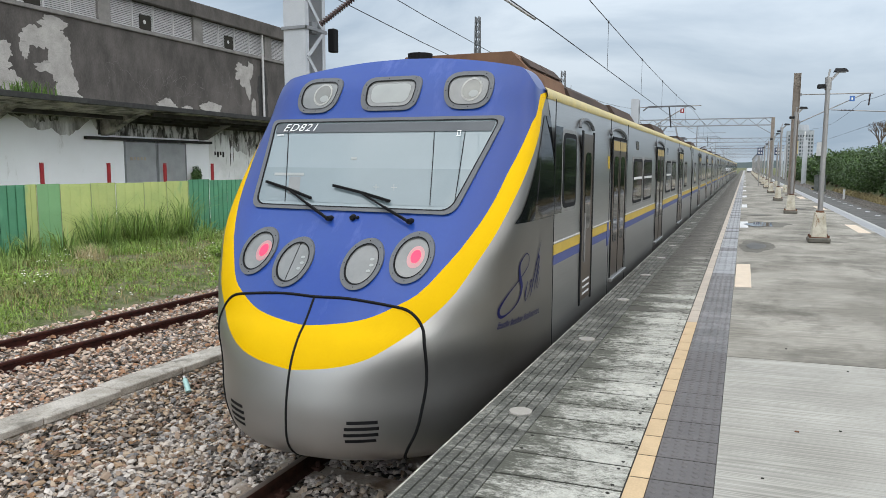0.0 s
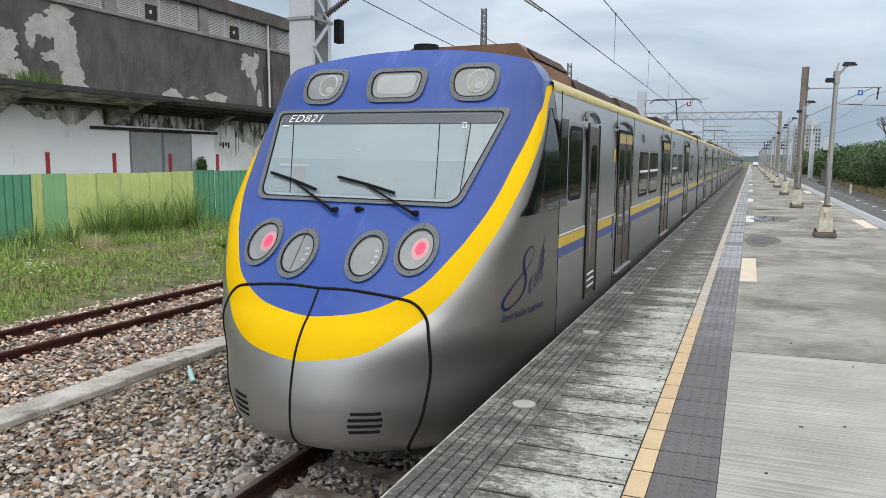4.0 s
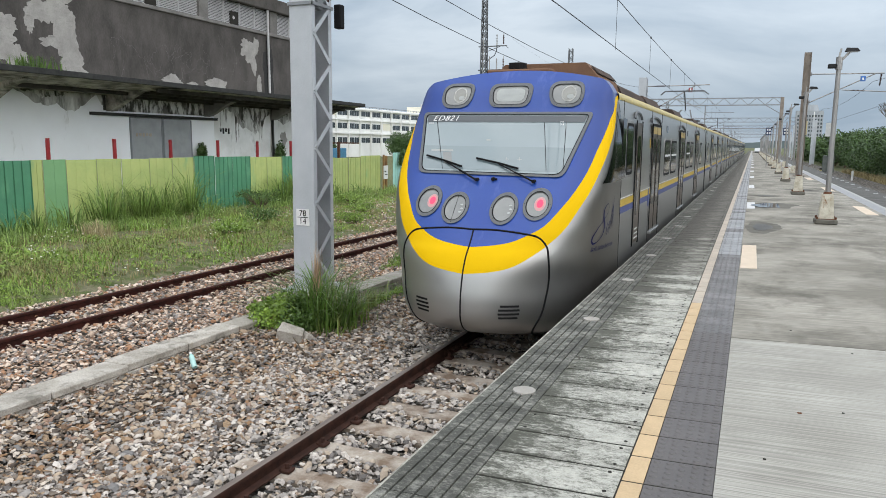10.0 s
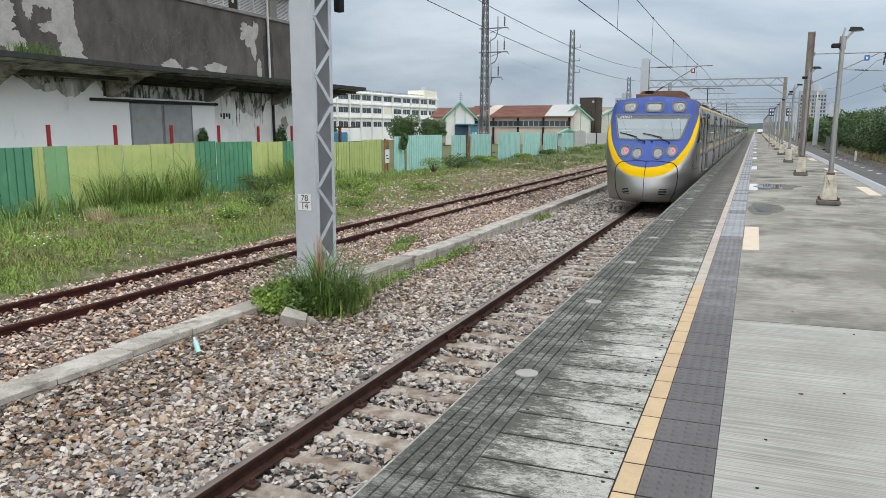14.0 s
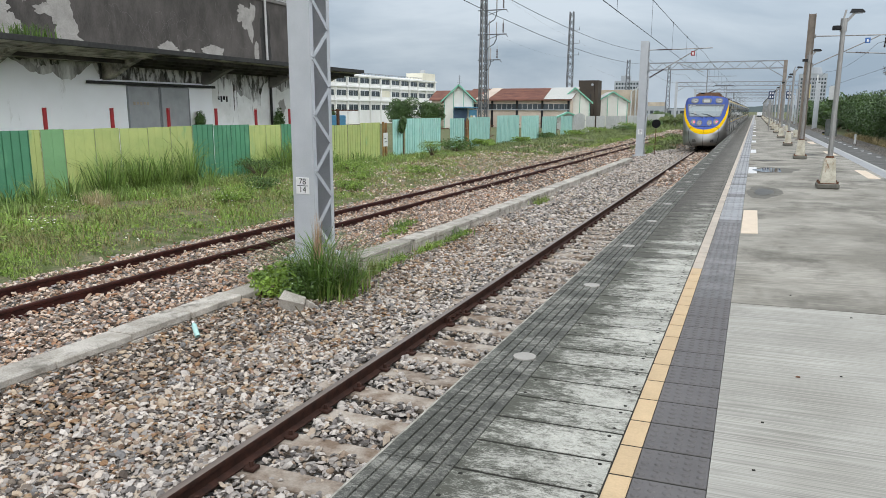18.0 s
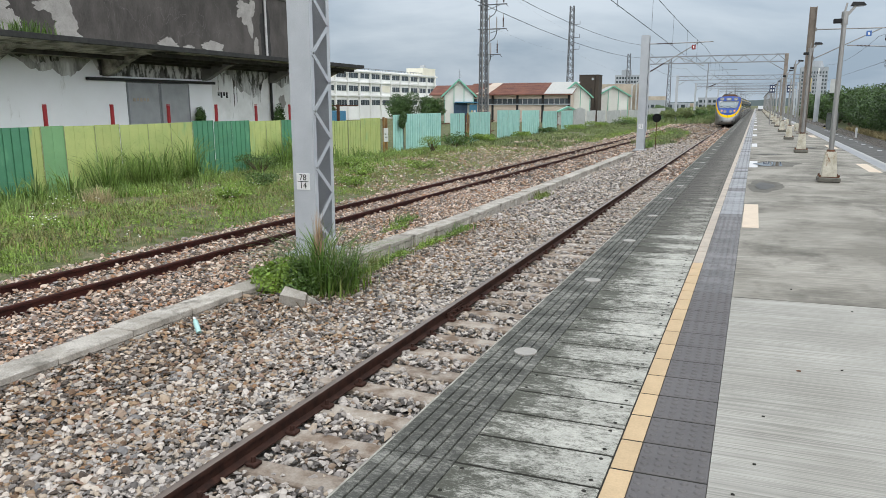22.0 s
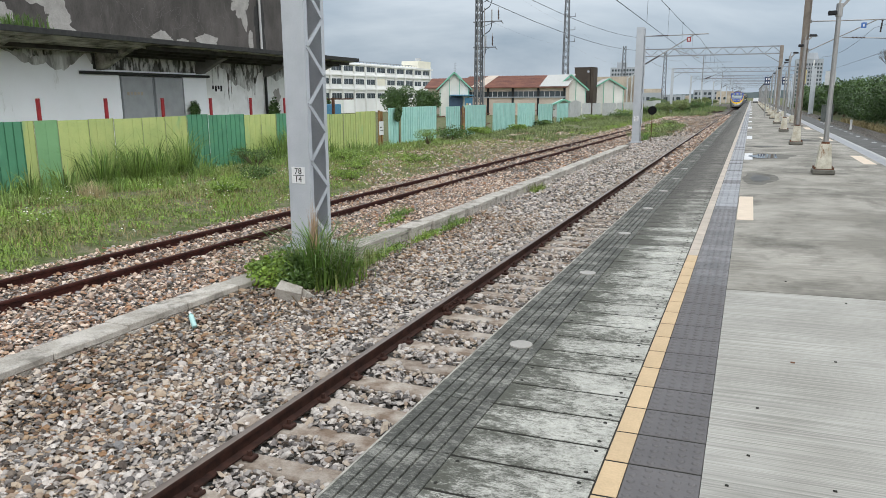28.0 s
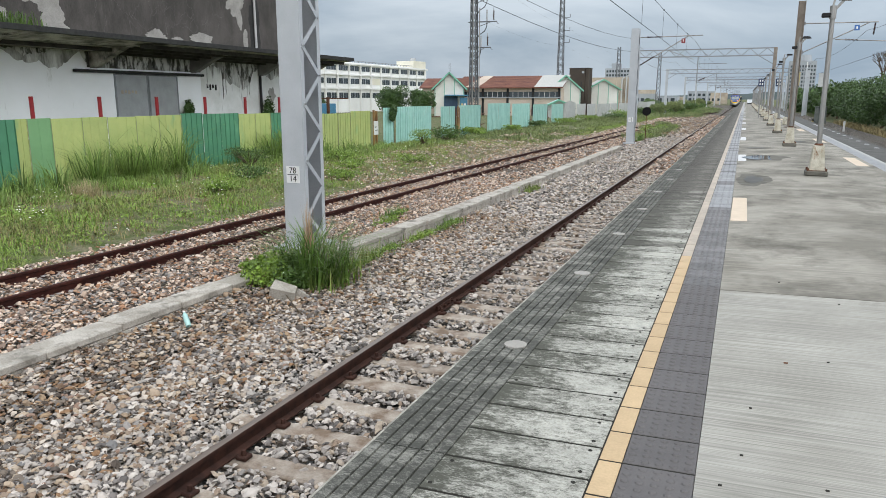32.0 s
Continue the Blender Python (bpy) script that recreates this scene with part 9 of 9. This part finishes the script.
blades("short_grass", M_GRASS, rr, g.uniform(0.12, 0.45, len(rr)), 0.013, 1.0, 64, "", parent=t)
rr = [(g.uniform(-0.3, 0.6), g.uniform(-0.2, 0.9), 0.0) for q in range(200)]
blades("dry_stalk", M_DRY, rr[:90], g.uniform(0.5, 1.0, 90), 0.008, 0.6, 63, "", parent=t)
# a withered plume against the mast and a few silvery ones
rr = np.stack([0.17 + 0.035 * g.normal(size=70), -0.02 + 0.02 * g.normal(size=70), np.full(70, 0.40)], 1)
blades("dry_plume", M_PLUME, rr, g.uniform(0.45, 0.95, 70), 0.013, 0.12, 66, "", parent=t)
rr = np.stack([0.42 + 0.10 * g.normal(size=60), 0.0 + 0.10 * g.normal(size=60), np.zeros(60)], 1)
blades("pale_plume", M_SILVERY, rr, g.uniform(0.7, 1.2, 60), 0.012, 1.3, 67, "", parent=t, away=(0.40, 0.0))
leaves("red_leaves", M_PLUME, [(-0.22, -0.62, 0.2)], [(0.13, 0.1, 0.1)], 60, 0.026, 68, t, 0.1)
leaves("blossom", M_FLOWER, [(-0.40, -0.55, 0.28), (-0.05, -0.7, 0.24), (0.2, -0.72, 0.16)], [(0.30, 0.25, 0.16)] * 3, 26, 0.013, 69, t, 0.9)
# tufts along the duct
for k, (x, y, n, hh) in enumerate(((-5.45, 10.5, 110, 0.45), (-5.5, 11.6, 60, 0.25), (-5.45, 13.2, 60, 0.2), (-5.45, 14.7, 80, 0.3), (-5.4, 21.5, 160, 0.3), (-7.2, 15.5, 120, 0.3), (-6.9, 14.5, 60, 0.22), (-5.9, 50.0, 300, 0.5))):
    t = thing("duct_weeds", "small green weeds sprouting beside the cable duct", "weeds", (x, y, BED_Z + 0.04), "weeds by the duct")
    rr = [(0.10 * g.normal(), 0.32 * g.normal(), 0.0) for q in range(n)]
    blades("blade_tuft", M_SEDGE if k % 2 else M_GRASS, rr, hh * g.uniform(0.4, 1.2, n), 0.014, 1.5, 70 + k, "", parent=t)["kind"] = "stuff"
    leaves("foliage", M_WEED, [(0, -0.35, 0.05), (0.03, 0.1, 0.07), (-0.02, 0.5, 0.05)], [(0.13, 0.34, 0.07)] * 3, 520, 0.024, 770 + k, t, 0.1)
# ivy on the shed wall and the fence
for k, (x, y, z, w, h) in enumerate(((-23.85, 27.3, -0.3, 0.62, 1.65), (-23.8, 33.5, -0.5, 0.95, 1.9), (-18.1, 37.4, 0.35, 0.6, 0.75))):
    t = thing("climber", "dark green climber on the wall", "climber", (x, y, z), "climbers")
    leaves("foliage", M_LEAF_DEEP, [(0.1, 0, h * 0.5), (0.1, 0.1, h * 0.72), (0.1, -0.1, h * 0.3)], [(0.14, w * 0.5, h * 0.4)] * 3, 1600, 0.07, 80 + k, t, 0.2)
t = thing("canopy_weed", "weed growing on the canopy's edge", "weed", (-21.2, 16.8, 3.8))
o = blades("stalk", M_GRASS_DEEP, [(0.3 * g.normal(), 0.4 * g.normal(), 0) for q in range(160)], g.uniform(0.2, 0.6, 160), 0.03, 0.9, 85, "", parent=t)
o["kind"] = "stuff"
# trees behind the fence
for k, (x, y, w, h) in enumerate(((-44.0, 90, 4.4, 4.5), (-40.0, 91, 3.6, 3.9), (-54.5, 88, 2.8, 3.2))):
    shrub("round_tree", "dense dark green tree behind the fence", x, y, -1.2, w, w, h, 9000, 0.105, M_LEAF_DEEP, 90 + k, "trees behind the fence", "tree", 0.25)
# rough growth between siding and main track far off
def tufts(n, clumps, x0, x1, y0, y1, spread, low, high, width, mat, seed, label):
    q = np.random.RandomState(seed)
    cx, cy = q.uniform(x0, x1, clumps), q.uniform(y0, y1, clumps)
    ch = q.uniform(low, high, clumps)
    w = q.randint(0, clumps, n)
    px, py = cx[w] + spread * q.normal(size=n), cy[w] + 2.2 * spread * q.normal(size=n)
    blades("scrub_grass", mat, np.stack([px, py, np.full(n, BED_Z + 0.0)], 1), ch[w] * q.uniform(0.35, 1.1, n), width, 1.1, seed + 1, label)


tufts(7000, 34, -7.1, -5.3, 54.0, 76.0, 0.35, 0.2, 0.65, 0.03, M_SCRUB, 401, "low olive scrub between the tracks")
tufts(2500, 16, -7.4, -5.0, 54.0, 80.0, 0.4, 0.15, 0.5, 0.03, M_DRY, 403, "dry stalks between the tracks")
tufts(13000, 80, -14.0, -6.0, 108.0, 195.0, 0.9, 0.35, 1.1, 0.05, M_SCRUB, 405, "tall olive scrub beyond the siding")
tufts(4000, 30, -14.0, -6.5, 112.0, 195.0, 0.9, 0.4, 1.2, 0.05, M_GRASS_DEEP, 407, "green scrub beyond the siding")
tufts(9000, 60, -17.8, -14.8, 40.0, 125.0, 0.5, 0.25, 0.8, 0.04, M_SCRUB, 409, "olive weeds at the foot of the old fence")
for k in range(8):
    y = 54.5 + 3.0 * k
    shrub("track_weed", "low brownish green weeds between the tracks", -6.2 + 0.5 * math.sin(k * 2.4), y, BED_Z - 0.05, 1.2, 2.4, 0.45 + 0.25 * (k % 3), 700, 0.05, M_SCRUB if k % 2 else M_WEED, 150 + k, "weeds between the tracks", "weed", 0.1)
for k in range(9):
    y = 118 + 9.0 * k + g.uniform(-2, 2)
    shrub("scrub_bush", "green bush in the scrub beyond the siding", -9.5 - g.uniform(0, 5.0), y, -1.25, 3.0, 4.0, g.uniform(1.3, 2.4), 1500, 0.12, M_SCRUB if k % 3 else M_LEAF, 120 + k, "bushes in the scrub", "bush", 0.1)
# trees and thicket that hide the foot of the town
gt = random.Random(77)
for k in range(26):
    y = 150 + 7.0 * k + gt.uniform(-5, 5)
    x = -11.0 - gt.uniform(0, 1) * (6 + 0.10 * (y - 140)) - 0.012 * (y - 150)
    shrub("thicket_tree", "dark green thicket beyond the siding", x, y, -1.3, gt.uniform(3, 6), gt.uniform(4, 7), gt.uniform(1.3, 2.6) + 0.004 * (y - 150), 1500, 0.17, M_SCRUB if k % 3 else M_LEAF, 700 + k, "thicket beyond the siding", "tree", 0.15, 0.35)
# the green bank on the far side of the other track
# trees below y = 24 are unseen, added to darken the train's reflections
for k in range(-10, 34):
    y = 24 + 5.6 * k + g.uniform(-1, 1)
    x = 11.8 + g.uniform(-0.6, 1.2) + 0.012 * (y - 24)
    h = 4.9 + g.uniform(-0.6, 0.9) + (0.8 if 40 < y < 60 else 0)
    near = 15 < y < 110
    shrub("hedge_tree", "leafy green tree in the bank beyond the far track", x, y, -1.3, 6.0, 8.0, h, 10000 if near else 2200, 0.096 if near else 0.22, M_HEDGE if k % 2 else M_HEDGE_DARK, 220 + k, "trees of the bank", "tree", 0.1, 0.30)
x, y = fenced(5000, 9.4, 10.5, 24.0, 90.0, 1.2)
blades("bank_dry_grass", M_DRY, np.stack([x, y, 0 * x - 1.25], 1), g.uniform(0.25, 0.8, len(x)), 0.05, 1.0, 300, "straw-coloured dry grass at the foot of the bank")
bare = thing("bare_tree", "leafless grey tree above the bank", "tree", (14.0, 92, -1.0))
m = Mesh()
gg = random.Random(5)


def twigs(p, dvec, length, r, depth):
    q = p + dvec * length
    m.cyl(p, q, r, r * 0.7, 5, caps=False)
    if depth:
        for _ in range(3):
            nd = (dvec + Vector((gg.uniform(-0.7, 0.7), gg.uniform(-0.7, 0.7), gg.uniform(-0.1, 0.5)))).normalized()
            twigs(q, nd, length * 0.72, r * 0.62, depth - 1)


twigs(Vector((0, 0, 0)), Vector((0, 0, 1)), 2.0, 0.12, 5)
m.ob("branches", M_BARK, bare)
bare.scale = (1.2, 1.2, 1.3)

# small things in the ballast
rk = random.Random(3)
for (x, y, z), size, turn, lab in (((-5.36, 8.22, -1.15), (0.20, 0.12, 0.12), (0.25, 0.35, 0.5), "pale broken concrete block leaning beside the weeds"), ((-5.16, 8.40, -1.21), (0.09, 0.07, 0.06), (0.2, 0.5, 1.1), "brown-grey broken concrete lump beside the weeds")):
    pts = [Vector((sx * size[0] * rk.uniform(0.75, 1.1), sy * size[1] * rk.uniform(0.7, 1.1), sz * size[2] * rk.uniform(0.7, 1.1))) for sx in (-1, 1) for sy in (-1, 1) for sz in (-1, 1)]
    r = tagged(Mesh().add(pts, [(0, 1, 3, 2), (4, 6, 7, 5), (0, 4, 5, 1), (2, 3, 7, 6), (0, 2, 6, 4), (1, 5, 7, 3)]).ob("rock", M_CURB), lab, "rock")
    r.location, r.rotation_euler = (x, y, z), turn
tagged(Mesh().tube([(-5.15, 8.0, -1.10), (-4.98, 7.86, -1.13), (-4.80, 7.68, -1.14), (-4.62, 7.58, -1.19)], 0.009, 5).ob("dead_branch", M_BARK), "thin dark dead branch lying on the ballast", "branch")
bottle = thing("plastic_bottle", "pale green plastic bottle lying in the ballast", "bottle", (-5.62, 6.58, -1.095))
bottle.rotation_euler = (0.2, -0.75, 2.6)
Mesh().cyl((-0.09, 0, 0), (0.07, 0, 0), 0.033, 0.033, 14).cyl((0.07, 0, 0), (0.105, 0, 0), 0.033, 0.014, 14).ob("body", M_BOTTLE, bottle, smooth=50)
Mesh().cyl((0.105, 0, 0), (0.13, 0, 0), 0.016, 0.016, 10).ob("cap", M_SIGN, bottle)


# ---- the pieces that pave the platform's edges ----
PITCH = 0.303
edge_prof = []
x = EDGE_X
groove_at = [-0.968, -0.906, -0.844, -0.782, -0.720]
edge_prof.append((EDGE_X, -0.13))
edge_prof.append((EDGE_X, -0.008))
edge_prof.append((EDGE_X + 0.008, 0.0))
for gxp in groove_at:
    edge_prof += [(gxp - 0.006, 0.0), (gxp - 0.004, -0.012), (gxp + 0.004, -0.012), (gxp + 0.006, 0.0)]
edge_prof += [(-0.664, 0.0), (-0.66, -0.005), (-0.66, -0.13)]


def edge_piece(length, mat, name):
    m = Mesh()
    m.prism([(px, pz + deck(px)) for px, pz in edge_prof], "y", 0.0, length)
    return m.data(name, mat)


def slab_piece(length, mat):
    m = Mesh()
    m.prism([(-0.656, deck(-0.656) - 0.08), (-0.656, deck(-0.656) - 0.005), (-0.65, deck(-0.65)), (-0.012, deck(-0.012)), (-0.006, deck(0) - 0.005), (-0.006, deck(0) - 0.08)], "y", 0.0, length)
    return m.data("slab", mat)


def tile_piece(x0, x1, length, mat, name, bumps=0):
    m = Mesh()
    b = 0.003
    vs = [(x, y, deck(x) + z) for x, y, z in ((x0, 0, -0.05), (x1, 0, -0.05), (x1, length, -0.05), (x0, length, -0.05), (x0, 0, -b), (x1, 0, -b), (x1, length, -b), (x0, length, -b), (x0 + b, b, 0), (x1 - b, b, 0), (x1 - b, length - b, 0), (x0 + b, length - b, 0))]
    m.add(vs, [(0, 1, 5, 4), (1, 2, 6, 5), (2, 3, 7, 6), (3, 0, 4, 7), (4, 5, 9, 8), (5, 6, 10, 9), (6, 7, 11, 10), (7, 4, 8, 11), (8, 9, 10, 11)])
    for i in range(bumps):
        for j in range(bumps):
            cx, cy = x0 + (x1 - x0) * (i + 0.5) / bumps, length * (j + 0.5) / bumps
            k, n = len(m.v), 8 if bumps > 3 else 4
            for r, h in ((0.019, 0.0002), (0.0145, 0.0038), (0.009, 0.0052)):
                m.v += [(cx + r * math.cos(2 * math.pi * a / n), cy + r * math.sin(2 * math.pi * a / n), deck(cx) + h) for a in range(n)]
            for ring in (0, n):
                m.f += [(k + ring + a, k + ring + (a + 1) % n, k + ring + n + (a + 1) % n, k + ring + n + a) for a in range(n)]
            m.f.append(tuple(k + 2 * n + a for a in range(n)))
    return m.data(name, mat)


L = PITCH - 0.014
D_EDGE, D_SLAB = edge_piece(0.606 - 0.007, M_SLAB_DARK, "edge_strip"), slab_piece(L - 0.005, M_SLAB)
D_MID, D_OLD = slab_piece(L - 0.004, M_SLAB_MID), slab_piece(L - 0.004, M_SLAB_OLD)
D_TILE_NEAR = tile_piece(0.102, 0.401, L, M_TACTILE, "tactile_tile", 5)
D_TILE_MID = tile_piece(0.102, 0.401, L, M_TACTILE_MID, "tactile_tile", 5)
D_TILE_PALE, D_TILE_SPOT = tile_piece(0.102, 0.401, L, M_TACTILE_PALE, "tactile_tile", 3), tile_piece(0.102, 0.401, L, M_TACTILE_MID, "tactile_tile", 3)
D_YEL, D_WORN = tile_piece(0.0, 0.098, L, M_YELLOW_TILE, "line_tile"), tile_piece(0.0, 0.098, L, M_YELLOW_WORN, "line_tile")
Y_TILE = 2.659 - 10 * PITCH
for k in range(300):
    y = Y_TILE + PITCH * k
    worn = k + rnd.uniform(-3, 3)
    piece("slab", D_SLAB if worn < 29 else D_MID if worn < 42 else D_OLD, platform_ob, (0, y + 0.11, 0))
    piece("tactile_tile", D_TILE_NEAR if k < 22 else D_TILE_MID if k < 37 else D_TILE_SPOT if rnd.random() < 0.13 else D_TILE_PALE, platform_ob, (0, y, 0))
    piece("line_tile", D_YEL if worn < 27 else D_WORN, platform_ob, (0, y, 0))
    if k % 2 == 0:
        piece("edge_strip", D_EDGE, platform_ob, (0, y + 0.11, 0))
Mesh().grid([[(x_, y_, deck(x_) - 0.0035) for x_ in (-0.655, 0.0, 0.400)] for y_ in (Y0, 40.0, Y_TILE + PITCH * 300)]).ob("joint_dirt", M_GROOVE, platform_ob, "dark dirt in the paving joints")
# holes are near-black discs, their dark inside put into the colour
hole = Mesh().cyl((0, 0, 0), (0, 0, 0.003), 0.010, 0.010, 8).data("lifting_hole", M_GROOVE)
for k in range(70):
    y = Y_TILE + PITCH * k + 0.11
    for dy in (0.045, 0.25):
        x = -0.06 + rnd.uniform(-0.012, 0.012)
        piece("lifting_hole", hole, platform_ob, (x, y + dy, deck(x) - 0.001))
        if k % 4 == 1:
            x = -0.61 + rnd.uniform(-0.012, 0.012)
            piece("lifting_hole", hole, platform_ob, (x, y + dy, deck(x) - 0.001))
Mesh().prism([(EDGE_X - 0.006, deck(EDGE_X) - 0.03), (EDGE_X - 0.006, deck(EDGE_X) + 0.001), (EDGE_X + 0.006, deck(EDGE_X) + 0.002), (EDGE_X + 0.006, deck(EDGE_X) - 0.03)], "y", Y_TILE, Y_TILE + PITCH * 300).ob("nosing", M_NOSING, platform_ob, "pale rubbed edge of the platform")

# further off, and on the other edge, the paving is joined
far = {"edge": Mesh(), "slab": Mesh(), "tactile": Mesh(), "line": Mesh(), "far_line": Mesh(), "far_edge": Mesh(), "near_edge": Mesh(), "near_slab": Mesh(), "near_tactile": Mesh(), "near_line": Mesh()}
y = Y_TILE + PITCH * 300
while y < Y1:
    far["edge"].prism([(EDGE_X, -0.15), (EDGE_X, -0.03), (-0.66, -0.02), (-0.66, -0.15)], "y", y, y + 1.2)
    far["slab"].prism([(-0.655, -0.12), (-0.655, -0.018), (-0.006, -0.002), (-0.006, -0.12)], "y", y, y + 1.2)
    far["tactile"].prism([(0.102, -0.05), (0.102, 0.002), (0.401, 0.009), (0.401, -0.05)], "y", y, y + 1.2)
    far["line"].prism([(0.0, -0.05), (0.0, 0.0), (0.098, 0.002), (0.098, -0.05)], "y", y, y + 1.2)
    y += 1.204
y = Y_TILE - PITCH * 45
while y < Y_TILE - 0.01:
    far["near_edge"].prism([(px, pz + deck(px)) for px, pz in edge_prof], "y", y + 0.11, y + 0.11 + PITCH - 0.006)
    far["near_slab"].prism([(-0.656, -0.12), (-0.656, deck(-0.656)), (-0.006, deck(-0.006)), (-0.006, -0.12)], "y", y + 0.11, y + 0.11 + L)
    far["near_tactile"].prism([(0.102, -0.05), (0.102, deck(0.102)), (0.401, deck(0.401)), (0.401, -0.05)], "y", y, y + L)
    far["near_line"].prism([(0.0, -0.05), (0.0, deck(0)), (0.098, deck(0.098)), (0.098, -0.05)], "y", y, y + L)
    y += PITCH
y = Y0
while y < Y1:
    def mirrored(pts):
        return [(2 * CROWN_X - px, pz) for px, pz in pts]
    step = 0.6 if y < 70 else 2.4
    far["far_edge"].prism(mirrored([(EDGE_X, -0.15), (EDGE_X, -0.03), (-0.005, -0.002), (-0.005, -0.12)]), "y", y, y + step - 0.004)
    far["tactile"].prism(mirrored([(0.102, -0.05), (0.102, 0.002), (0.401, 0.009), (0.401, -0.05)]), "y", y, y + step - 0.004)
    far["far_line"].prism(mirrored([(0.0, -0.05), (0.0, 0.0), (0.098, 0.002), (0.098, -0.05)]), "y", y, y + step - 0.004)
    y += step
for key, mat, lab in (("edge", M_SLAB_DARK, "dark worn edge paving"), ("slab", M_SLAB_OLD, "stained edge slabs"), ("tactile", M_TACTILE_PALE, "grey tactile paving with the sky's sheen painted in"), ("line", M_YELLOW_WORN, "faded yellow safety line"), ("far_line", M_LINE_PALE, "pale grey safety line"), ("far_edge", M_EDGE_FAR, "dark worn edge paving beside the other track"),
                      ("near_edge", M_SLAB_DARK, "dark worn edge paving"), ("near_slab", M_SLAB, "rubbed edge slabs"), ("near_tactile", M_TACTILE, "grey tactile paving"), ("near_line", M_YELLOW_TILE, "yellow safety line")):
    o = far[key].ob(key + "_paving", mat, platform_ob, lab, fix=False)
    o["kind"] = "stuff"


# ---- what moves ----
def motions():
    """The train stands, then draws away along the track."""
    x, z = TRACK_X - 0.04, RAIL_Z
    run = [(0.0, 0.0), (5.0, 0.0), (6.5, 0.0), (7.0, 0.03), (7.5, 0.18), (8.0, 0.49), (8.5, 0.98), (9.0, 1.62), (9.5, 2.42), (10.0, 3.42), (10.5, 4.64),
           (11.0, 6.05), (11.5, 7.63), (12.0, 9.4), (12.5, 11.4), (13.0, 13.55), (13.5, 15.9), (14.0, 18.5), (14.5, 21.35), (15.5, 27.5), (16.5, 34.4),
           (18.0, 46.6), (20.0, 66.4), (22.0, 88.6), (24.0, 113.5), (25.5, 134.5), (27.5, 167.0), (29.5, 202.5), (32.0, 250.0)]
    walk(train, [(t, pose(x, 4.32 + s, z)) for t, s in run])


motions()
